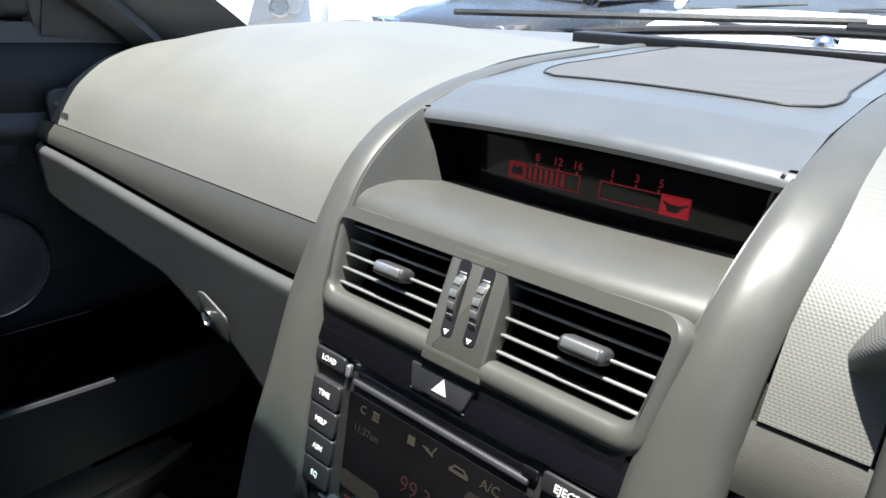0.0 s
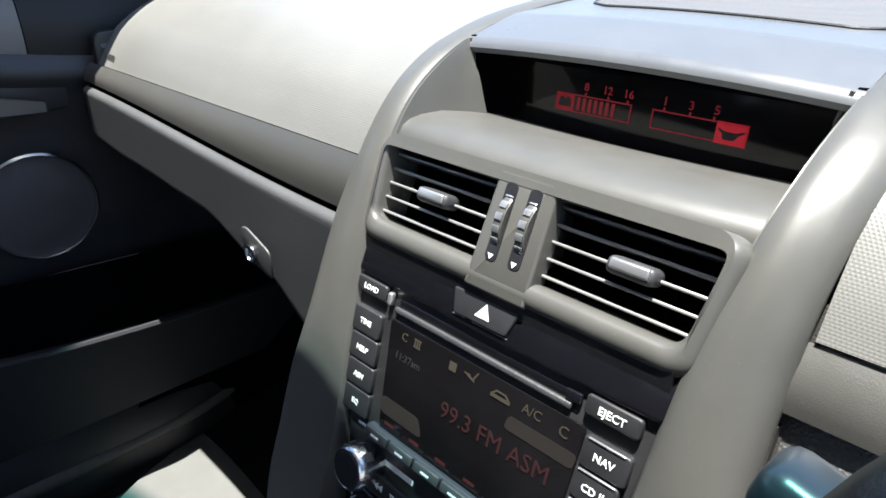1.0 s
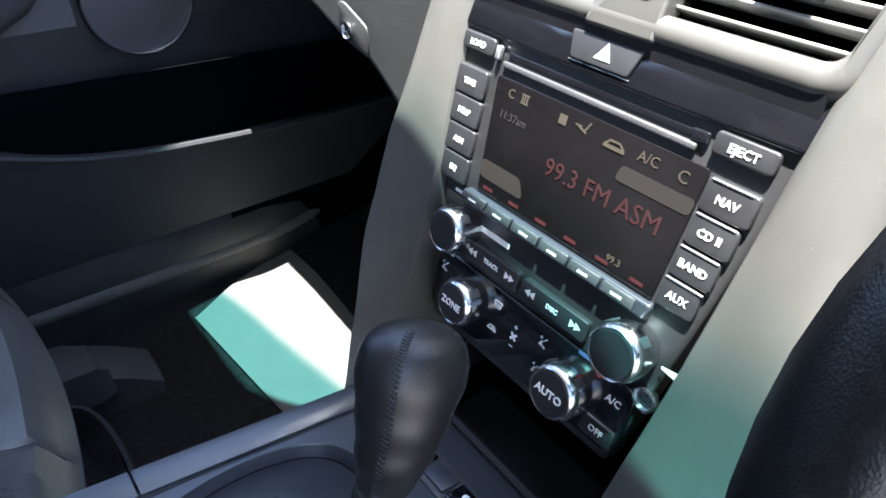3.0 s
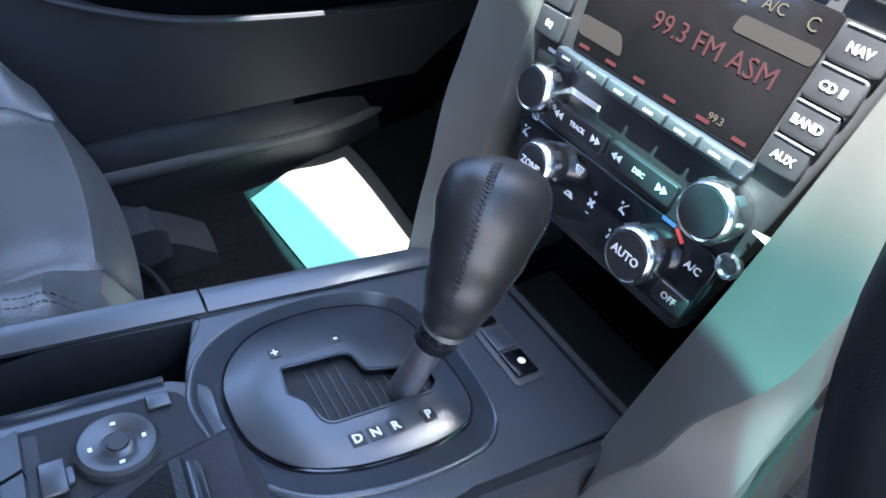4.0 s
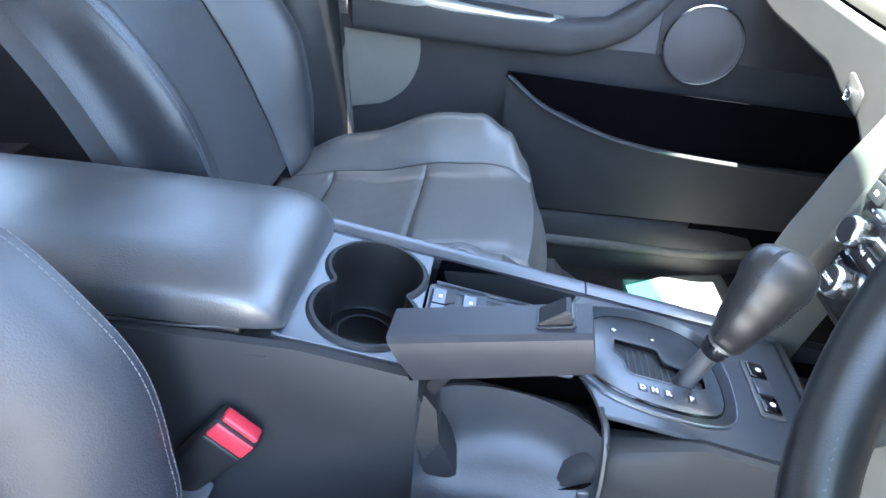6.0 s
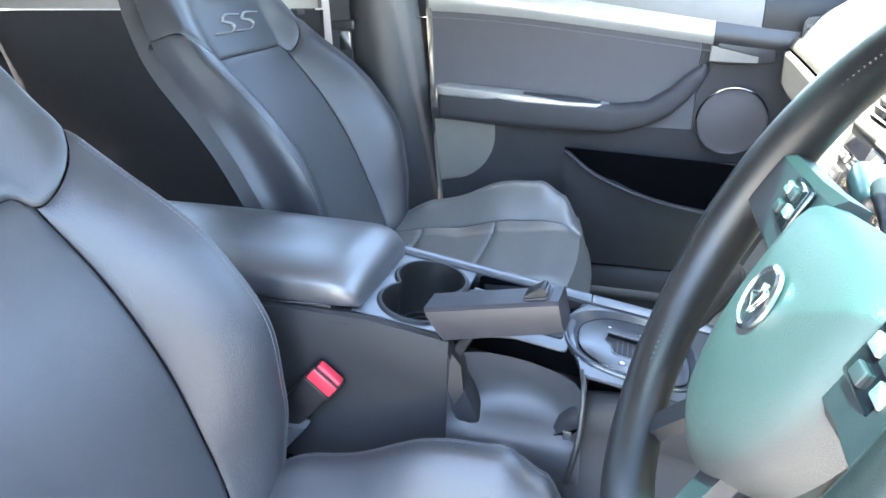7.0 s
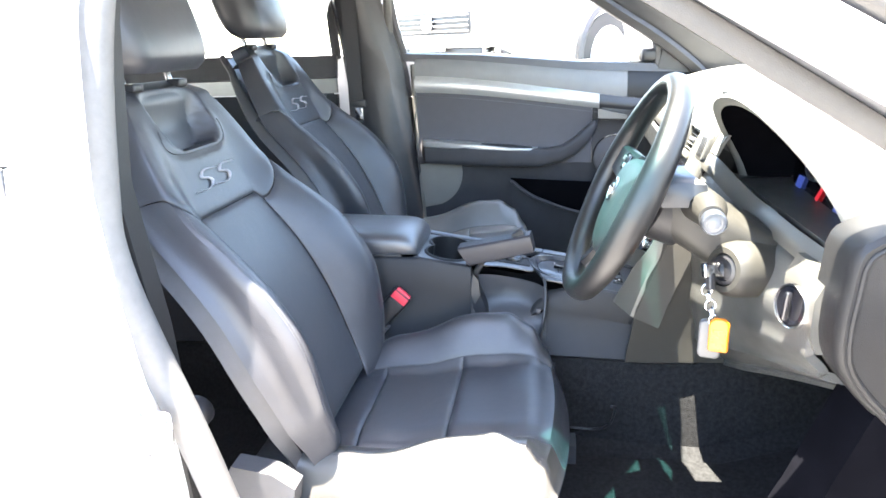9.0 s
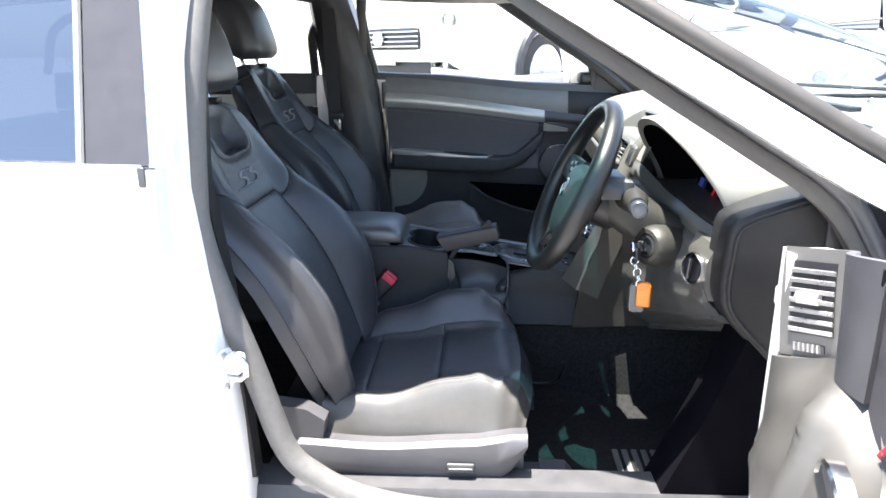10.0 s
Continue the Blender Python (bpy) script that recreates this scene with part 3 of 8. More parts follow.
    # inner B pillar trim on the near side
    struct("pillar_trim_b", loft([[(x - xi, y - 0.034 * smooth(0.70, 0.95, z), z) for x, y in ((0.70, 0.20), (0.665, 0.235), (0.66, 0.290), (0.69, 0.318), (0.722, 0.316), (0.73, 0.26))] for xi, z in ((0.0, 0.42), (0.0, 0.8), (0.0, 1.0), (0.035, 1.2), (0.10, 1.37), (0.125, 1.43))]), M_ENDCAP, "black inner trim of the centre pillar", "pillar")
    # closing panels behind: rear parcel shelf, rear seats back, window; added to cut rear light
    struct("rear_bulkhead", box(Matrix.Translation((0, -1.25, 0.52)), 1.4, 0.05, 1.0, 0.01), M_DARK, "dark parcel shelf bulkhead", "wall")
    back = part("rear_window", sheet(lambda u, v: Vector(((2 * u - 1) * (0.66 - 0.10 * v), -1.27 + 0.02 * v, 1.00 + 0.36 * v)), 8, 4), M_BACKPANE, None)
    tagged(back, "rear window, tint added to cut light from behind", "window", kind="structure")
    bench = thing("rear_bench", (0, -0.75, 0.3), "black leather rear bench seat", "seat")
    part("bench_back", loft([[(x, y, z) for y, z in ((-0.80, 0.45), (-0.70, 0.46), (-0.68, 0.60), (-0.76, 0.90), (-0.80, 0.985), (-0.86, 1.0), (-0.92, 0.96), (-0.92, 0.45))] for x in (-0.64, -0.60, -0.2, 0.0, 0.2, 0.60, 0.64)]), M_LEATHER, bench, "upright leather backrest")
    part("bench_cushion", loft([[(x, y, z) for y, z in ((-0.72, 0.30), (-0.22, 0.30), (-0.18, 0.42), (-0.24, 0.50), (-0.70, 0.46))] for x in (-0.64, -0.60, 0.0, 0.60, 0.64)]), M_LEATHER, bench, "low leather cushion")


build_shell()


# ---------------------------------------------------------------- dashboard
# the centre stack's face: origin, up along the face, out towards the seats
STACK0, STACK_UP = Vector((0, 1.085, 0.88)), Vector((0, 0.2589, 0.9659))


def face(u, v, d=0.0):
    m = frame_of(STACK0, (1, 0, 0), STACK_UP)
    return m @ Matrix.Translation((u, v, d))


def quad_outline(uv, r=0.002, n=3):
    """Rounded polygon from its corners, counter-clockwise."""
    out = []
    k = len(uv)
    for i in range(k):
        p, a, b = Vector(uv[i]), Vector(uv[i - 1]), Vector(uv[(i + 1) % k])
        d1, d2 = (a - p), (b - p)
        rr_ = min(r, d1.length * 0.45, d2.length * 0.45)
        s, e = p + d1.normalized() * rr_, p + d2.normalized() * rr_
        for j in range(n + 1):
            t = j / n
            q = s * (1 - t) ** 2 + p * 2 * t * (1 - t) + e * t * t
            out.append((q.x, q.y))
    return out


GLOVE_LOW = ((-0.72, 0.853), (-0.57, 0.838), (-0.40, 0.83), (-0.29, 0.795), (-0.20, 0.74), (-0.14, 0.70))


def pad_top(x, s):
    """Passenger dash pad: s from 0 (front seam) to 1 (towards the windscreen)."""
    e = smooth(-0.60, -0.72, x)
    ys, zs = ((-0.2, 1.108), (0, 1.128), (0.10, 1.138), (0.25, 1.165), (0.45, 1.225), (0.7, 1.34), (1, 1.50), (1.2, 1.62)), ((-0.2, 0.903), (0, 0.951), (0.10, 0.975), (0.25, 1.008), (0.45, 1.036), (0.7, 1.056), (1, 1.058), (1.2, 1.058))
    y = sum(lerp_table(ys, s + 0.11 * k / 3) for k in range(-3, 4)) / 7
    z = sum(lerp_table(zs, s + 0.11 * k / 3) for k in range(-3, 4)) / 7
    lift = 0.010 * math.exp(-((x + 0.42) / 0.18) ** 2) * smooth(0.1, 0.6, s)
    return Vector((x + 0.03 * e * s, y + e * 0.03 * s, z + lift - 0.02 * e * smooth(0.3, 1, s)))


def build_dash():
    d = thing("dashboard", (0, 1.3, 0.95), "grey moulded car dashboard with silver-grey centre arch and passenger airbag pad", "dashboard")
    # passenger pad
    part("airbag_pad", sheet(lambda u, v: pad_top(-0.695 + 0.54 * u, v), 44, 22, 0.006), M_PAD, d, "grey dimple-grained passenger airbag pad")
    # badge bars on the pad
    bm = bmesh.new()
    for i in range(4):
        o = pad_top(-0.668 + i * 0.0075, 0.05) + Vector((0, -0.0012, 0.0003))
        box(frame_of(o, (1, 0, 0), (0, 0.35, 0.94)), 0.0052, 0.006, 0.0006, 0, bm)
    part("airbag_mark", bm, M_DARK, d)
    # strip under the pad, narrowing towards the door
    gap_z = lambda x: 0.910 + 0.020 * smooth(-0.16, -0.70, x)
    part("dash_strip", sheet(lambda u, v: Vector((-0.705 + 0.555 * u, 1.125 - 0.012 * v - 0.004 * math.sin(math.pi * v), 0.9525 + (gap_z(-0.705 + 0.555 * u) + 0.0012 - 0.9525) * v)), 30, 6, -0.006), M_STRIP, d, "smooth grey strip below the pad")

    # glove box lid: rolled upper lip, curved lower edge, rounded outer end
    def glove(u, v):
        x = -0.724 + 0.584 * u
        zb = lerp_table(GLOVE_LOW, x)
        roll = 0.10
        if v < roll:
            a = 0.5 * math.pi * v / roll
            y, z = 1.1095 - 0.0085 * math.sin(a), gap_z(x) - 0.0080 + 0.0062 * math.cos(a)
        else:
            q = (v - roll) / (1 - roll)
            z = gap_z(x) - 0.0080 + (zb - gap_z(x) + 0.0080) * q
            y = 1.101 + 0.004 * q + 0.035 * smooth(0.72, 1, q)
        return Vector((x, y + 0.030 * smooth(-0.665, -0.724, x) ** 2, z - 0.006 * smooth(-0.70, -0.724, x) * (1 - 2 * v)))
    gb = part("glove_box_lid", sheet(glove, 44, 40, -0.012), M_PADLOW, d, "grained grey glove box lid", angle=60)
    part("lid_gap", loft([[(x, y, gap_z(x) + z) for y, z in ((1.116, -0.006), (1.116, 0.006), (1.130, 0.006), (1.130, -0.006))] for x in (-0.70, -0.6, -0.5, -0.4, -0.3, -0.2, -0.155)]), M_SHADEBLACK, d, "dark joint above the glove box lid")
    # lock plate
    m = frame_of((-0.283, 1.0985, 0.846), (1, 0, -0.05), (0, -0.06, 1))
    part("lock_plate", slab(quad_outline([(-0.022, -0.017), (0.024, -0.024), (0.024, 0.004), (-0.012, 0.016), (-0.022, 0.013)], 0.005), 0.0018, m, 0.0009), M_PADLOW, gb, "flush lock plate")
    part("lock_barrel", lathe([(0.0, 0.0022), (0.0085, 0.0022), (0.0085, 0.0042), (0.0068, 0.0050), (0.0062, 0.0026), (0, 0.0026)], m @ Matrix.Translation((-0.006, -0.008, 0))), M_CHROME, gb, "chrome lock barrel")
    # dark underside behind the glove box
    part("lower_shroud", loft([[(x, y, z) for y, z in ((1.125, lerp_table(GLOVE_LOW, x) + 0.01), (1.30, lerp_table(GLOVE_LOW, x) - 0.10), (1.62, 0.62), (1.62, 1.0), (1.3, 1.0))] for x in (-0.72, -0.6, -0.45, -0.3, -0.2, -0.12)]), M_BLACK, d)

    # dash rear deck up to the windscreen
    def deck(u, v):
        x = -0.74 + 1.48 * u
        yb = 1.98 - 0.95 * x * x
        y0 = 1.50 - 0.25 * smooth(0.45, 0.74, abs(x)) 
        return Vector((x, y0 + (yb - y0) * v, 1.052 - 0.02 * v + 0.012 * math.sin(math.pi * v) - 0.03 * smooth(0.5, 0.75, abs(x))))
    part("rear_deck", sheet(deck, 40, 14, 0.01), M_DASHTOP, d, "dark grained dash deck below the windscreen")
    part("deck_slot", box(Matrix.Translation((0.0, 1.585, 1.054)), 0.46, 0.028, 0.012, 0.002), M_BLACK, d, "black demister slot")
    part("sun_sensor", lathe([(0.012, 0), (0.012, 0.004), (0.009, 0.009), (0.004, 0.0115), (0, 0.012)], Matrix.Translation((0.005, 1.74, 1.056)), 16), M_CHROME, d, "small domed sun sensor")

    # centre hood above the display
    def hood(u, v):
        x = -0.132 + 0.264 * u
        y = lerp_table(((0, 1.215), (0.03, 1.205), (0.07, 1.203), (0.12, 1.208), (0.3, 1.26), (0.55, 1.36), (1, 1.565)), v)
        z = lerp_table(((0, 1.026), (0.03, 1.0265), (0.07, 1.031), (0.12, 1.0365), (0.3, 1.050), (0.55, 1.058), (1, 1.060)), v)
        return Vector((x, y, z - 0.004 * (2 * u - 1) ** 2))
    hd = part("display_hood", sheet(hood, 24, 34, 0.006), M_HOOD, d, "satin blue-grey hood over the display")
    def mesh_face(u, v):
        # inset grille lying on the hood, its corners drawn in
        r = 0.10 * (1 - math.sqrt(max(0.0, 1 - max(0.0, 1 - v / 0.12) ** 2)))
        w0 = 0.10 + r + 0.06 * v
        return hood(w0 + (1 - 2 * w0 + 0.06) * u, 0.415 + 0.555 * v) + Vector((0, 0, 0.0009))
    part("speaker_grille", sheet(mesh_face, 24, 30, 0.001), M_GRILLE, hd, "grey mesh speaker grille")
    part("grille_edge", tube([mesh_face(0, 1 - i / 30) for i in range(30)] + [mesh_face(i / 24, 0) for i in range(25)] + [mesh_face(1, i / 30) for i in range(1, 31)], 0.0009, 5), M_BLACK, hd, "dark joint round the grille")
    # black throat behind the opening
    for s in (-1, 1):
        part("throat_wall", loft([[(s * (x + e), y, z) for x, z, e in ((0.1085, 0.968, 0), (0.1275, 1.034, 0), (0.1275, 1.034, 0.004), (0.1085, 0.968, 0.004))] for y in (1.2100, 1.29)]), M_SHADEBLACK, hd)
    part("throat_roof", box(Matrix.Translation((0, 1.25, 1.0225)), 0.256, 0.085, 0.002, 0), M_SHADEBLACK, hd)
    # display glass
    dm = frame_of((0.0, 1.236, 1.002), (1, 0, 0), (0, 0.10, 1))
    part("display_back", box(Matrix.Translation((0, 1.285, 0.965)), 0.26, 0.02, 0.075, 0.0), M_SHADEBLACK, hd)
    disp = part("trip_display", slab(quad_outline([(-0.122, -0.032), (0.122, -0.032), (0.126, 0.030), (-0.126, 0.030)], 0.003), 0.003, dm, 0.0005), M_SCREEN, hd, "dark red-lit trip computer display")
    bm = bmesh.new()

    def bar(x0, x1, y0, y1):
        box(dm @ Matrix.Translation(((x0 + x1) / 2, (y0 + y1) / 2, 0.0031)), abs(x1 - x0), abs(y1 - y0), 0.0004, 0, bm)

    def ring_bar(x0, x1, y0, y1, w=0.0009):
        bar(x0, x1, y0, y0 + w), bar(x0, x1, y1 - w, y1), bar(x0, x0 + w, y0, y1), bar(x1 - w, x1, y0, y1)
    bx0, bx1, by0, by1 = -0.0665, -0.006, -0.0150, -0.0025
    ring_bar(bx0, bx1, by0, by1)
    for i in range(7):
        bar(bx0 + 0.018 + i * 0.0046, bx0 + 0.0204 + i * 0.0046, by0 + 0.0018, by1 - 0.0018)
    ring_bar(0.009, 0.072, by0, by1)
    for tx in (-0.0425, -0.0245, -0.0095, 0.017, 0.0345, 0.050):
        bar(tx - 0.0007, tx + 0.0007, by1, by1 + 0.002)
    tagged(part("gauge_scale", bm, M_RED_LED2, disp, "dim red bar gauges"), kind="stuff")
    bm = bmesh.new()
    bar(bx0, bx0 + 0.0155, by0, by1)
    part("battery_box", bm, M_RED_LED2, disp)
    bm = bmesh.new()
    bar(0.0525, 0.072, by0 - 0.0004, by1 + 0.0004)
    part("oil_box", bm, M_RED_LED, disp, "red oil pressure tile")
    part("gauge_icon", slab([(0.003, -0.0062), (0.0128, -0.0062), (0.0128, -0.0010), (0.0112, -0.0010), (0.0112, 0.0006), (0.0092, 0.0006), (0.0092, -0.0010), (0.0066, -0.0010), (0.0066, 0.0006), (0.0046, 0.0006), (0.0046, -0.0010), (0.003, -0.0010)], 0.0003, dm @ Matrix.Translation((bx0, -0.0055, 0.0035))), M_BLACK, disp, smooth=False)
    part("gauge_icon", slab([(0.0575, -0.0125), (0.0645, -0.0125), (0.0665, -0.0095), (0.0705, -0.0070), (0.0698, -0.0060), (0.0655, -0.0078), (0.0575, -0.0075), (0.0545, -0.0060), (0.0540, -0.0072), (0.0570, -0.0092)], 0.0003, dm @ Matrix.Translation((0, 0, 0.0036))), M_BLACK, disp, smooth=False)
    for txt, x in (("8", -0.0425), ("12", -0.0255), ("16", -0.0095), ("1", 0.017), ("3", 0.0345), ("5", 0.051)):
        part("gauge_figure", lettering(txt, dm @ Matrix.Translation((x, 0.0033, 0.0033)), 0.0078), M_RED_LED2, disp, smooth=False)

    # vent bezel with its rounded ledge
    vm = frame_of((0.002, 1.111, 0.951), (1, 0, 0), (0, 0.40, 0.917))
    prof = ((1.250, 0.966), (1.215, 0.977), (1.185, 0.983), (1.160, 0.9868), (1.142, 0.9866), (1.132, 0.9850), (1.125, 0.9815), (1.1205, 0.9760), (1.1195, 0.9700))
    part("bezel_ledge", loft([[(x, y - 0.012 * math.cos(x / 0.13 * 1.45) + 0.010, z) for y, z in prof] + [(x, 1.25, 0.955), (x, 1.135, 0.966)] for x in [-0.128 + 0.0107 * i for i in range(25)]]), M_SATIN, d, "rounded satin ledge under the display")
    # frame bars round the vents
    bo = quad_outline([(-0.122, -0.0445), (0.119, -0.0445), (0.126, 0.0300), (-0.128, 0.0300)], 0.016, 8)
    bi = quad_outline([(-0.112, -0.0275), (0.109, -0.0275), (0.116, 0.0265), (-0.117, 0.0265)], 0.009, 8)
    bz = bmesh.new()
    rings = [[(*inset_point(bo, i, e), z) for i in range(len(bo))] for e, z in ((0, -0.014), (0, -0.002), (0.0016, 0.0030), (0.0045, 0.0062), (0.0085, 0.0078))]
    rings += [[(*inset_point(bi, i, -e), z) for i in range(len(bi))] for e, z in ((0.0035, 0.0072), (0.0012, 0.0052), (0.0, 0.0020), (0.0, -0.030))]
    loft([[vm @ Vector((x, y, z)) for x, y, z in r] for r in rings], caps=False, bm=bz)
    part("vent_bezel", bz, M_SATIN, d, "rounded satin vent surround", angle=75)
    part("vent_well", box(vm @ Matrix.Translation((0, -0.001, -0.045)), 0.236, 0.058, 0.012, 0), M_SHADEBLACK, d)
    for s, x0, x1 in ((-1, -0.114, -0.018), (1, 0.018, 0.114)):
        v = part("air_vent", box(vm @ Matrix.Translation(((x0 + x1) / 2, 0.027, -0.035)), x1 - x0, 0.003, 0.03, 0), M_BLACK, d, "black louvred air vent")
        for k in range(5):
            y = -0.022 + k * 0.0098
            lm = vm @ Matrix.Translation(((x0 + x1) / 2, y, -0.010)) @ pose(0, 0, 0, 84, 0, 0)
            part("louvre", box(lm, x1 - x0, 0.017, 0.0017, 0.0006), M_LOUVRE, v)
        for k in range(6):
            lm = vm @ Matrix.Translation((x0 + (k + 0.5) * (x1 - x0) / 6, -0.001, -0.034))
            part("vane", box(lm, 0.0015, 0.05, 0.016, 0.0), M_SHADEBLACK, v)
        kx = -0.066 if s < 0 else 0.074
        tab = part("vent_tab", box(vm @ Matrix.Translation((kx, -0.0018, -0.008)), 0.027, 0.0095, 0.0155, 0.0035), M_DARK, v)
        part("tab_cap", box(vm @ Matrix.Translation((kx, -0.001, 0.0055)), 0.022, 0.006, 0.0030, 0.0014), M_SILVER, tab, "bright tab face")
    wm = vm @ Matrix.Translation((0.001, -0.003, 0.0))
    wb = part("thumbwheel_block", slab(quad_outline([(-0.0225, -0.0395), (0.0225, -0.0395), (0.0205, 0.0315), (-0.0205, 0.0315)], 0.002), 0.014, wm @ Matrix.Translation((0, 0, -0.0065)), 0.002), M_SATIN, d, "grey block with two thumbwheels")
    for x in (-0.0085, 0.0085):
        part("wheel_slot", slab(rr(0.0085, 0.046, 0.003), 0.0004, wm @ Matrix.Translation((x, 0.002, 0.0076)), 0), M_BLACK, wb)
        cyl = wm @ Matrix.Translation((x, 0.003, -0.0125)) @ pose(0, 0, 0, 0, 90, 0)
        wh = part("thumbwheel", lathe([(0.0, -0.0032), (0.0238, -0.0032), (0.0245, -0.002), (0.0245, 0.002), (0.0238, 0.0032), (0, 0.0032)], cyl, 40), M_SATIN, wb)
        bm = bmesh.new()
        for k in range(5):
            a = radians(38 - k * 17)
            q = wm @ Matrix.Translation((x, 0.003 + 0.0246 * math.sin(a), -0.0125 + 0.0246 * math.cos(a))) @ pose(0, 0, 0, -math.degrees(a), 0, 0)
            box(q, 0.005, 0.0042, 0.0006, 0.0002, bm)
        part("wheel_rib", bm, M_SILVER, wh)
        part("arrow_mark", slab([(-0.002, 0.0015), (0, -0.0018), (0.002, 0.0015)], 0.0003, wm @ Matrix.Translation((x, -0.0185, 0.0082))), M_WHITEMARK, wb, smooth=False)

    # silver-grey arches either side of the stack: an inner and an outer rail with a proud face between
    inner = [(0.093, 0.985, 0.605), (0.098, 1.012, 0.68), (0.104, 1.043, 0.76), (0.110, 1.073, 0.85), (0.1145, 1.096, 0.92), (0.121, 1.117, 0.963), (0.126, 1.142, 0.995),
             (0.129, 1.175, 1.018), (0.131, 1.215, 1.034), (0.132, 1.28, 1.047), (0.133, 1.38, 1.0545), (0.132, 1.575, 1.056)]
    outer = [(0.170, 0.990, 0.605), (0.167, 1.012, 0.67), (0.163, 1.042, 0.745), (0.158, 1.075, 0.83), (0.156, 1.108, 0.905), (0.156, 1.124, 0.945), (0.158, 1.143, 0.980),
             (0.161, 1.170, 1.006), (0.163, 1.208, 1.026), (0.163, 1.275, 1.043), (0.160, 1.38, 1.053), (0.152, 1.575, 1.055)]
    for s in (-1, 1):
        ri, ro = spline([(s * x, y, z) for x, y, z in inner], 6), spline([(s * x if s > 0 else -x - lerp_table(((0.605, -0.042), (0.67, -0.024), (0.745, -0.008), (0.83, 0.005), (0.905, 0.012), (0.945, 0.004), (1.0, 0.0)), z), y, z) for x, y, z in outer], 6)
        secs = []
        n = len(ri) - 1
        for i, (a, b) in enumerate(zip(ri, ro)):
            t = i / n
            along = (ri[min(i + 1, n)] - ri[max(i - 1, 0)]).normalized()
            across = (b - a)
            out = across.cross(along).normalized()
            if out.dot(Vector((0, -1, 0.6))) < 0:
                out = -out
            h = lerp_table(((0, 0.028), (0.10, 0.025), (0.22, 0.016), (0.42, 0.010), (0.58, 0.0060), (0.75, 0.0035), (1, 0.003)), t)
            # a fold climbs from the foot of the arch to its outer edge
            facet = 1 - smooth(0.20, 0.34, t)
            fold = lerp_table(((0, 0.25), (0.09, 0.52), (0.18, 0.88), (0.26, 0.95), (1, 0.95)), t)
            qs = [fold * k / 6 for k in (0.2, 1, 2, 3.5, 5, 5.85)] + [fold + (1 - fold) * k / 6 for k in (0.15, 1, 2, 3, 4, 5, 6)]
            even = (0.03, 0.10, 0.20, 0.30, 0.42, 0.49, 0.54, 0.64, 0.74, 0.84, 0.92, 0.97, 1.0)
            sec = [a - out * 0.055, a - out * 0.004]
            for q0, q1 in zip(qs, even):
                q = q1 + (q0 - q1) * facet
                soft = 1 - abs(2 * q - 1) ** 3.2
                hard = min(q / fold, 1 - (q - fold) / (1 - fold))
                sec.append(a + across * q + out * h * (soft + (hard - soft) * facet))
            sec += [b + Vector((s * 0.002, 0, 0)) - out * 0.008, b + Vector((s * 0.006, 0, 0)) - out * 0.060]
            secs.append(sec)
        part("stack_arch", loft(secs), M_SATIN, d, "satin bronze-grey arch beside the centre stack", angle=32)
        # cheek that sweeps from the arch back to the display opening
        lip = [Vector((s * x, y, z)) for x, y, z in ((0.105, 1.206, 0.964), (0.113, 1.206, 0.985), (0.120, 1.206, 1.008), (0.1275, 1.2055, 1.0325))]
        lo, hi = spline(lip, 6), [ri[int(round(n * (0.42 + 0.29 * k / 18)))] for k in range(19)]
        part("display_cheek", sheet(lambda u, v: lo[int(round(v * 18))].lerp(hi[int(round(v * 18))], u) + Vector((0, 0.010 * math.sin(math.pi * u), 0)), 8, 18, 0.002), M_SATIN, d, "satin cheek beside the display", angle=70)
        k = int(n * 0.50)
        if s > 0:
            # Cover over the arch's outer side, its shade put into a dark brown.
            part("arch_side", loft([[q[-2] + Vector((s * 0.003, 0, 0)), q[-1] + Vector((s * 0.004, 0, -0.004)), q[-1] + Vector((s * 0.002, 0, -0.004)), q[-2]] for q in secs[:k]]), M_ARCHSIDE, d, "arch side cover in brown darkened for shade", angle=60)
    return d


def key_button(u0, u1, v0, v1, txt, parent, d=0.004, size=0.0062, name="stack_button"):
    w, h = u1 - u0, v1 - v0
    m = face((u0 + u1) / 2, (v0 + v1) / 2)
    b = part(name, slab(rr(w, h, 0.0022, 3), d, m, 0.0012), M_BUTTON, parent)
    if txt:
        part("legend", lettering(txt, m @ Matrix.Translation((0, -0.0005, d + 0.0002)), size * 0.92, bold=0.00005), M_WHITEMARK, b, smooth=False)
    return b


def knob(u, v, parent, r, txt=""):
    m = face(u, v)
    k = part("rotary_knob", lathe([(r * 0.9, 0), (r * 0.94, 0.006), (r * 1.0, 0.009), (r * 1.0, 0.018), (r * 0.96, 0.0215), (r * 0.86, 0.0232), (r * 0.80, 0.0225), (0, 0.0225)], m, 36), M_CHROME, parent, "satin chrome rotary knob")
    part("knob_face", lathe([(r * 0.79, 0.0222), (r * 0.77, 0.0236), (0, 0.0240)], m, 32), M_BUTTON, k)
    for a in (50, 130, 290):
        q = m @ pose(0, 0, 0, 0, 0, a) @ Matrix.Translation((r * 0.985, 0, 0.0145))
        part("grip_inset", box(q @ pose(0, 0, 0, 0, 90, 0) @ Matrix.Translation((0, 0, 0)), 0.007, 0.006, 0.0008, 0.0003), M_DARK, k)
    if txt:
        part("legend", lettering(txt, m @ Matrix.Translation((0, 0, 0.0242)), r * 0.42, bold=0.0001), M_WHITEMARK, k, smooth=False)
    return k


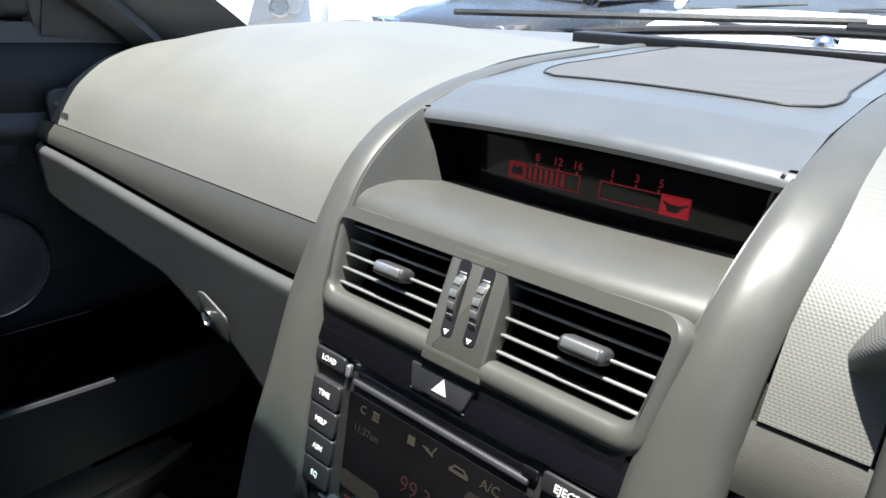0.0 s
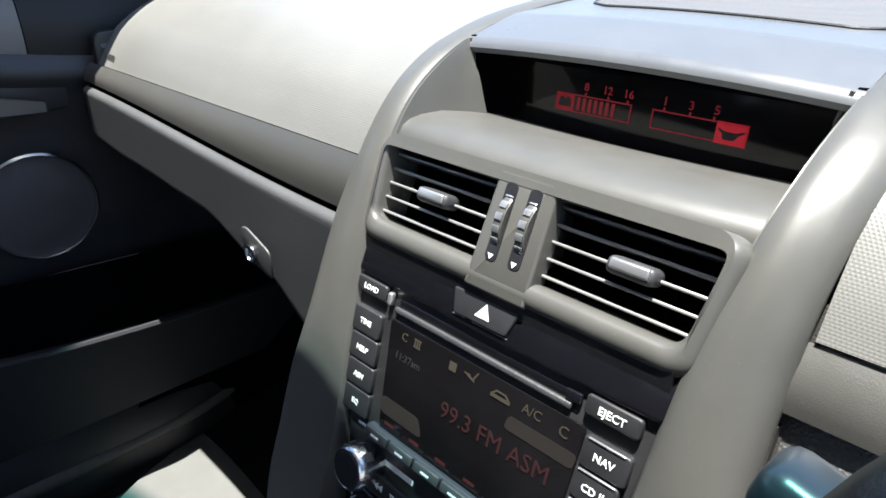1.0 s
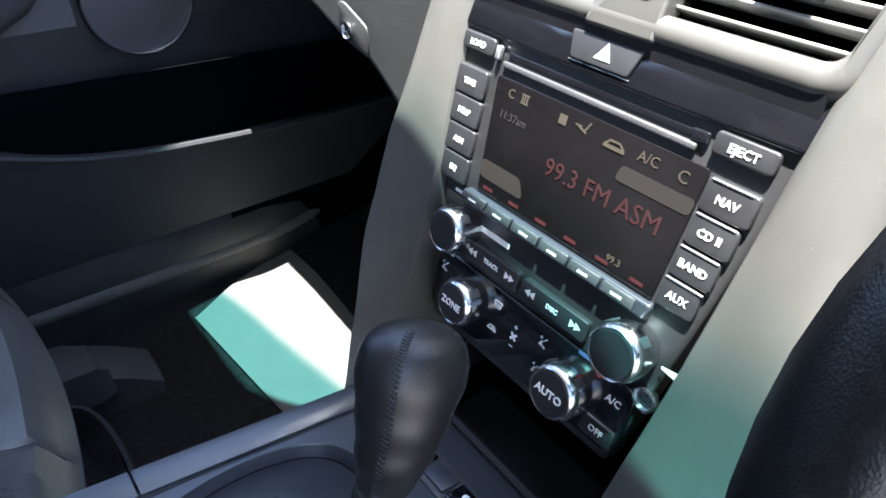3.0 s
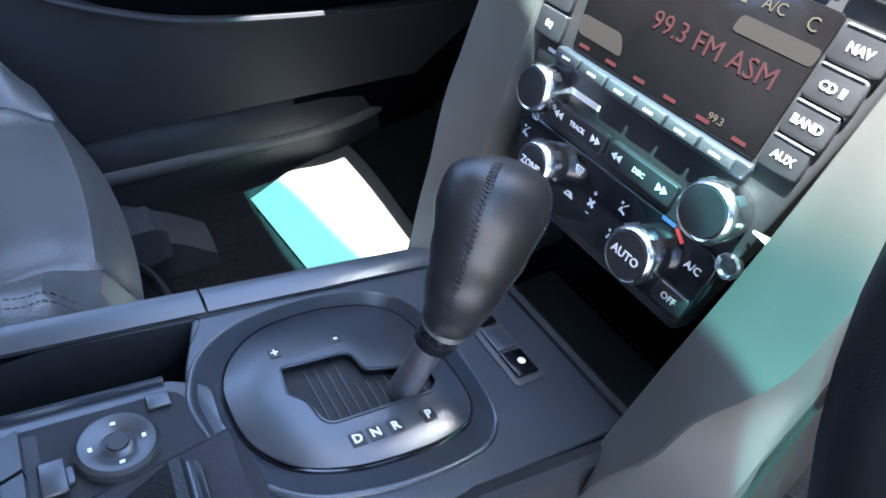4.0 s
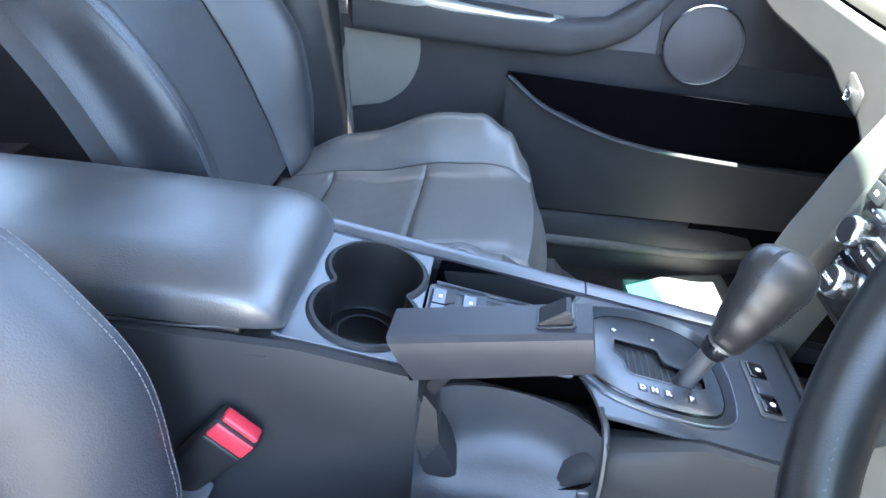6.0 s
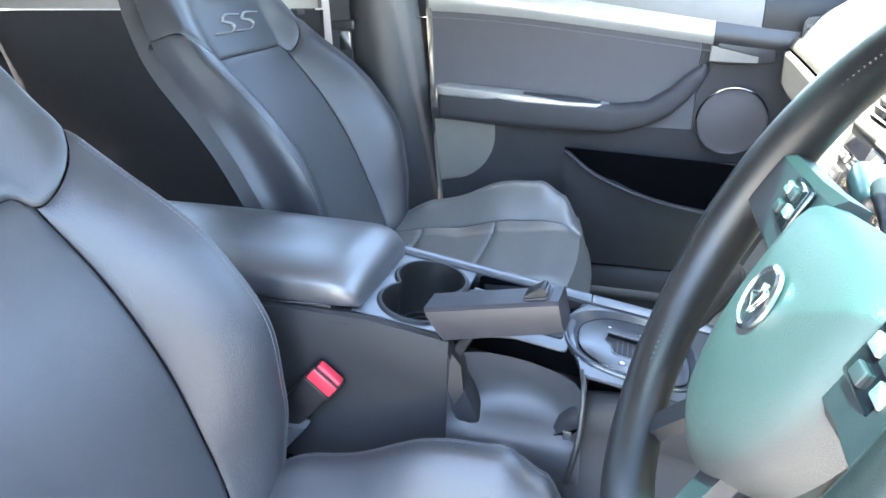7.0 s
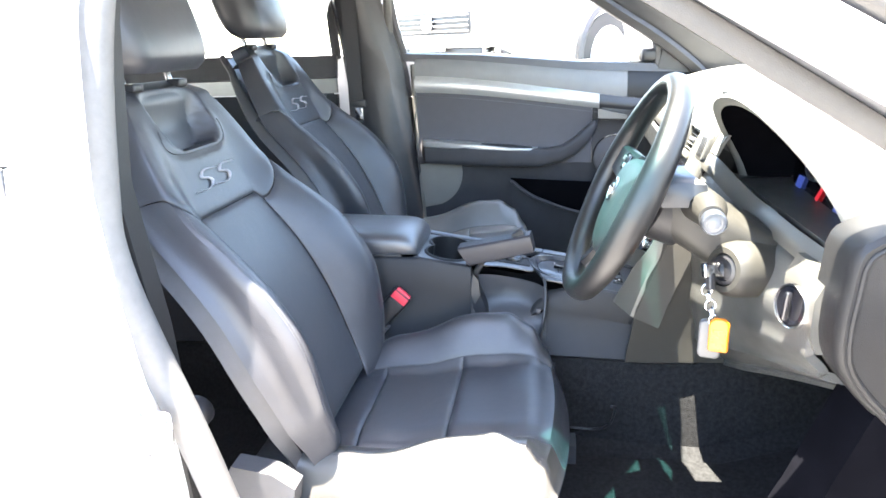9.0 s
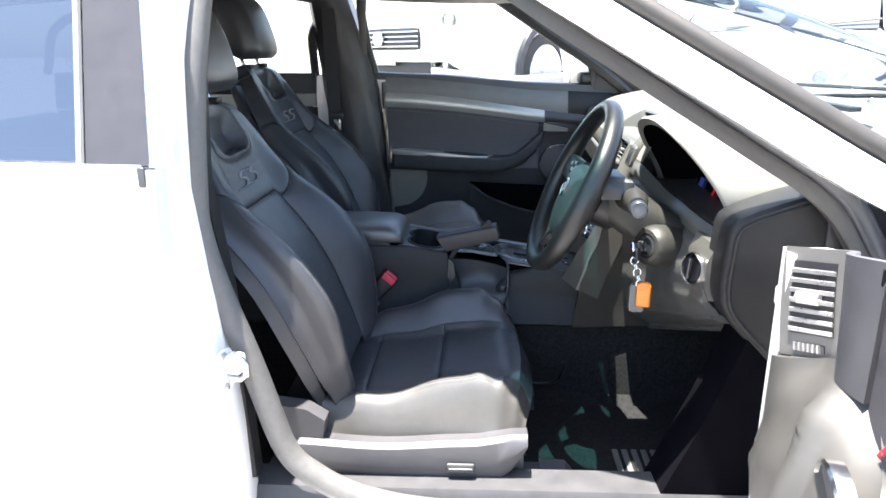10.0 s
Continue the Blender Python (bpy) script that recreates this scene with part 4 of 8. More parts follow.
def icon_bars(u, v, parent, kind):
    """Small printed climate symbols."""
    m = face(u, v, 0.0033)
    bm = bmesh.new()

    def b(x, y, w, h, a=0):
        box(m @ Matrix.Translation((x, y, 0)) @ pose(0, 0, 0, 0, 0, a), w, h, 0.0002, 0, bm)
    if kind == "fan":
        for a in (45, 135, 225, 315):
            b(0.0018 * math.cos(radians(a)), 0.0018 * math.sin(radians(a)), 0.003, 0.0018, a)
        b(0, 0.0072, 0.003, 0.0006), b(0, 0.0072, 0.0006, 0.003), b(0, -0.0072, 0.003, 0.0006)
    elif kind == "person":
        b(-0.001, -0.001, 0.0014, 0.004, -25), b(0.0012, -0.0024, 0.004, 0.0013, -20), b(0.002, 0.0026, 0.0035, 0.0008, 45), b(-0.0015, 0.003, 0.0016, 0.0016)
    elif kind == "screen":
        b(0, 0.002, 0.007, 0.0009), b(-0.003, 0, 0.0009, 0.004, 15), b(0.003, 0, 0.0009, 0.004, -15)
        for k in (-1, 0, 1):
            b(k * 0.0016, -0.0012, 0.0006, 0.004, 12)
    elif kind == "car":
        b(0, -0.0015, 0.0085, 0.0014), b(0, 0.001, 0.0045, 0.0012), b(-0.0026, 0.0002, 0.0022, 0.0008, 40), b(0.0026, 0.0002, 0.0022, 0.0008, -40), b(0.001, -0.0002, 0.002, 0.0008)
    elif kind == "rear":
        b(0, 0.002, 0.005, 0.0006), b(0, -0.002, 0.005, 0.0006), b(-0.0025, 0, 0.0006, 0.004), b(0.0025, 0, 0.0006, 0.004), b(0, 0, 0.0008, 0.003)
    elif kind == "volume":
        slab([(-0.008, -0.0008), (0.004, -0.0026), (0.004, 0.0026), (-0.008, 0.0006)], 0.0002, m, bm=bm)
    return part("printed_symbol", bm, M_WHITEMARK, parent, smooth=False)


def build_stack():
    st = thing("centre_stack", tuple(STACK0), "black head unit and climate panel with chrome knobs and lit screen", "stereo")
    w = lambda v: 0.1165 - 0.165 * max(0, -v - 0.005)
    out = quad_outline([(-w(-0.195), -0.195), (w(-0.195), -0.195), (w(-0.10), -0.10), (w(0.012), 0.012), (-w(0.012), 0.012), (-w(-0.10), -0.10)], 0.004)
    fascia = part("fascia", slab(out, 0.014, face(0, 0, -0.014), 0.002), M_FASCIA, st, "satin charcoal fascia plate")
    # sloped top strip with hazard button
    tm = face(0, 0.0225, 0.0012) @ pose(0, 0, 0, -7, 0, 0)
    part("top_strip", slab(quad_outline([(-0.115, -0.0125), (-0.06, -0.0135), (0, -0.0140), (0.06, -0.0135), (0.115, -0.0125), (0.1175, 0.016), (-0.1135, 0.016)], 0.003), 0.010, tm @ Matrix.Translation((0, 0, -0.009)), 0.002), M_GLOSS, st, "glossy dark strip")
    part("strip_shelf", box(Matrix.Translation((0, 1.115, 0.895)), 0.226, 0.05, 0.022, 0), M_BLACK, st)
    hz = part("hazard_button", slab(quad_outline([(-0.023, -0.0085), (0.017, -0.0085), (0.0215, 0.0065), (-0.0275, 0.0065)], 0.002), 0.0025, tm @ Matrix.Translation((0, 0, 0.0005)), 0.0008), M_BUTTON, st, "black hazard light button")
    part("warning_triangle", slab([(-0.007, -0.0045), (0.004, -0.0045), (-0.0005, 0.0045)], 0.0004, tm @ Matrix.Translation((0, 0, 0.0031))), M_WHITEMARK, hz, smooth=False)
    part("worn_edge", slab([(-0.0245, -0.0098), (0.018, -0.0098), (0.018, -0.0092), (-0.0245, -0.0092)], 0.0006, tm @ Matrix.Translation((0, 0, 0.001))), M_SILVER, hz, smooth=False)
    # disc slot row
    part("disc_slot", box(face(-0.004, 0.0015, 0.0001), 0.136, 0.0035, 0.0008, 0.0003), M_GLOSS, st)
    part("slot_lip", box(face(-0.004, -0.0045, 0.0), 0.140, 0.0040, 0.0032, 0.0012), M_DARK, st)
    part("slot_tab", box(face(-0.079, 0.001, 0.0), 0.004, 0.009, 0.005, 0.0015), M_SILVER, st)
    part("slot_tab", box(face(0.066, 0.0015, 0.0), 0.010, 0.006, 0.003, 0.001), M_GLOSS, st)
    key_button(-0.113, -0.083, -0.0035, 0.0075, "LOAD", st, size=0.0058)
    key_button(0.074, 0.106, -0.0035, 0.0080, "EJECT", st, size=0.0068)
    for i, t in enumerate(("TIME", "HELP", "ASM", "EQ")):
        v1 = -0.0135 - i * 0.0195
        key_button(-0.1115 + 0.0013 * i, -0.0835 + 0.0008 * i, v1 - 0.0185, v1, t, st, size=0.0058)
    for i, t in enumerate(("NAV", "CD II", "BAND", "AUX")):
        v1 = -0.0135 - i * 0.0185
        b = key_button(0.0785 - 0.0006 * i, 0.106 - 0.0022 * i, v1 - 0.0172, v1, t, st, size=0.0066)
        part("button_edge", box(face(0.092 - 0.001 * i, v1 - 0.0006, 0.003), 0.022, 0.0012, 0.0016, 0.0005), M_SILVER, b)
    # screen
    sc = part("radio_screen", slab(quad_outline([(-0.070, -0.0875), (0.074, -0.0875), (0.0775, -0.0115), (-0.0765, -0.0115)], 0.003), 0.0015, face(0, 0, 0), 0.0004), M_SCREEN, st, "dark radio screen lit in red")
    part("screen_text", lettering("99.3 FM ASM", face(0.022, -0.0500, 0.0018), 0.0155, depth=0.0001), M_RADIO_RED, sc, "red radio station figures", smooth=False)
    for txt, u, v, sz in (("C", -0.061, -0.0195, 0.0082), ("A/C", 0.044, -0.0200, 0.0082), ("C", 0.0655, -0.0205, 0.0095), ("99.3", 0.045, -0.0795, 0.0060)):
        part("screen_legend", lettering(txt, face(u, v, 0.0018), sz, depth=0.0001), M_AMBER, sc, smooth=False)
    part("screen_clock", lettering("11:37am", face(-0.055, -0.0335, 0.0018), 0.0070, depth=0.0001), glow("dim_lcd", (1, 0.9, 0.8), 0.008), sc, smooth=False)
    def icon(*bars):
        bm = bmesh.new()
        for u, v, w_, h_, a in bars:
            box(face(u, v, 0.0017) @ pose(0, 0, 0, 0, 0, a), w_, h_, 0.0002, 0, bm)
        part("screen_icon", bm, M_AMBER, sc, smooth=False)
    icon((-0.049, -0.019, 0.0011, 0.005, 0), (-0.047, -0.019, 0.0011, 0.005, 0), (-0.051, -0.019, 0.0011, 0.005, 0), (-0.049, -0.0165, 0.0065, 0.0009, 0), (-0.049, -0.0217, 0.0065, 0.0009, 0))
    icon(*[(-0.017 + 0.0020 * math.cos(radians(a + 45)), -0.020 + 0.0020 * math.sin(radians(a + 45)), 0.0030, 0.0030, 0) for a in (0, 90, 180, 270)])
    icon((-0.002, -0.0205, 0.007, 0.0013, -20), (0.0015, -0.0180, 0.006, 0.0011, 60), (-0.005, -0.0190, 0.005, 0.001, 0))
    icon((0.0215, -0.0225, 0.0145, 0.0022, 0), (0.0215, -0.0190, 0.008, 0.0012, 0), (0.0165, -0.0205, 0.0045, 0.0012, 40), (0.0265, -0.0205, 0.0045, 0.0012, -40))
    M_TAB = glow("brown_lcd_tab", (0.9, 0.7, 0.5), 0.006)
    part("screen_tab", slab(quad_outline([(0.028, -0.0375), (0.0755, -0.0375), (0.0765, -0.0285), (0.030, -0.0285)], 0.003), 0.0002, face(0, 0, 0.0016)), M_TAB, sc, smooth=False)
    part("screen_tab", slab(quad_outline([(-0.0705, -0.0775), (-0.030, -0.0775), (-0.036, -0.0655), (-0.072, -0.0655)], 0.004), 0.0002, face(0, 0, 0.0016)), M_TAB, sc, smooth=False)
    bm = bmesh.new()
    for i in range(6):
        box(face(-0.060 + i * 0.0245, -0.083, 0.0017), 0.009, 0.0022, 0.0002, 0, bm)
    part("preset_mark", bm, glow("dim_red_marks", (1, 0.05, 0.08), 0.014), sc, smooth=False)
    # preset row on a raised lip
    part("screen_lip", slab(quad_outline([(-0.080, -0.099), (0.076, -0.099), (0.078, -0.089), (-0.078, -0.089)], 0.003), 0.006, face(0, 0, -0.001), 0.002), M_CONSATIN, st, "raised satin lip")
    for i in range(6):
        u = -0.0655 + i * 0.0246
        b = part("preset_button", box(face(u, -0.0935, 0.0045) @ pose(0, 0, 0, -12, 0, 0), 0.0225, 0.0070, 0.0032, 0.0012), M_DARK, st)
        part("button_dash", box(face(u, -0.0935, 0.0076) @ pose(0, 0, 0, -12, 0, 0), 0.0075, 0.0014, 0.0004, 0), M_WHITEMARK, b)
    # transport buttons
    for u0, u1, word, marks in ((-0.062, -0.0125, "TRACK", ((-1, -0.054), (1, -0.0215))), (-0.0085, 0.0465, "DISC", ((-1, 0.002), (1, 0.036)))):
        tb = key_button(u0, u1, -0.1345, -0.1205, "", st, d=0.0045)
        for q, cx in marks:
            for k in (0, 1):
                tri = [(-0.002, -0.0026), (0.0022, 0), (-0.002, 0.0026)] if q > 0 else [(0.002, -0.0026), (0.002, 0.0026), (-0.0022, 0)]
                part("skip_symbol", slab(tri, 0.0003, face(cx + q * k * 0.0042, -0.1275, 0.0046)), M_WHITEMARK, tb, smooth=False)
        part("legend", lettering(word, face((u0 + u1) / 2, -0.1277, 0.0047), 0.0044, bold=0.0001), M_WHITEMARK, tb, smooth=False)
    part("maker_mark", box(face(-0.045, -0.111, 0.0001), 0.030, 0.0038, 0.0004, 0), M_WHITEMARK, st)
    part("menu_mark", box(face(-0.086, -0.0965, 0.0001), 0.009, 0.0022, 0.0004, 0), M_WHITEMARK, st)
    knob(-0.0705, -0.1165, st, 0.0158)
    knob(0.0755, -0.1165, st, 0.0172)
    # climate pods
    part("climate_pod", slab(quad_outline([(-0.086, -0.188), (0.088, -0.188), (0.090, -0.1395), (-0.089, -0.1395)], 0.012, 5), 0.003, face(0, 0, 0), 0.0012), M_GLOSS, st, "glossy black climate panel")
    knob(-0.0455, -0.1590, st, 0.0162, "ZONE")
    knob(0.0485, -0.1640, st, 0.0178, "AUTO")
    part("temperature_arc", box(face(0.051, -0.1405, 0.003), 0.010, 0.0022, 0.0005, 0), M_BLUE_LED, st)
    part("temperature_arc", box(face(0.061, -0.1435, 0.003) @ pose(0, 0, 0, 0, 0, -35), 0.009, 0.0022, 0.0005, 0), glow("red_mark", (1, 0.1, 0.1), 0.03), st)
    for u, v, k in ((-0.0225, -0.150, "screen"), (-0.0225, -0.168, "car"), (-0.003, -0.163, "fan"), (0.0195, -0.152, "person"), (0.020, -0.172, "person"), (-0.076, -0.139, "rear"), (-0.080, -0.152, "person"), (0.103, -0.1165, "volume")):
        icon_bars(u, v, st, k)
    part("legend", lettering("A/C", face(0.0775, -0.154, 0.0034), 0.0066, bold=0.0001), M_WHITEMARK, st, smooth=False)
    ob = key_button(0.063, 0.0865, -0.1845, -0.1705, "OFF", st, d=0.0045, size=0.0066)
    part("button_edge", box(face(0.075, -0.1712, 0.0038), 0.018, 0.0010, 0.0012, 0.0004), M_SILVER, ob)
    sr = part("lighter_socket", lathe([(0.0075, 0.0), (0.0075, 0.003), (0.0058, 0.004), (0.005, 0.002), (0, 0.002)], face(0.0935, -0.1405, 0), 20), M_CHROME, st, "small chrome lock socket")
    part("lock_slit", box(face(0.0935, -0.1405, 0.0024), 0.004, 0.001, 0.0006, 0), M_BLACK, sr)
    return st


build_dash()
build_stack()


# ---------------------------------------------------------------- centre console
def ctop(x, y, d=0.0):
    """A point on the console's sloping top."""
    return Vector((x, y, 0.68 - 0.17 * (y - 0.65) + d))


def resample(poly, n):
    pts = [Vector(p) for p in poly] + [Vector(poly[0])]
    ls = [0]
    for a, b in zip(pts, pts[1:]):
        ls.append(ls[-1] + (b - a).length)
    out, k = [], 0
    for i in range(n):
        s = ls[-1] * i / n
        while ls[k + 1] < s:
            k += 1
        t = (s - ls[k]) / max(1e-9, ls[k + 1] - ls[k])
        q = pts[k].lerp(pts[k + 1], t)
        out.append((q.x, q.y))
    return out


def cup_outline(grow=0.0):
    """Two round wells joined by a waist."""
    out = []
    n = 30
    c1, c2, r1, r2 = (-0.036, 0.592), (0.034, 0.594), 0.046 + grow, 0.047 + grow
    for i in range(n):
        a = radians(48 + 264 * i / (n - 1))
        out.append((c1[0] + r1 * math.cos(a), c1[1] + r1 * math.sin(a)))
    for i in range(n):
        a = radians(228 + 264 * i / (n - 1))
        out.append((c2[0] + r2 * math.cos(a), c2[1] + r2 * math.sin(a)))
    return out


def build_console():
    c = thing("centre_console", (0, 0.7, 0.45), "dark grey centre console with cup holder, switch panel and shift surround", "console")
    # side walls: cross-sections along the car
    def side(s):
        secs = []
        for y in (-0.15, 0.0, 0.2, 0.4, 0.55, 0.655, 0.70, 0.76, 0.815, 0.90, 1.0, 1.08, 1.125):
            zt = 0.68 - 0.17 * (y - 0.65) if y > 0.53 else 0.7004
            hw = lerp_table(((0.0, 0.112), (0.55, 0.106), (0.82, 0.100), (1.0, 0.110), (1.2, 0.12)), y)
            dip = 0.0
            if s > 0:
                dip = smooth(0.655, 0.69, y) * (1 - smooth(0.79, 0.83, y))
            foot = lerp_table(((0.0, 0.135), (0.8, 0.145), (1.05, 0.158), (1.2, 0.160)), y)
            top_in = 0.006 + 0.068 * dip
            edge = hw - 0.10 * dip * 0.25
            zz = zt - 0.105 * dip
            secs.append([(s * (hw - 0.018 - 0.052 * dip), y, zz - 0.012), (s * (hw - 0.016 - 0.045 * dip), y, zz + 0.001), (s * (hw - 0.008 - 0.03 * dip), y, zz + 0.004), (s * (hw - 0.002), y, zz + 0.001 - 0.01 * dip),
                         (s * (hw + 0.003), y, zz - 0.012), (s * (hw + 0.006), y, min(zz - 0.03, zt - 0.06)), (s * (hw + 0.006), y, 0.56), (s * (foot - 0.002), y, 0.497), (s * (foot - 0.012), y, 0.487), (s * 0.09, y, 0.487), (s * (hw - 0.016 - 0.05 * dip), y, 0.50)])
        return loft(secs)
    part("side_panel", side(-1), M_CONSOLE, c, "dark grey console side")
    part("side_panel", side(1), M_CONSOLE, c, "dark grey console side with handbrake cut-out")
    for s in (-1, 1):
        secs = []
        for y in (-0.15, 0.2, 0.55, 0.8, 1.0, 1.1, 1.25, 1.5):
            foot = lerp_table(((0.0, 0.135), (0.8, 0.145), (1.05, 0.158), (1.2, 0.160)), y)
            secs.append([(s * (foot - 0.022), y, 0.497), (s * (foot - 0.012), y, 0.485), (s * foot, y, 0.40), (s * (foot + 0.02), y, 0.27), (s * 0.06, y, 0.27), (s * 0.06, y, 0.497)])
        part("carpet_skirt", loft(secs), M_CARPET, c, "black carpet below the console side")
    # left rim with the tray seam
    for y0, y1 in ((0.50, 0.8085), (0.8105, 1.02)):
        part("side_rim", loft([[ctop(-0.098 - 0.012, y, -0.012), ctop(-0.098 - 0.012, y, 0.002), ctop(-0.106, y, 0.007), ctop(-0.094, y, 0.008), ctop(-0.087, y, 0.004), ctop(-0.086, y, -0.012)] for y in [y0 + (y1 - y0) * i / 12 for i in range(13)]]), M_CONSATIN, c, "rounded satin side rim")
    # cup holder plate
    ident = frame_of(ctop(0, 0.0), (1, 0, 0), (0, 1, -0.17))
    k = math.sqrt(1 + 0.17 ** 2)
    ident = ident @ Matrix.Diagonal((1, k, 1, 1))
    inner = resample(cup_outline(), 96)
    lip = resample(cup_outline(0.0065), 96)
    outer = resample(quad_outline([(-0.09, 0.524), (0.092, 0.524), (0.088, 0.644), (0.03, 0.644), (-0.09, 0.644)], 0.006), 96)
    # align starts
    def aligned(a, b):
        best = min(range(96), key=lambda s: sum((a[i][0] - b[(i + s) % 96][0]) ** 2 + (a[i][1] - b[(i + s) % 96][1]) ** 2 for i in range(0, 96, 4)))
        return [b[(i + best) % 96] for i in range(96)]
    outer = aligned(lip, outer)
    part("cup_plate", ring_plate(outer, lip, 0.004, ident @ Matrix.Translation((0, 0, -0.002)), 0.001), M_CONSATIN, c, "satin plate round the cup holder")
    part("cup_rim", ring_plate(lip, inner, 0.0075, ident @ Matrix.Translation((0, 0, -0.002)), 0.003), M_CONSOLE, c, "raised rounded rim of the cup holder")
    # Well and floor are darker than the console, with their shade in the colour.
    part("cup_well", loft([[ident @ Vector((x * q, 0.593 + (y - 0.593) * q, z)) for x, y in inner] for z, q in ((0.003, 1.0), (-0.03, 0.985), (-0.075, 0.93), (-0.078, 0.90), (-0.078, 0.3))], caps=False), M_ENDCAP, c, "figure-eight cup well, darkened for its depth")
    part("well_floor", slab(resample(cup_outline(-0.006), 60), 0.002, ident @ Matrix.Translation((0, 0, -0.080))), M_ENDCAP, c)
    for dx in (-0.03, 0.035):
        part("floor_ring", tube([ident @ Vector((dx + 0.03 * math.cos(a), 0.593 + 0.03 * math.sin(a), -0.0765)) for a in [radians(12 * i) for i in range(30)]], 0.0012, 6, closed=True), M_DOORLOW, c)
    # switch panel and open tray
    part("switch_plate", slab(quad_outline([(-0.040, 0.646), (0.070, 0.646), (0.064, 0.690), (0.050, 0.725), (0.050, 0.790), (-0.030, 0.795), (-0.042, 0.775)], 0.006), 0.003, ident @ Matrix.Translation((0, 0, -0.002)), 0.001), M_CONSATIN, c, "satin window switch panel")
    sp = part("switch_surround", slab(quad_outline([(-0.030, 0.648), (0.029, 0.648), (0.026, 0.782), (-0.016, 0.784), (-0.032, 0.776)], 0.005), 0.002, ident @ Matrix.Translation((0, 0, 0.0011)), 0.0008), M_CONSOLE, c)
    for y in (0.661, 0.691):
        part("switch_pit", slab(quad_outline([(-0.026, y + 0.008), (0.026, y + 0.008), (0.026, y + 0.018), (-0.026, y + 0.018)], 0.002), 0.0006, ident @ Matrix.Translation((0, 0, 0.0031))), M_BLACK, sp)
        for x in (-0.0130, 0.0130):
            b = part("window_switch", loft([[ident @ Vector((x + sx * 0.0118, yy, zz)) for sx in (-1, 1) for yy, zz in (((y - 0.010, 0.003), (y - 0.010, 0.007), (y + 0.002, 0.0075), (y + 0.011, 0.0125), (y + 0.012, 0.003)) if sx < 0 else ((y + 0.012, 0.003), (y + 0.011, 0.0125), (y + 0.002, 0.0075), (y - 0.010, 0.007), (y - 0.010, 0.003)))][0:5], [ident @ Vector((x + 0.0118, yy, zz)) for yy, zz in ((y - 0.010, 0.003), (y - 0.010, 0.007), (y + 0.002, 0.0075), (y + 0.011, 0.0125), (y + 0.012, 0.003))]]), M_CONSATIN, sp, "grey rocker window switch", smooth=False)
            part("switch_mark", box(ident @ Matrix.Translation((x, y - 0.003, 0.0073)), 0.0042, 0.0032, 0.0003, 0), M_WHITEMARK, b)
    part("lock_switch", box(ident @ Matrix.Translation((0.004, 0.713, 0.003)), 0.02, 0.012, 0.004, 0.0015), M_CONSATIN, sp)
    dial = part("mirror_dial", lathe([(0.0195, 0.003), (0.0195, 0.008), (0.0175, 0.0100), (0.0145, 0.0098), (0.0085, 0.0070), (0.0065, 0.0085), (0.003, 0.0095), (0, 0.0095)], ident @ Matrix.Translation((-0.003, 0.742, 0)), 36), M_CONSATIN, sp, "round mirror adjuster dial")
    part("dial_dimple", lathe([(0.0055, 0.0088), (0.005, 0.0100), (0, 0.0098)], ident @ Matrix.Translation((-0.003, 0.742, 0)), 20), M_BLACK, dial)
    for a in (0, 90, 180, 270):
        part("dial_mark", box(ident @ Matrix.Translation((-0.003 + 0.0125 * math.cos(radians(a)), 0.742 + 0.0125 * math.sin(radians(a)), 0.0088)), 0.0025, 0.0025, 0.0004, 0), M_WHITEMARK, dial)
    part("mirror_button", box(ident @ Matrix.Translation((-0.026, 0.766, 0.003)), 0.010, 0.012, 0.003, 0.001), M_CONSATIN, sp)
    part("mirror_button", box(ident @ Matrix.Translation((0.005, 0.716, 0.003)), 0.010, 0.012, 0.003, 0.001), M_CONSATIN, sp)
    tray = [(-0.086, 0.650), (-0.045, 0.656), (-0.045, 0.768), (-0.060, 0.790), (-0.086, 0.806)]
    part("side_tray", loft([[ident @ Vector((x, y, z)) for x, y in quad_outline(tray, 0.008)] for z in (0.002, -0.045)], caps=False), M_SHADEBLACK, c, "deep black side tray")
    part("tray_floor", slab(quad_outline(tray, 0.008), 0.002, ident @ Matrix.Translation((0, 0, -0.045))), M_SHADEBLACK, c)
    part("tray_lip", loft([[ident @ Vector((x0, y, z)) for x0, z in ((-0.045, -0.02), (-0.045, 0.002), (-0.041, 0.004), (-0.039, 0.001), (-0.039, -0.02))] for y in (0.652, 0.69, 0.73, 0.772)]), M_CONSATIN, c)
    # shift surround
    plate = quad_outline([(-0.087, 0.800), (-0.040, 0.783), (0.088, 0.812), (0.0915, 1.018), (-0.088, 1.018)], 0.004)
    rim_pts = [(-0.010, 0.779), (-0.032, 0.782), (-0.053, 0.793), (-0.069, 0.816), (-0.078, 0.852), (-0.0795, 0.888), (-0.071, 0.920), (-0.050, 0.938), (-0.010, 0.946),
               (0.040, 0.943), (0.063, 0.934), (0.0725, 0.916), (0.075, 0.882), (0.071, 0.846), (0.060, 0.814), (0.033, 0.790)]
    gate_pts = [(-0.010, 0.801), (-0.034, 0.803), (-0.054, 0.815), (-0.0695, 0.836), (-0.0755, 0.866), (-0.0745, 0.893), (-0.067, 0.917), (-0.050, 0.932), (-0.010, 0.939),
                (0.026, 0.938), (0.043, 0.929), (0.0500, 0.909), (0.0510, 0.880), (0.0470, 0.848), (0.035, 0.821), (0.014, 0.805)]

    def around(pts, n=8):
        pts = pts[::-1]
        q = spline([(x, y, 0) for x, y in pts[-3:] + pts + pts[:3]], n)
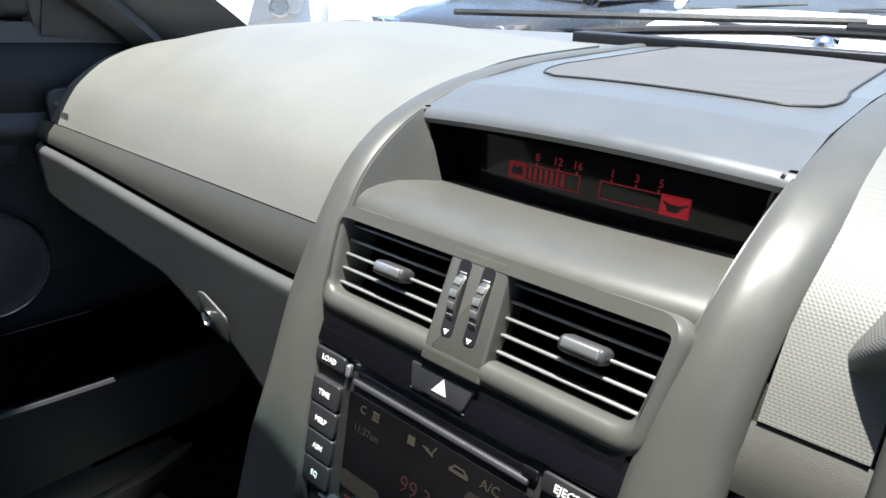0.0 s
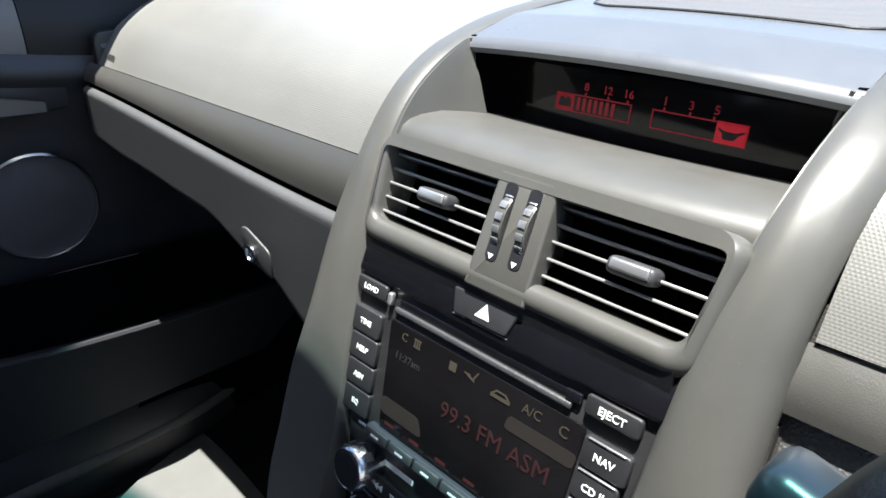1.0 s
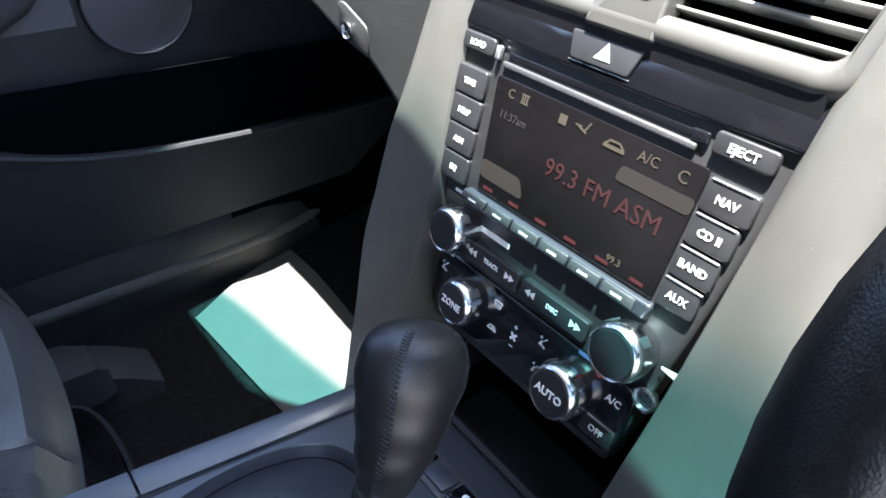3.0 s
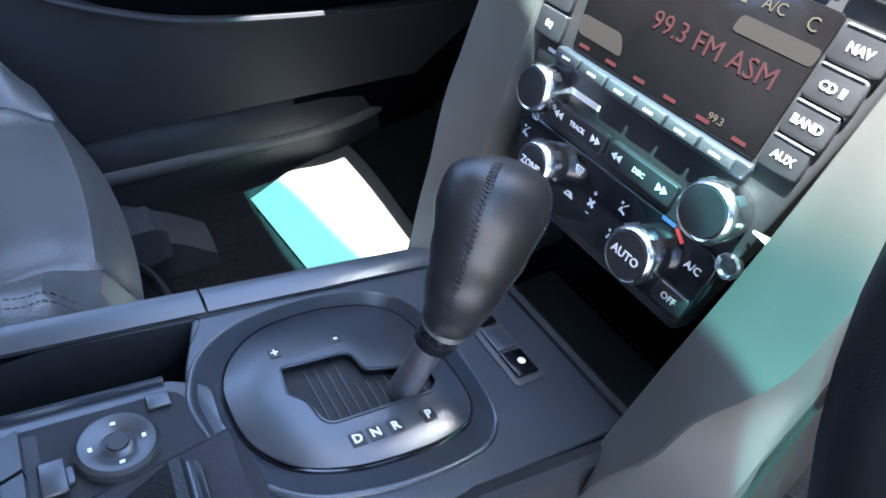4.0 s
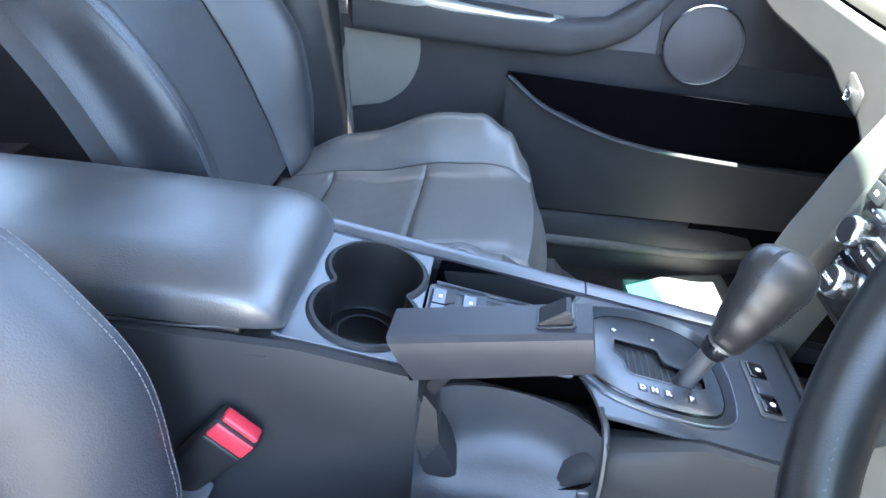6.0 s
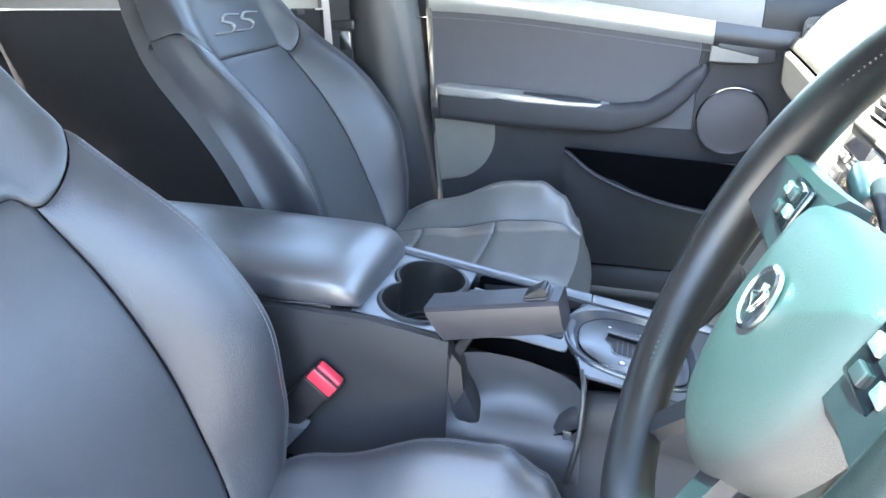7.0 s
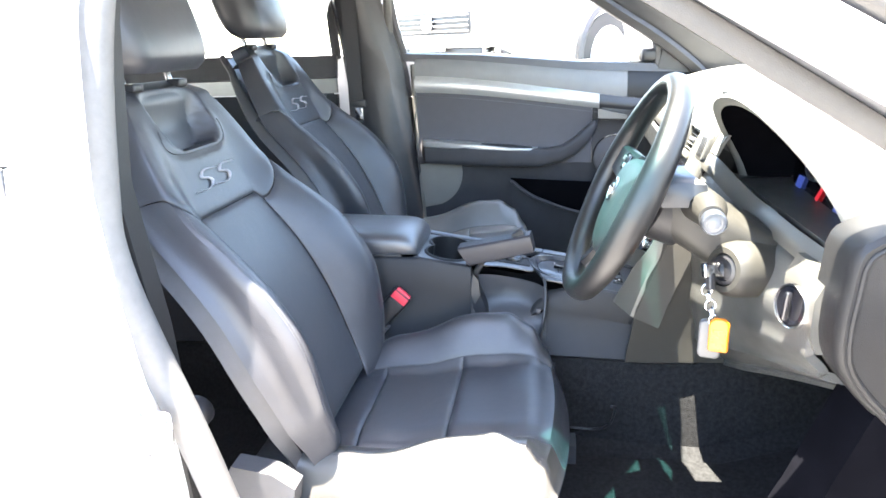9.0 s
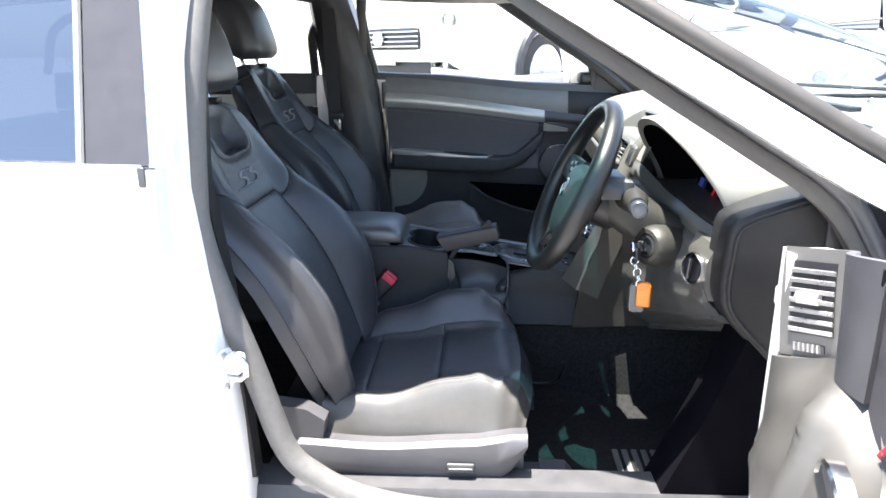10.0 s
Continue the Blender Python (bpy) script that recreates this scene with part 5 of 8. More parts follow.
        return [(p.x, p.y) for p in q[3 * n:(3 + len(pts)) * n]]
    big, small = resample(around(rim_pts), 120), resample(around(gate_pts), 120)
    k0 = min(range(120), key=lambda q: sum((big[i][0] - small[(i + q) % 120][0]) ** 2 + (big[i][1] - small[(i + q) % 120][1]) ** 2 for i in range(0, 120, 4)))
    small = [small[(i + k0) % 120] for i in range(120)]
    mixed = lambda f: [(a[0] + (b[0] - a[0]) * f, a[1] + (b[1] - a[1]) * f) for a, b in zip(big, small)]
    edge_ = resample(plate, 120)
    best = min(range(120), key=lambda q: sum((big[i][0] - edge_[(i + q) % 120][0]) ** 2 + (big[i][1] - edge_[(i + q) % 120][1]) ** 2 for i in range(0, 120, 4)))
    edge_ = [edge_[(i + best) % 120] for i in range(120)]
    part("shift_plate", ring_plate(edge_, big, 0.004, ident @ Matrix.Translation((0, 0, -0.003)), 0.001), M_CONSATIN, c, "satin dark shift surround")
    part("shift_dish", loft([[ident @ Vector((x, y, z)) for x, y in mixed(f)] for f, z in ((0.0, -0.002), (0.0, 0.0030), (0.05, 0.0042), (0.12, 0.0040), (0.20, 0.0028), (0.45, -0.0012), (0.75, -0.0052), (0.90, -0.0075))], caps=False), M_CONSATIN, c, "sloping satin dish round the shift gate", angle=70)
    part("shift_line", loft([[ident @ Vector((x, y, z)) for x, y in mixed(f)] for f, z in ((0.88, -0.0090), (0.90, -0.0062), (0.95, -0.0052), (1.0, -0.0062), (1.02, -0.0090))], caps=False), M_GLOSS, c, "glossy black line round the gate panel", angle=70)
    flat_ident = ident
    ident = ident @ Matrix.Translation((0, 0, -0.0075))
    gate = quad_outline([(-0.0135, 0.8345), (-0.0100, 0.8385), (-0.0045, 0.8430), (0.0120, 0.8455), (0.0165, 0.8505), (0.0170, 0.917), (0.0105, 0.925), (-0.0040, 0.926), (-0.0150, 0.886), (-0.0290, 0.8835), (-0.0330, 0.8795), (-0.0340, 0.837)], 0.0028)
    hole, rim = resample(gate, 120), mixed(1.01)
    turned = min(range(120), key=lambda q: sum((rim[i][0] - hole[(i + q) % 120][0]) ** 2 + (rim[i][1] - hole[(i + q) % 120][1]) ** 2 for i in range(0, 120, 4)))
    hole = [hole[(i + turned) % 120] for i in range(120)]
    pl = part("gate_panel", ring_plate(rim, hole, 0.0020, ident, 0.0003), M_CONSATIN, c, "charcoal shift gate panel", angle=60)
    part("gate_wall", loft([[ident @ Vector((x, y, z)) for x, y in hole] for z in (0.0018, -0.0060)], caps=False), M_GLOSS, pl, "glossy wall of the gate slot")
    part("gate_rim", tube([ident @ Vector((x, y, 0.0020)) for x, y in hole], 0.0011, 6, closed=True), M_CONSATIN, pl, "rounded gate edge")
    part("gate_brush", slab(gate, 0.0006, ident @ Matrix.Translation((0, 0, -0.0050))), M_CONSOLE, pl, "ribbed rubber gate cover")
    bm = bmesh.new()
    for i in range(11):
        wide = i < 4
        box(ident @ Matrix.Translation((-0.0095 if wide else 0.0015, 0.852 + i * 0.0066, -0.0044)), 0.044 if wide else 0.024, 0.0012, 0.0007, 0, bm)
    part("gate_rib", bm, M_BLACK, pl)
    for txt, y in (("D", 0.8585), ("N", 0.870), ("R", 0.883), ("P", 0.9055)):
        t = part("gear_tile", box(ident @ Matrix.Translation((0.0322, y, 0.0018)), 0.0095, 0.0088, 0.0008, 0.0003), M_BLACK, pl)
        part("gear_letter", lettering(txt, ident @ Matrix.Translation((0.0322, y, 0.0029)) @ pose(0, 0, 0, 0, 0, 90), 0.0082, bold=0.0002), M_WHITEMARK, t, smooth=False)
    for txt, y in (("+", 0.8385), ("-", 0.879)):
        t = part("gear_tile", box(ident @ Matrix.Translation((-0.0465, y, 0.0018)), 0.0072, 0.0072, 0.0008, 0.0003), M_BLACK, pl)
        part("gear_letter", lettering(txt, ident @ Matrix.Translation((-0.0465, y, 0.0029)) @ pose(0, 0, 0, 0, 0, 90), 0.009, bold=0.0002), M_WHITEMARK, t, smooth=False)
    ident = flat_ident
    # traction switch strip
    ss = part("switch_strip", slab(quad_outline([(-0.040, 0.966), (0.040, 0.966), (0.039, 0.991), (-0.041, 0.991)], 0.004), 0.0025, ident @ Matrix.Translation((0, 0, 0.001)), 0.001), M_DARK, c, "narrow strip with three push switches")
    for x, m2 in ((-0.025, M_GLOSS), (0.0, M_CONSATIN), (0.024, M_GLOSS)):
        b = part("push_switch", box(ident @ Matrix.Translation((x, 0.9785, 0.0032)), 0.0215, 0.017, 0.003, 0.001), m2, ss)
        if m2 is M_GLOSS:
            part("switch_mark", slab(rr(0.0055, 0.0055, 0.0026), 0.0003, ident @ Matrix.Translation((x, 0.980, 0.0063))), M_WHITEMARK, b, smooth=False)
    # bin below the climate panel
    part("bin_lip", loft([[ident @ Vector((x, y, z)) for y, z in ((1.018, -0.004), (1.018, 0.004), (1.022, 0.006), (1.027, 0.003), (1.027, -0.01))] for x in (-0.088, 0, 0.088)]), M_CONSOLE, c, "dark lip of the storage bin")
    part("bin_floor", box(Matrix.Translation((0, 1.11, 0.585)), 0.19, 0.17, 0.006, 0), M_SHADEBLACK, c)
    part("bin_back", box(Matrix.Translation((0, 1.19, 0.585)), 0.19, 0.006, 0.14, 0), M_SHADEBLACK, c)
    part("bin_mat", box(Matrix.Translation((0.01, 1.06, 0.591)), 0.15, 0.05, 0.004, 0.001), M_BLACK, c)
    # armrest lid box body
    part("armrest_body", loft([[(x, y, z) for x, z in ((-0.108, 0.30), (0.108, 0.30), (0.108, 0.690), (0.098, 0.699), (-0.098, 0.699), (-0.108, 0.690))] for y in (-0.14, 0.2, 0.527)]), M_CONSOLE, c)
    # cover where the handbrake boot sits
    rec = []
    for i in range(13):
        y = 0.655 + 0.165 * i / 12
        q = math.sin(math.pi * i / 12)
        e = q ** 0.5
        top = 0.668 - 0.16 * (y - 0.65) - 0.004
        wall = [(0.110 - 0.040 * e, top), (0.112 - 0.044 * e, top - 0.015), (0.113 - 0.046 * e, 0.622), (0.114 - 0.045 * e, 0.602), (0.116 - 0.040 * e, 0.588), (0.118 - 0.026 * e, 0.578), (0.121 - 0.012 * e, 0.570), (0.124 - 0.003 * e, 0.556), (0.127, 0.53), (0.140, 0.45)]
        rec.append([(x, y, z) for x, z in wall] + [(0.045, y, 0.45), (0.045, y, top - 0.02)])
    part("brake_recess", loft(rec), M_SEALBLUE, c, "sculpted dark blue-grey handbrake recess", angle=75)
    arc = [ctop(0.080, 0.812, 0.0), (0.098, 0.817, 0.642), (0.114, 0.818, 0.612), (0.127, 0.815, 0.575), (0.136, 0.806, 0.53)]
    part("recess_edge", tube(spline(arc, 5), 0.0035, 8), M_BLACK, c, "black edge of the handbrake recess")
    part("recess_slot", loft([[(0.1065, 0.660, 0.668), (0.1095, 0.672, 0.655), (0.114, 0.676, 0.62), (0.1155, 0.664, 0.60), (0.112, 0.655, 0.62)], [(0.085, 0.660, 0.668), (0.085, 0.672, 0.655), (0.085, 0.676, 0.62), (0.085, 0.664, 0.60), (0.085, 0.655, 0.62)]]), M_BLACK, c)
    part("recess_clip", box(frame_of((0.123, 0.803, 0.590), (0, 1, 0), (0, 0, 1)), 0.010, 0.012, 0.003, 0.001), M_CONSATIN, c)
    return c


def build_lid():
    a = thing("armrest_lid", (0, 0.35, 0.70), "padded dark leather armrest lid on the console", "armrest")
    secs = []
    for i in range(40):
        t = i / 39 if i < 20 else 19 / 39 + (20 / 39) * math.sin(0.5 * math.pi * (i - 19) / 20)
        y = -0.13 + 0.665 * t
        e = math.sqrt(max(0.0, 1 - max(0, (t - 0.90) / 0.10) ** 3.2))
        hw = (0.101 + 0.004 * math.sin(math.pi * t)) * (0.84 + 0.16 * e)
        h = 0.048 * (0.30 + 0.70 * e) + 0.006 * math.sin(math.pi * t * 1.1)
        sec = []
        for k in range(40):
            q = 2 * math.pi * k / 40
            cx_, cz_ = math.cos(q), math.sin(q)
            x = hw * math.copysign(abs(cx_) ** 0.42, cx_)
            z = 0.5 * h * math.copysign(abs(cz_) ** (0.55 if cz_ > 0 else 0.35), cz_)
            dent = -0.008 * math.exp(-((x + 0.01) / 0.035) ** 2 - ((y - 0.36) / 0.05) ** 2) if z > 0 else 0
            crown = 0.007 * (1 - (x / hw) ** 2) if z > 0 else 0
            sec.append((x, y, 0.702 + h / 2 + z + crown + dent))
        secs.append(sec)
    part("padded_lid", loft(secs), leather("armrest_leather", (0.040, 0.041, 0.045), 0.40, 0.65, 0.75, 0.05), a, "soft padded leather top", angle=80)
    part("lid_seam", tube([(x, y, 0.7085) for x, y in [(0.101, -0.1), (0.104, 0.1), (0.104, 0.3), (0.102, 0.45), (0.096, 0.50), (0.085, 0.53)]], 0.0014, 6), M_BLACK, a)
    part("lid_base", box(Matrix.Translation((0, 0.19, 0.6985)), 0.19, 0.62, 0.008, 0.002), M_BLACK, a)


def build_shifter():
    g = thing("gear_lever", tuple(ctop(0.014, 0.897)), "automatic gear lever with stitched black leather knob", "gear lever")
    part("shaft", tube([(0.0040, 0.9005, 0.622), (0.0115, 0.907, 0.652), (0.0195, 0.915, 0.686)], lambda t: 0.0098 - 0.001 * t, 20), M_SHAFT, g, "satin metal shaft")
    part("collar", tube([(0.0185, 0.9130, 0.6800), (0.0195, 0.9155, 0.6865), (0.0203, 0.9185, 0.693)], lambda t: 0.0122 + 0.0014 * math.sin(math.pi * t), 20), M_GLOSS, g, "glossy black collar")
    part("collar_ring", tube([(0.0202, 0.9180, 0.6915), (0.0206, 0.9195, 0.6950)], lambda t: 0.0138 - 0.0004 * t, 20), M_BEZEL, g, "satin ring above the collar")
    # leather knob
    mid = [(0.0200, 0.9175, 0.688), (0.0205, 0.9230, 0.700), (0.0190, 0.9310, 0.719), (0.0150, 0.9405, 0.739), (0.0095, 0.9500, 0.758), (0.0045, 0.9580, 0.772), (0.0010, 0.9630, 0.782)]
    pts = spline(mid, 8)
    n = len(pts) - 1
    secs = []
    for i, p in enumerate(pts):
        t = i / n
        cap = math.sqrt(max(0.004, 1 - max(0, (t - 0.66) / 0.34) ** 2.3))
        a = lerp_table(((0, 0.0115), (0.15, 0.0150), (0.35, 0.0200), (0.5, 0.0240), (0.66, 0.0272), (1, 0.0275)), t) * cap
        b = lerp_table(((0, 0.0125), (0.15, 0.0180), (0.35, 0.0245), (0.5, 0.0290), (0.66, 0.0335), (1, 0.0345)), t) * cap
        dd = (pts[min(i + 1, n)] - pts[max(i - 1, 0)]).normalized()
        sx = Vector((1, 0, 0)) - dd * dd.x
        sx.normalize()
        sy = dd.cross(sx)
        secs.append([p + sx * a * math.cos(q) + sy * b * math.sin(q) for q in [2 * math.pi * k / 28 for k in range(28)]])
    kb = part("leather_knob", loft(secs), leather("gear_knob_leather", (0.011, 0.0108, 0.0115), 0.42, 0.22, 0.45, 0.03, 0.2, 1200), g, "black leather knob with stitched seam", angle=80)
    for k0 in (3, 24):
        bm = bmesh.new()
        for i in range(4, n - 2):
            p, q = secs[i][k0], secs[i + 1][k0]
            c0 = pts[i]
            o = (p - c0).normalized()
            for w in (-1, 1):
                s2 = (secs[i][(k0 + w) % 28] - p).normalized()
                tube([p + o * 0.0006 + (q - p) * 0.2, p + o * 0.0006 + (q - p) * 0.6 + s2 * 0.0022], 0.00055, 5, bm)
        part("seam_stitch", bm, M_PIPING, kb)
        part("seam_line", tube([secs[i][k0] for i in range(2, n - 1)], 0.0006, 5), M_BLACK, kb)
    return g


def build_handbrake():
    h = thing("handbrake", (0.1, 0.7, 0.68), "dark leather-look handbrake grip with release button", "handbrake")
    r0, r1 = Vector((0.0905, 0.634, 0.706)), Vector((0.0985, 0.790, 0.742))
    secs = []
    ax = (r1 - r0).normalized()
    up = Vector((0, 0, 1)) - ax * ax.z
    up.normalize()
    sx = ax.cross(up)
    for i in range(15):
        t = i / 14
        p = r0.lerp(r1, t)
        hh = 0.0225 - 0.003 * t
        prof = [(-0.0225, hh * 0.85), (-0.019, hh), (0.019, hh), (0.0235, hh * 0.82), (0.0255, hh * 0.25), (0.0225, -hh * 0.9), (0.019, -hh), (-0.016, -hh), (-0.021, -hh * 0.7)]
        secs.append([p + sx * a + up * b + ax * ((hh - b) * 0.35 if i == 0 else 0.0) for a, b in prof])
    part("grip", loft(secs), material("handbrake_grip_skin", (0.024, 0.023, 0.027), 0.40, vary=0.1, scale=40, grain=0.18, grain_scale=1100, spec=0.3), h, "two-tone dark grip")
    well = part("button_well", slab(rr(0.027, 0.031, 0.004), 0.0025, frame_of(r0.lerp(r1, 0.83) + up * 0.0192, sx, ax), 0.0006), M_BLACK, h)
    bt = frame_of(r0.lerp(r1, 0.83) + up * 0.0205, sx, ax)
    part("release_button", loft([[bt @ Vector((x, y, z)) for x, y, z in ring] for ring in (
        [(-0.011, -0.0135, 0), (0.011, -0.0135, 0), (0.011, 0.0125, 0), (-0.011, 0.0125, 0)],
        [(-0.0105, -0.0130, 0.003), (0.0105, -0.0130, 0.003), (0.0105, 0.0118, 0.011), (-0.0105, 0.0118, 0.011)],
        [(-0.0095, -0.0115, 0.004), (0.0095, -0.0115, 0.004), (0.0092, 0.0085, 0.0125), (-0.0092, 0.0085, 0.0125)])]), M_ENDCAP, h, "black release button", smooth=False)
    part("button_edge", box(bt @ Matrix.Translation((0, 0.0115, 0.0055)) @ pose(0, 0, 0, -70, 0, 0), 0.020, 0.0040, 0.0025, 0.001), M_CONSATIN, h)
    part("grip_seam", tube([r0 + ax * 0.02 + sx * 0.0215 - up * 0.0195, r1 + sx * 0.0215 - up * 0.0175], 0.0008, 6), M_BLACK, h)
    part("lever_arm", loft([[p + sx * a + up * b for a, b in rr(0.026, 0.02, 0.004, 3)] for p in (r0 + ax * 0.05 - up * 0.015 - sx * 0.004, Vector((0.084, 0.665, 0.665)), Vector((0.078, 0.65, 0.63)))]), M_BLACK, h)


build_console()
build_lid()
build_shifter()
build_handbrake()


# ---------------------------------------------------------------- front seats
BACK_W = ((0.0, 0.192), (0.12, 0.218), (0.30, 0.234), (0.48, 0.230), (0.62, 0.214), (0.72, 0.202), (0.84, 0.182), (0.93, 0.150), (1.0, 0.095))
BACK_B = ((0.0, 0.02), (0.12, 0.052), (0.30, 0.082), (0.48, 0.070), (0.60, 0.044), (0.70, 0.022), (0.80, 0.008), (0.90, 0.0), (1.0, 0.0))


def back_point(s, v, lift=0.0):
    """Seat back front: s across (-1 to 1), v from the cushion up."""
    w = sum(lerp_table(BACK_W, min(1, v + 0.016 * k)) for k in range(-3, 4)) / 7 if v < 0.93 else lerp_table(BACK_W, v)
    b = sum(lerp_table(BACK_B, v + 0.022 * k) for k in range(-3, 4)) / 7
    y = 0.452 - 0.285 * v + 0.02 * math.sin(math.pi * v) - 0.024 * math.exp(-((v - 0.66) / 0.16) ** 2)
    z = 0.500 + 0.620 * v
    a = abs(s)
    roll = smooth(0.50, 0.80, a) - 0.85 * smooth(0.86, 1.0, a)
    n = Vector((0, 0.905, 0.42))
    drop = -0.035 * smooth(0.9, 1.0, a) * (0.4 + 0.6 * smooth(0.45, 0.80, v))
    tuck = 0.075 * smooth(0.62, 0.87, a) - 0.105 * smooth(0.88, 1.0, a)
    tuck *= smooth(0.02, 0.15, v) * smooth(0.78, 0.60, v)
    return Vector((s * w + math.copysign(tuck * w, s), y, z)) + n * (b * roll + lift + drop - 0.02 * smooth(0.93, 1, v))


BACK_POINT = back_point


def cushion_point(s, v, lift=0.0):
    """Seat cushion top: v from the back (0) to the front (1)."""
    w = lerp_table(((0, 0.215), (0.3, 0.232), (0.8, 0.240), (1, 0.225)), v)
    y = 0.40 + 0.465 * v - 0.03 * s * s * smooth(0.7, 1, v)
    z = lerp_table(((0, 0.488), (0.35, 0.500), (0.65, 0.522), (0.85, 0.532), (0.94, 0.520), (1.0, 0.470)), v)
    a = abs(s)
    b = lerp_table(((0, 0.02), (0.25, 0.056), (0.55, 0.086), (0.72, 0.084), (0.86, 0.050), (0.95, 0.015), (1, 0.0)), v)
    roll = smooth(0.46, 0.76, a) - 0.85 * smooth(0.80, 1.0, a)
    return Vector((s * w, y, z + b * roll + lift - 0.05 * smooth(0.88, 1, a)))


def padded(fn, sl, sr, v0, v1, nu, nv, puff=0.0055, thick=0.03, edge=0.016, top=0.008):
    """An upholstered panel of a surface, its edges drawn down into narrow seams. sl, sr: side bounds as functions of v."""
    def closer(u):
        return 0.35 * u + 0.65 * (0.5 - 0.5 * math.cos(math.pi * u))

    def at(u, q):
        u, q = closer(u), closer(q)
        v = v0(u) + (v1(u) - v0(u)) * q
        a, b = sl(v), sr(v)
        s = a + (b - a) * u
        w = abs(b - a) * 0.24
        du = min(u, 1 - u) * w
        dv = min(q, 1 - q) * (v1(u) - v0(u)) * 0.55
        f, g = min(1, du / edge), min(1, dv / edge)
        h = (1 - (1 - f) ** 2) * (1 - (1 - g) ** 2)
        return fn(s, v, top - puff + puff * math.sqrt(max(0, h)))
    return sheet(at, nu, nv, -thick if fn(0, 0.5).z > 0.7 else thick)


def stitching(fn, n, r=0.0006):
    """A row of thread dashes along fn(t), t from 0 to 1."""
    bm = bmesh.new()
    for i in range(n):
        tube([fn((i + 0.15) / n), fn((i + 0.80) / n)], r, 4, bm)
    return bm


def build_seat(name, label, m, outer, slide=0.0, outer_drop=0.0, sunk=0.0, recline=0.0, hide=None, insert=None):
    """One front seat about x = 0; outer: the side (-1, 1) towards its door."""
    s = thing(name, (0, 0.6, 0.3), label, "seat", group="front seats")
    c = lambda k: (lambda v: k)
    hide, insert = hide or M_LEATHER, insert or M_LEATHER2
    base_cushion, upright = cushion_point, BACK_POINT
    back_point = lambda a, v, lift=0.0: upright(a, v, lift) - Vector((0, recline * v, 0))
    # Outer and inner bolsters are lowered to fit the camera's view.
    seat_top = lambda a, b, lift=0.0: base_cushion(a, b, lift) + Vector((0, slide, -(outer_drop * smooth(0.40, 0.72, a * outer) + sunk * smooth(0.40, 0.72, -a * outer)) * math.sin(math.pi * min(1, max(0, b))) ** 0.7))
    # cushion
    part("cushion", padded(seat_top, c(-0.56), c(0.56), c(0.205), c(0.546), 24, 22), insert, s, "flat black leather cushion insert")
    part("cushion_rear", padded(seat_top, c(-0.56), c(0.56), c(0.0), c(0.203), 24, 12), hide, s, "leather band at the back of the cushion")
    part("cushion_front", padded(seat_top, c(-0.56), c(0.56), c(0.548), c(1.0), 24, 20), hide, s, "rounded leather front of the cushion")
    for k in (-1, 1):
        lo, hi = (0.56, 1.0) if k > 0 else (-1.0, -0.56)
        part("cushion_bolster", padded(seat_top, c(lo), c(hi), c(0.0), c(1.0), 18, 40), M_LITBOLSTER if k == outer == 1 else hide, s, "raised leather side bolster")
        part("bolster_piping", tube([seat_top(k * 0.56, 0.04 + 0.94 * i / 30, 0.0030) for i in range(31)], 0.0011, 6), M_PIPING, s)
        for row in (0.795, 0.825):
            part("bolster_stitch", stitching(lambda t, k=k, row=row: seat_top(k * row, 0.08 + 0.86 * t, 0.0082), 70), M_STITCH, s)
    # sides and front of the cushion down to the base
    for k in (-1, 1):
        part("cushion_side", sheet(lambda u, v, k=k: seat_top(k * 1.0, 0.02 + 0.98 * u) + Vector((k * 0.012 * math.sin(math.pi * v), 0, -0.085 * v)), 24, 8, -0.01 * k), M_LITBOLSTER if k == outer else M_LEATHER, s)
    part("cushion_nose", sheet(lambda u, v: seat_top(2 * u - 1, 1.0, -0.004) + Vector((0, -0.03 * v, -0.085 * v)), 20, 6, 0.01), M_LEATHER, s)
    part("cushion_core", loft([[(x * w, y, z) for x, z in ((-1, 0.36), (1, 0.36), (1, 0.45), (-1, 0.45))] for y, w in ((0.30, 0.19), (0.6, 0.21), (0.82, 0.19))]), M_BLACK, s)
    # back
    shoulder = lambda a: 0.632 - 0.026 * smooth(0.49, 0.56, a) + 0.112 * smooth(0.56, 1.0, a)
    apex = lambda u: 0.630 - 0.020 * smooth(0.90, 1.0, abs(2 * u - 1))
    part("back_insert", padded(back_point, c(-0.54), c(0.54), c(0.03), apex, 30, 34), M_LEATHER2, s, "black leather back insert")
    for k in (-1, 1):
        lo, hi = (0.55, 1.0) if k > 0 else (-1.0, -0.55)
        part("back_bolster", padded(back_point, c(lo), c(hi), c(0.0), (lambda u, k=k: shoulder(0.55 + 0.45 * (u if k > 0 else 1 - u)) - 0.002), 20, 36), M_LEATHER, s, "raised leather back bolster")
        part("bolster_piping", tube([back_point(k * 0.985, 0.05 + 0.62 * i / 30, 0.0) for i in range(31)], 0.0022, 6), M_PIPING, s)
        for row in (0.835, 0.860):
            part("bolster_stitch", stitching(lambda t, k=k, row=row: back_point(k * row, 0.05 + 0.62 * t, 0.0082), 80), M_STITCH, s)

    def upper_lo(u):
        q = abs(2 * u - 1)
        return shoulder(q)
    def hollowed(a, v, lift=0.0):
        p = back_point(a, v, lift)
        dx, dz = p.x / (0.086 + 0.006 * (v - 0.872) / 0.08), (v - 0.885) / 0.088
        r = (abs(dx) ** 4.5 + abs(dz) ** 4.5) ** (1 / 4.5)
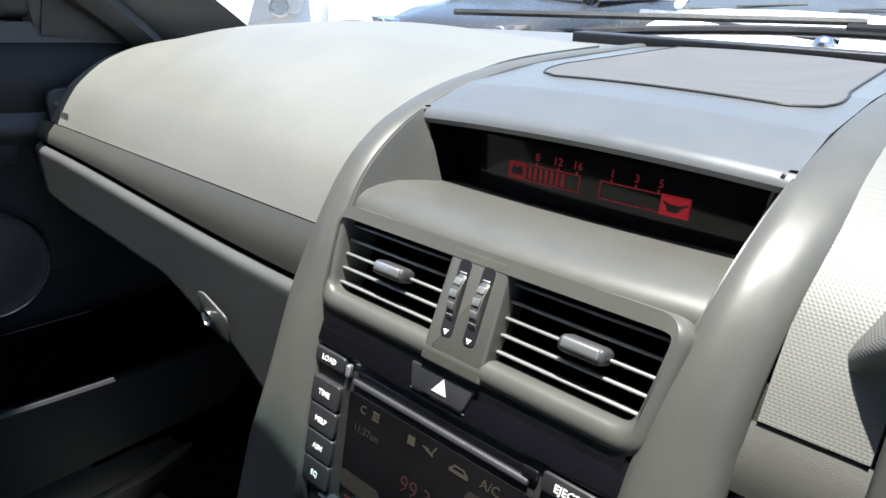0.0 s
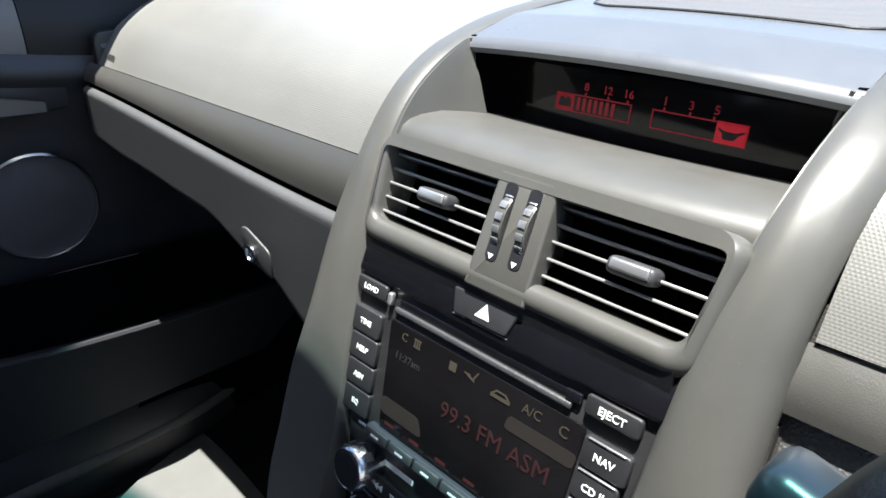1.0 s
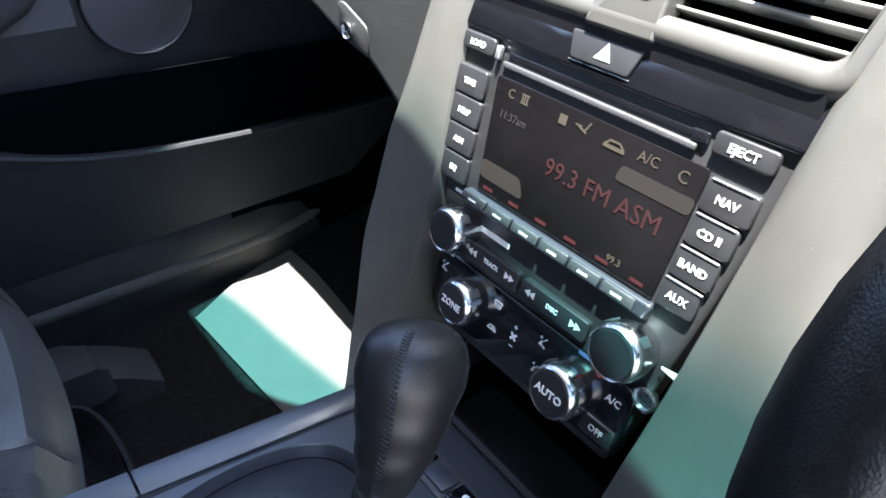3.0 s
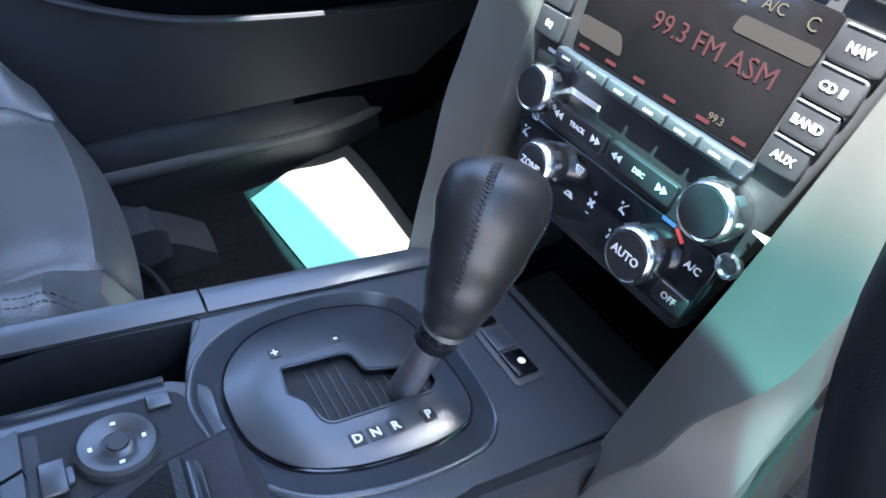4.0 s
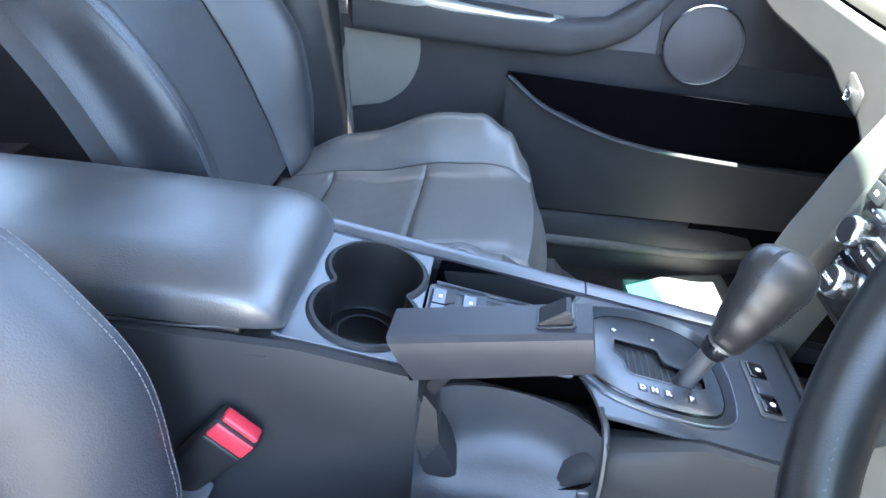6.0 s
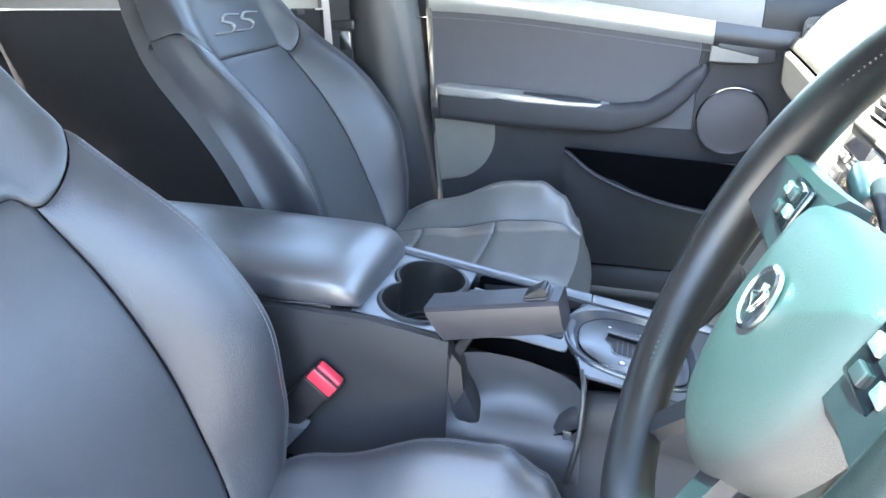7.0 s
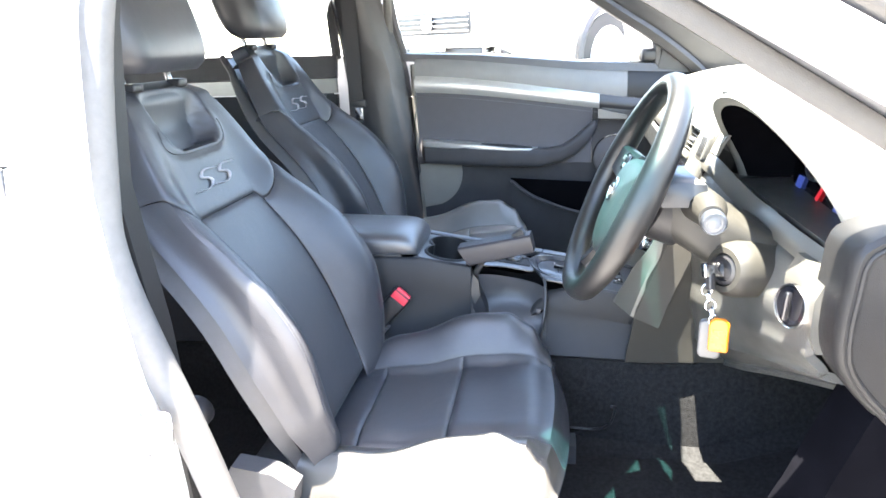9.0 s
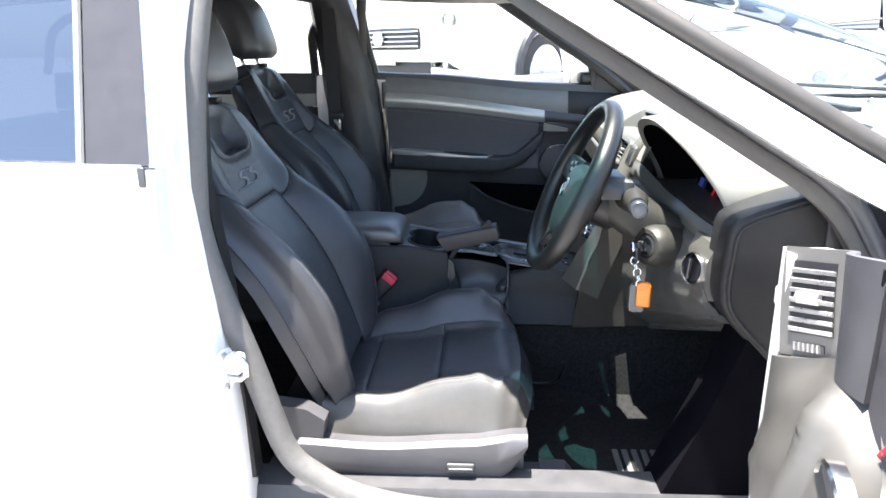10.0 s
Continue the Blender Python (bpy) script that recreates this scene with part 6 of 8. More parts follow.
        return p + Vector((0, 0.905, 0.42)) * (-0.036 * smooth(1.0, 0.80, r) * smooth(1.25, -0.2, dz) + 0.005 * smooth(0.22, 0.0, abs(r - 1.08)) * smooth(0.1, -0.6, dz))
    part("upper_back", padded(hollowed, c(-0.995), c(0.995), upper_lo, c(0.995), 72, 54), M_LEATHER, s, "upper back panel with embroidered letters")
    part("back_shell", sheet(lambda u, v: back_point(1 - 2 * u, v, -0.03 - 0.06 * math.sin(math.pi * u) ** 0.5), 20, 26, 0.008), M_DARK, s)
    # recess below the headrest
    pw = lambda q: math.copysign(abs(q) ** 0.45, q)
    lip = [hollowed(0.094 / lerp_table(BACK_W, 0.885) * pw(math.cos(q)), 0.885 + 0.096 * pw(math.sin(q)), 0.0085) for q in [math.pi * (1.02 + 0.96 * i / 36) for i in range(37)]]
    part("notch_lip", tube(lip, 0.0012, 8), M_PIPING, s, "rolled seam of the recess")
    em = frame_of(back_point(0.0, 0.712, 0.0108), (1, 0, 0), (0, -0.42, 0.905))
    for dx in (-0.033, 0.033):
        s_path = [(0.036, 0.014), (-0.002, 0.016), (-0.012, 0.006), (0.010, 0.001), (0.018, -0.006), (0.006, -0.014), (-0.036, -0.013)]
        part("embroidered_letter", tube([em @ Vector((-x * 1.12 - y * 0.62 + dx, y * 1.08, 0.0)) for x, y, *_ in [(p.x, p.y) for p in spline([(a, b, 0) for a, b in s_path], 5)]], 0.0034, 6, flat=0.4), M_LOGO, s, "silver embroidered letter")
    # headrest
    hc = Vector((0, 0.150 - 1.15 * recline, 1.222))
    secs = []
    for i in range(15):
        t = i / 14
        zz = -0.095 + 0.19 * t
        e = math.sqrt(max(0.0, 1 - abs(2 * t - 1) ** 3.2))
        secs.append([hc + Vector((x, y - 0.30 * zz + 0.01 * (1 - (x / 0.14) ** 2), zz)) for x, y in rr(0.265 * (0.80 + 0.20 * e), 0.115 * (0.45 + 0.55 * e), 0.045, 6)])
    hr = part("headrest", loft(secs), M_LEATHER, s, "black leather headrest")
    for x in (-0.07, 0.07):
        part("headrest_post", tube([(x, 0.168 - recline, 1.07), (x, 0.150 - 1.1 * recline, 1.15)], 0.006, 10), M_CHROME, hr, "chrome post")
        part("post_guide", box(Matrix.Translation((x, 0.172 - recline, 1.098)), 0.028, 0.028, 0.014, 0.004), M_BLACK, s)
    # base trim
    for k in (-1, 1):
        prof = lambda y: lerp_table(((0.36, 0.462), (0.55, 0.452), (0.72, 0.462), (0.83, 0.478)), y)
        secs = []
        for i in range(16):
            y = 0.365 + 0.475 * i / 15
            b = 0.365 + 0.02 * smooth(0.60, 0.36, y)
            if y > 0.79:
                b += (y - 0.79) * 1.6
            secs.append([(k * 0.235, y, b), (k * 0.268, y, b + 0.004), (k * 0.279, y, (b + prof(y)) / 2), (k * 0.273, y, prof(y) - 0.008), (k * 0.262, y, prof(y)), (k * 0.235, y, prof(y) - 0.002)])
        bt = part("base_trim", loft(secs), M_DOORTRIM if k == outer else M_DARK, s, "charcoal plastic seat base trim")
        if k == outer:
            sw = part("seat_switch", box(frame_of((k * 0.279, 0.708, 0.412), (0, k, 0), (0, 0, 1)), 0.055, 0.020, 0.007, 0.003), M_DARK, bt)
            part("switch_line", box(frame_of((k * 0.2866, 0.708, 0.412), (0, k, 0), (0, 0, 1)), 0.046, 0.003, 0.0008, 0.0003), M_SILVER, sw)
            part("recliner_cover", loft([[(k * x, y, z) for y, z in ((0.36, 0.452), (0.43, 0.462), (0.437, 0.50), (0.40, 0.525), (0.335, 0.535), (0.31, 0.49))] for x in (0.225, 0.262)]), M_DARK, s, "dark recliner cover")
            part("lumbar_knob", lathe([(0.026, 0), (0.026, 0.02), (0.022, 0.026), (0, 0.027)], frame_of((k * 0.225, 0.275, 0.612), (0, k, 0), (0, 0, 1)), 20), M_BLACK, s, "round lumbar knob")
    for x in (-0.17, 0.17):
        part("seat_rail", loft([[(x + a, y, 0.285 + b) for a, b in ((-0.03, 0), (0.03, 0), (0.025, 0.05), (-0.025, 0.05))] for y in (0.28, 0.885)]), M_DARK, s, "dark seat runner")
    part("runner_cap", loft([[(0.17 * outer + a * q, y, 0.287 + b * q) for a, b in ((-0.035, 0), (0.035, 0), (0.03, 0.055), (-0.03, 0.055))] for y, q in ((0.875, 1.0), (0.93, 0.95), (0.945, 0.7))]), M_DOORTRIM, s, "grey plastic runner cap")
    part("seat_pan", box(Matrix.Translation((0, 0.58, 0.335)), 0.40, 0.46, 0.04, 0.01), M_BLACK, s)
    # place it
    s.matrix_basis = m @ s.matrix_basis
    return s


build_seat("driver_seat", "black leather driver seat with embroidered letters, outer bolster lightened for sun", Matrix.Translation((0.385, 0, 0)), 1, 0.0, 0.058, recline=0.02)
build_seat("passenger_seat", "black leather passenger seat, cushion lightened for daylight, embroidered letters", Matrix.Translation((-0.385, -0.105, 0.055)), -1, 0.03, 0.0, 0.045, 0.048, M_LITLEATHER, M_LITLEATHER)


def build_buckle():
    b = thing("belt_buckle", (0.125, 0.46, 0.58), "black seat belt buckle with red release button on a stalk", "buckle")
    r0, r1 = Vector((0.135, 0.42, 0.53)), Vector((0.128, 0.507, 0.628))
    ax = (r1 - r0).normalized()
    m = frame_of(r0, ax.cross(Vector((1, 0, 0))), ax)
    m = frame_of(r0, (0, ax.z, -ax.y), ax)
    bm = loft([[m @ Vector((x, y, z)) for x, z in [(a, c + 0.0) for a, c in rr(w, 0.022, 0.006, 3)]] for y, w in ((0.0, 0.030), (0.02, 0.036), (0.10, 0.044), (0.128, 0.045), (0.131, 0.040))])
    bd = part("buckle_body", bm, M_BLACK, b)
    part("release_button", box(m @ Matrix.Translation((0, 0.128, 0.001)) @ pose(0, 0, 0, -90, 0, 0), 0.036, 0.014, 0.0075, 0.002), M_RED, b, "red release button")
    part("button_bezel", box(m @ Matrix.Translation((0, 0.120, 0.0065)), 0.038, 0.018, 0.006, 0.0015), M_RED, b)
    part("button_collar", box(m @ Matrix.Translation((0, 0.107, 0.0085)), 0.038, 0.004, 0.004, 0.001), M_BLACK, b)
    part("stalk", loft([[p + Vector((x, y, 0)) for x, y in rr(0.012, 0.040, 0.004, 3)] for p in (Vector((0.138, 0.40, 0.50)), r0 + ax * 0.015)]), M_WEB, b, "grey woven stalk")
    part("latch_cover", box(frame_of((0.141, 0.383, 0.500), (0, 1, -0.6), (0, 0.6, 1)), 0.075, 0.05, 0.016, 0.005), M_WEB, b, "grey moulded latch foot")
    part("stalk_sleeve", loft([[p + Vector((x, y, 0)) for x, y in rr(0.020, 0.046, 0.005, 3)] for p in (Vector((0.143, 0.418, 0.512)), Vector((0.141, 0.452, 0.552)))]), M_WEB, b, "grey webbing sleeve")
    # the matching anchor strap by the passenger seat
    s = thing("belt_strap", (-0.62, 0.25, 0.5), "grey seat belt webbing hanging on the far centre pillar", "seat belt")
    part("webbing", sheet(lambda u, v: Vector((-0.648 + 0.012 * math.sin(v * 2) + 0.05 * v * v * v, 0.200 + 0.046 * (u - 0.5) + 0.02 * v, 0.50 + 0.84 * v)), 3, 20, 0.0018), M_BELT, s)
    part("tongue", box(frame_of((-0.633, 0.218, 0.945), (0, 1, 0), (0, 0, 1)), 0.026, 0.045, 0.004, 0.001), M_CHROME, s, "chrome belt tongue")
    part("tongue_grip", box(frame_of((-0.634, 0.216, 0.975), (0, 1, 0), (0, 0, 1)), 0.055, 0.022, 0.010, 0.004), M_BLACK, s)
    a = thing("belt_anchor", (-0.6, 0.3, 0.52), "grey belt anchor strap beside the passenger seat", "seat belt")
    part("anchor_strap", loft([[p + Vector((x, 0, z)) for x, z in rr(0.006, 0.04, 0.002, 2)] for p in (Vector((-0.625, 0.17, 0.56)), Vector((-0.628, 0.30, 0.52)), Vector((-0.63, 0.37, 0.47)))]), M_WEB, a)


build_buckle()


# ---------------------------------------------------------------- driver's side: wheel, cluster, column
WHEEL = frame_of((0.385, 0.940, 0.918), (1, 0, 0), (0, 0.42, 0.907))


def build_wheel():
    w = thing("steering_wheel", (0.385, 0.94, 0.918), "black leather steering wheel with grey airbag cover", "steering wheel")
    n = 72
    secs = []
    for i in range(n):
        a = 2 * math.pi * i / n
        side = abs(math.cos(a)) ** 6
        r, R = 0.0170 + 0.0036 * side, 0.1815
        R -= 0.006 * smooth(-0.75, -1.0, math.sin(a))
        c = WHEEL @ Vector((R * math.cos(a), R * math.sin(a), 0))
        o = (WHEEL.to_3x3() @ Vector((math.cos(a), math.sin(a), 0)))
        z = WHEEL.to_3x3() @ Vector((0, 0, 1))
        secs.append([c + o * r * math.cos(q) + z * r * 1.12 * math.sin(q) for q in [2 * math.pi * k / 14 for k in range(14)]])
    rim = part("rim", loft(secs + [secs[0]], caps=False), M_WHEEL, w, "thick black leather rim", angle=80)
    bm = bmesh.new()
    for i in range(0, 200):
        a = 2 * math.pi * (i + 0.5) / 200
        if abs(math.sin(a)) > 0.93:
            continue
        R = 0.1815 - 0.0150
        p = WHEEL @ Vector((R * math.cos(a) * 1.0, R * math.sin(a), 0.0055))
        q = WHEEL @ Vector(((R - 0.0005) * math.cos(a + 0.012), (R - 0.0005) * math.sin(a + 0.012), -0.0050))
        q2 = WHEEL @ Vector(((R + 0.0005) * math.cos(a - 0.010), (R + 0.0005) * math.sin(a - 0.010), 0.0100))
        tube([p, q], 0.0011, 4, bm)
        tube([p, q2], 0.0010, 4, bm)
    tagged(part("rim_stitch", bm, M_LACE, rim, "grey lacing inside the rim"), kind="stuff")
    # airbag cover
    out = [(-0.078, 0.036), (-0.070, 0.050), (-0.02, 0.057), (0.02, 0.057), (0.070, 0.050), (0.078, 0.036), (0.079, -0.02), (0.064, -0.070), (0.034, -0.102), (0.0, -0.109), (-0.034, -0.102), (-0.064, -0.070), (-0.079, -0.02)]
    poly = [(p.x, p.y) for p in spline([(a, b, 0) for a, b in out + out[:1]], 4)][:-1][::-1]
    rings = []
    for q, z in ((1.0, -0.02), (1.02, 0.002), (1.0, 0.012), (0.94, 0.019), (0.80, 0.026), (0.55, 0.0315), (0.25, 0.034), (0.03, 0.0345)):
        rings.append([WHEEL @ Vector((x * q, y * q - 0.004 + 0.02 * (q - 1), z - 0.022)) for x, y in poly])
    hub = part("airbag_cover", loft(rings), M_HUB, w, "grey grained airbag cover")
    em = WHEEL @ Matrix.Translation((0, -0.004, 0.0123))
    part("round_emblem", lathe([(0.021, 0), (0.021, 0.0025), (0.0185, 0.0036), (0.0175, 0.0022), (0, 0.0024)], em, 32), M_CHROME, hub, "chrome round emblem")
    bm = bmesh.new()
    for x, y, a in ((-0.004, 0.004, 30), (0.005, 0.001, 70), (-0.002, -0.006, -20)):
        box(em @ Matrix.Translation((x, y, 0.0024)) @ pose(0, 0, 0, 0, 0, a), 0.013, 0.005, 0.0016, 0.0006, bm)
    part("emblem_relief", bm, M_CHROME, hub)
    # spokes
    for s in (-1, 1):
        pth = [(s * 0.060, 0.020), (s * 0.105, 0.022), (s * 0.150, 0.026), (s * 0.178, 0.028)]
        sp = part("spoke", loft([[WHEEL @ Vector((x, y + b, z + c)) for b, c in ((-hw, -0.010), (hw, -0.010), (hw, 0.006), (hw * 0.8, 0.012), (-hw * 0.8, 0.012), (-hw, 0.006))] for (x, y), hw, z in zip(pth, (0.036, 0.030, 0.027, 0.026), (-0.022, -0.018, -0.008, -0.005))]), M_BLACK, w, "black side spoke")
        pad = WHEEL @ Matrix.Translation((s * 0.108, 0.030, -0.008))
        part("button_pod", box(pad, 0.050, 0.034, 0.006, 0.003), M_GLOSS, sp)
        for k, (dx, dy) in enumerate(((-0.012, 0.006), (0.004, 0.006), (0.014, -0.004), (-0.008, -0.008))):
            part("wheel_button", box(pad @ Matrix.Translation((dx, dy, 0.005)), 0.012, 0.008, 0.0035, 0.001), M_SILVER if k % 2 == 0 else M_BUTTON, sp)
        lp = [(s * 0.030, -0.060), (s * 0.042, -0.115), (s * 0.055, -0.150), (s * 0.066, -0.172)]
        part("lower_spoke", loft([[WHEEL @ Vector((x + s * b, y, z + c)) for b, c in ((-hw, -0.008), (hw, -0.008), (hw, 0.004), (-hw, 0.004))] for (x, y), hw, z in zip(lp, (0.014, 0.011, 0.010, 0.012), (-0.024, -0.016, -0.008, -0.005))]), M_BLACK, w, "black lower spoke")
    return w


def build_column():
    c = thing("steering_column", (0.385, 1.05, 0.87), "grey steering column shroud with ignition lock", "steering column")
    ax = (WHEEL.to_3x3() @ Vector((0, 0, -1))).normalized()
    o = Vector((0.385, 1.000, 0.895))
    secs = []
    for t, w, h, dz in ((0.0, 0.09, 0.075, 0), (0.02, 0.112, 0.092, 0), (0.08, 0.12, 0.105, -0.004), (0.16, 0.13, 0.115, -0.012), (0.26, 0.135, 0.12, -0.03)):
        p = o + ax * t + Vector((0, 0, dz))
        secs.append([p + Vector((x, 0, z)) for x, z in rr(w, h, 0.034, 5)])
    part("shroud", loft(secs), M_SHROUD, c, "smooth tan-grey column shroud")
    part("hub_boss", lathe([(0.05, -0.05), (0.055, 0.0), (0.045, 0.01), (0, 0.01)], WHEEL @ Matrix.Translation((0, 0, -0.06)), 28), M_BLACK, c)
    part("stalk_pod", loft([[Vector((x, y, z)) for y, z in ((yy, zz - 0.022), (yy - 0.003, zz - 0.004), (yy + 0.006, zz + 0.008), (yy + 0.024, zz + 0.014), (yy + 0.060, zz + 0.012), (yy + 0.066, zz - 0.022))] for x, yy, zz in ((0.395, 0.972, 0.946), (0.440, 0.970, 0.947), (0.474, 0.974, 0.945), (0.485, 0.980, 0.941), (0.490, 0.988, 0.936))]), M_POD, c, "dark blue-grey switch pod on the column")
    # stalks
    for s in (-1, 1):
        st = part("stalk", tube([(0.440, 1.050, 0.908), (0.505, 1.050, 0.914), (0.552, 1.044, 0.915)] if s > 0 else [(0.335, 1.010, 0.912), (0.265, 1.025, 0.930), (0.220, 1.030, 0.940)], (lambda t: 0.028 - 0.0105 * t ** 2) if s > 0 else (lambda t: 0.0075 + 0.003 * t), 16), M_SHROUD if s > 0 else M_CONSOLE, c, "thick grey control stalk" if s > 0 else "dark control stalk")
        if s < 0:
            part("stalk_end", box(frame_of((0.385 + s * 0.184, 1.030, 0.944), (0, -1, 0.1), (1 * s, 0, 0.25)), 0.030, 0.052, 0.024, 0.008), M_CONSATIN, st, "grey stalk end")
        else:
            rd = frame_of((0.576, 1.042, 0.914), (0.15, 1, 0), (-0.1, 0, 1))
            ke = part("stalk_knob", lathe([(0.0145, -0.030), (0.0165, -0.026), (0.0168, -0.004), (0.0155, 0.002), (0.0142, 0.003), (0.0134, 0.0), (0, 0.001)], rd, 28), M_CONSATIN, st, "grey rotary stalk end")
            part("knob_ring", lathe([(0.0108, 0.0), (0.0108, 0.0018), (0.0090, 0.0018), (0.0090, 0.0)], rd, 24), M_DARK, ke)
    # ignition housing on the right
    ig = Vector((0.468, 1.088, 0.812))
    im = frame_of(ig, (0.86, 0.51, 0), (0, 0.15, 1))
    ih = part("ignition_housing", lathe([(0.046, -0.08), (0.044, -0.02), (0.040, -0.004), (0.034, 0.003), (0.026, 0.004), (0.024, -0.004), (0, -0.004)], im, 32), M_SHROUD, c, "grey ignition boss")
    part("key_ring_bezel", lathe([(0.024, -0.006), (0.0235, 0.002), (0.018, 0.004), (0.016, 0.0), (0, 0.0)], im, 28), M_BLACK, ih, "black ignition bezel")
    # keys
    k = thing("key_set", (0.48, 1.07, 0.775), "car key in the ignition with orange tag and remote", "keys")
    part("key_bow", box(im @ Matrix.Translation((0, 0, 0.004)) @ pose(0, 0, 0, 0, 0, 20), 0.010, 0.022, 0.038, 0.003), M_CHROME, k, "bright key head")
    part("key_shell", box(im @ Matrix.Translation((0.004, -0.016, 0.022)) @ pose(0, 0, 0, 0, 0, 15), 0.013, 0.026, 0.012, 0.003), M_BLACK, k)
    base = im @ Vector((0.002, -0.022, 0.030))
    for i in range(5):
        cc = base + Vector((0.001 * (-1) ** i, 0.0035 * i, -0.008 - 0.0125 * i))
        ring = [cc + (Vector((0.0075 * math.cos(a), 0, 0.009 * math.sin(a))) if i % 2 else Vector((0, 0.0075 * math.cos(a), 0.009 * math.sin(a)))) for a in [2 * math.pi * j / 16 for j in range(16)]]
        part("chain_link", tube(ring, 0.0014, 6, closed=True), M_CHROME, k)
    tag0 = base + Vector((0.012, 0.020, -0.077))
    tm = frame_of(tag0, (0.30, 0.95, 0), (0.02, 0, 1))
    tg = part("orange_tag", slab(quad_outline([(-0.0145, -0.026), (0.0145, -0.026), (0.0145, 0.021), (0.008, 0.028), (-0.008, 0.028), (-0.0145, 0.021)], 0.005), 0.008, tm, 0.003), M_ORANGE, k, "orange plastic key tag")
    part("tag_window", slab(rr(0.019, 0.031, 0.002), 0.0006, tm @ Matrix.Translation((0, -0.004, 0.0078)), 0.0002), material("orange_tag_insert", (0.60, 0.19, 0.008), 0.3), tg)
    fm = frame_of(tag0 + Vector((-0.012, -0.010, -0.014)), (0.25, 0.97, 0), (-0.05, 0.03, 1))
    part("remote_fob", slab(rr(0.034, 0.062, 0.009, 5), 0.011, fm @ Matrix.Translation((0, 0, -0.010)), 0.004), M_KEY, k, "grey remote fob")


def build_cluster():
    d = thing("instrument_panel", (0.385, 1.2, 0.95), "driver side dash with hooded instrument cluster and round air vent", "dashboard")
    cx = 0.385
    # hood: arch swept from front lip back to the deck
    def arch(q, w, h, z0):
        return Vector((cx + w * math.cos(q), 0, z0 + h * math.sin(q) ** 0.8 if math.sin(q) > 0 else z0))
    def lip_y(q):
        # the mouth leans forward over the dials and falls back at its sides
        return 1.098 + 0.100 * (1 - math.sin(q)) - 0.022 * smooth(0.2, -0.9, math.cos(q))
    secs = []
    for back, w, h in ((0.012, 0.205, 0.150), (0.002, 0.211, 0.158), (0.000, 0.216, 0.163), (0.006, 0.221, 0.168), (0.030, 0.226, 0.170), (0.12, 0.238, 0.164), (0.26, 0.262, 0.152), (0.42, 0.30, 0.146)):
        hold = 1 - smooth(0.03, 0.40, back)
        secs.append([arch(math.pi * i / 36, w, h, 0.897) + Vector((0, (lip_y(math.pi * i / 36) - 1.098) * hold + 1.098 + back, 0)) for i in range(37)])
    part("cluster_hood", loft(secs, closed=False), M_PAD, d, "pale grained hood over the instruments", angle=70)
    secs = []
    for back, w, h, hold in ((0.012, 0.205, 0.150, 1.0), (0.07, 0.198, 0.140, 0.6), (0.172, 0.190, 0.126, 0.0)):
        secs.append([arch(math.pi * i / 36, w, h, 0.897) + Vector((0, (lip_y(math.pi * i / 36) - 1.098) * hold + 1.098 + back, 0)) for i in range(37)])
    part("cluster_throat", loft(secs, closed=False), M_SHADEBLACK, d, "black cluster surround", angle=70)
    part("cluster_sill", sheet(lambda u, v: Vector((cx - 0.200 + 0.400 * u, 1.172 + 0.024 * u + 0.10 * v, 0.893 - 0.014 * u + 0.004 * v)), 10, 4, 0.006), M_STRIP, d, "dark sill below the instruments")
    cm = frame_of((cx, 1.272, 0.962), (1, 0, 0), (0, 0.25, 0.97))
    face_ = part("cluster_face", slab(rr(0.38, 0.155, 0.06, 6), 0.004, cm @ Matrix.Translation((0, 0, -0.004))), M_GLOSS, d, "dark instrument face")
    for x, r in ((-0.085, 0.052), (0.075, 0.052), (0.158, 0.028), (-0.158, 0.026)):
        g = part("gauge", lathe([(r, 0), (r, 0.006), (r - 0.004, 0.007), (r - 0.005, 0.002), (0, 0.002)], cm @ Matrix.Translation((x, 0.0, 0)), 36), M_CONSATIN, face_, "round dial with bright ring")
        part("dial_face", lathe([(r - 0.006, 0.0021), (0, 0.0024)], cm @ Matrix.Translation((x, 0, 0)), 32), M_GLOSS, g)
        bm = bmesh.new()
        for i in range(13):
            a = radians(-40 + 260 * i / 12)
            box(cm @ Matrix.Translation((x + (r - 0.011) * math.cos(a), (r - 0.011) * math.sin(a), 0.0026)) @ pose(0, 0, 0, 0, 0, math.degrees(a)), 0.006, 0.0012, 0.0004, 0, bm)
        part("dial_mark", bm, M_DIALMARK if r > 0.03 else M_DIALRED, g)
        part("needle", box(cm @ Matrix.Translation((x, 0, 0.004)) @ pose(0, 0, 0, 0, 0, 215) @ Matrix.Translation((r * 0.35, 0, 0)), r * 0.75, 0.002, 0.001, 0), M_DIALRED, g, "red needle")
    part("warning_light", box(cm @ Matrix.Translation((0.125, -0.048, 0.002)), 0.014, 0.010, 0.0008, 0), M_DIALRED, face_)
    part("warning_light", box(cm @ Matrix.Translation((0.01, -0.052, 0.002)), 0.014, 0.009, 0.0008, 0), M_BLUE_LED, face_)
    for x, y, w, h, turn, mat, lab in ((-0.126, -0.062, 0.026, 0.020, 0, M_DIALMARK, "blue lit tell-tale"), (-0.034, -0.058, 0.011, 0.036, -18, M_RED_LED2, "red lit bar"), (0.040, -0.066, 0.022, 0.018, 0, M_DIALMARK, "blue lit tell-tale")):
        part("tell_tale", box(cm @ Matrix.Translation((x, y, 0.003)) @ pose(0, 0, 0, 0, 0, turn), w, h, 0.0010, 0.0), mat, face_, lab)
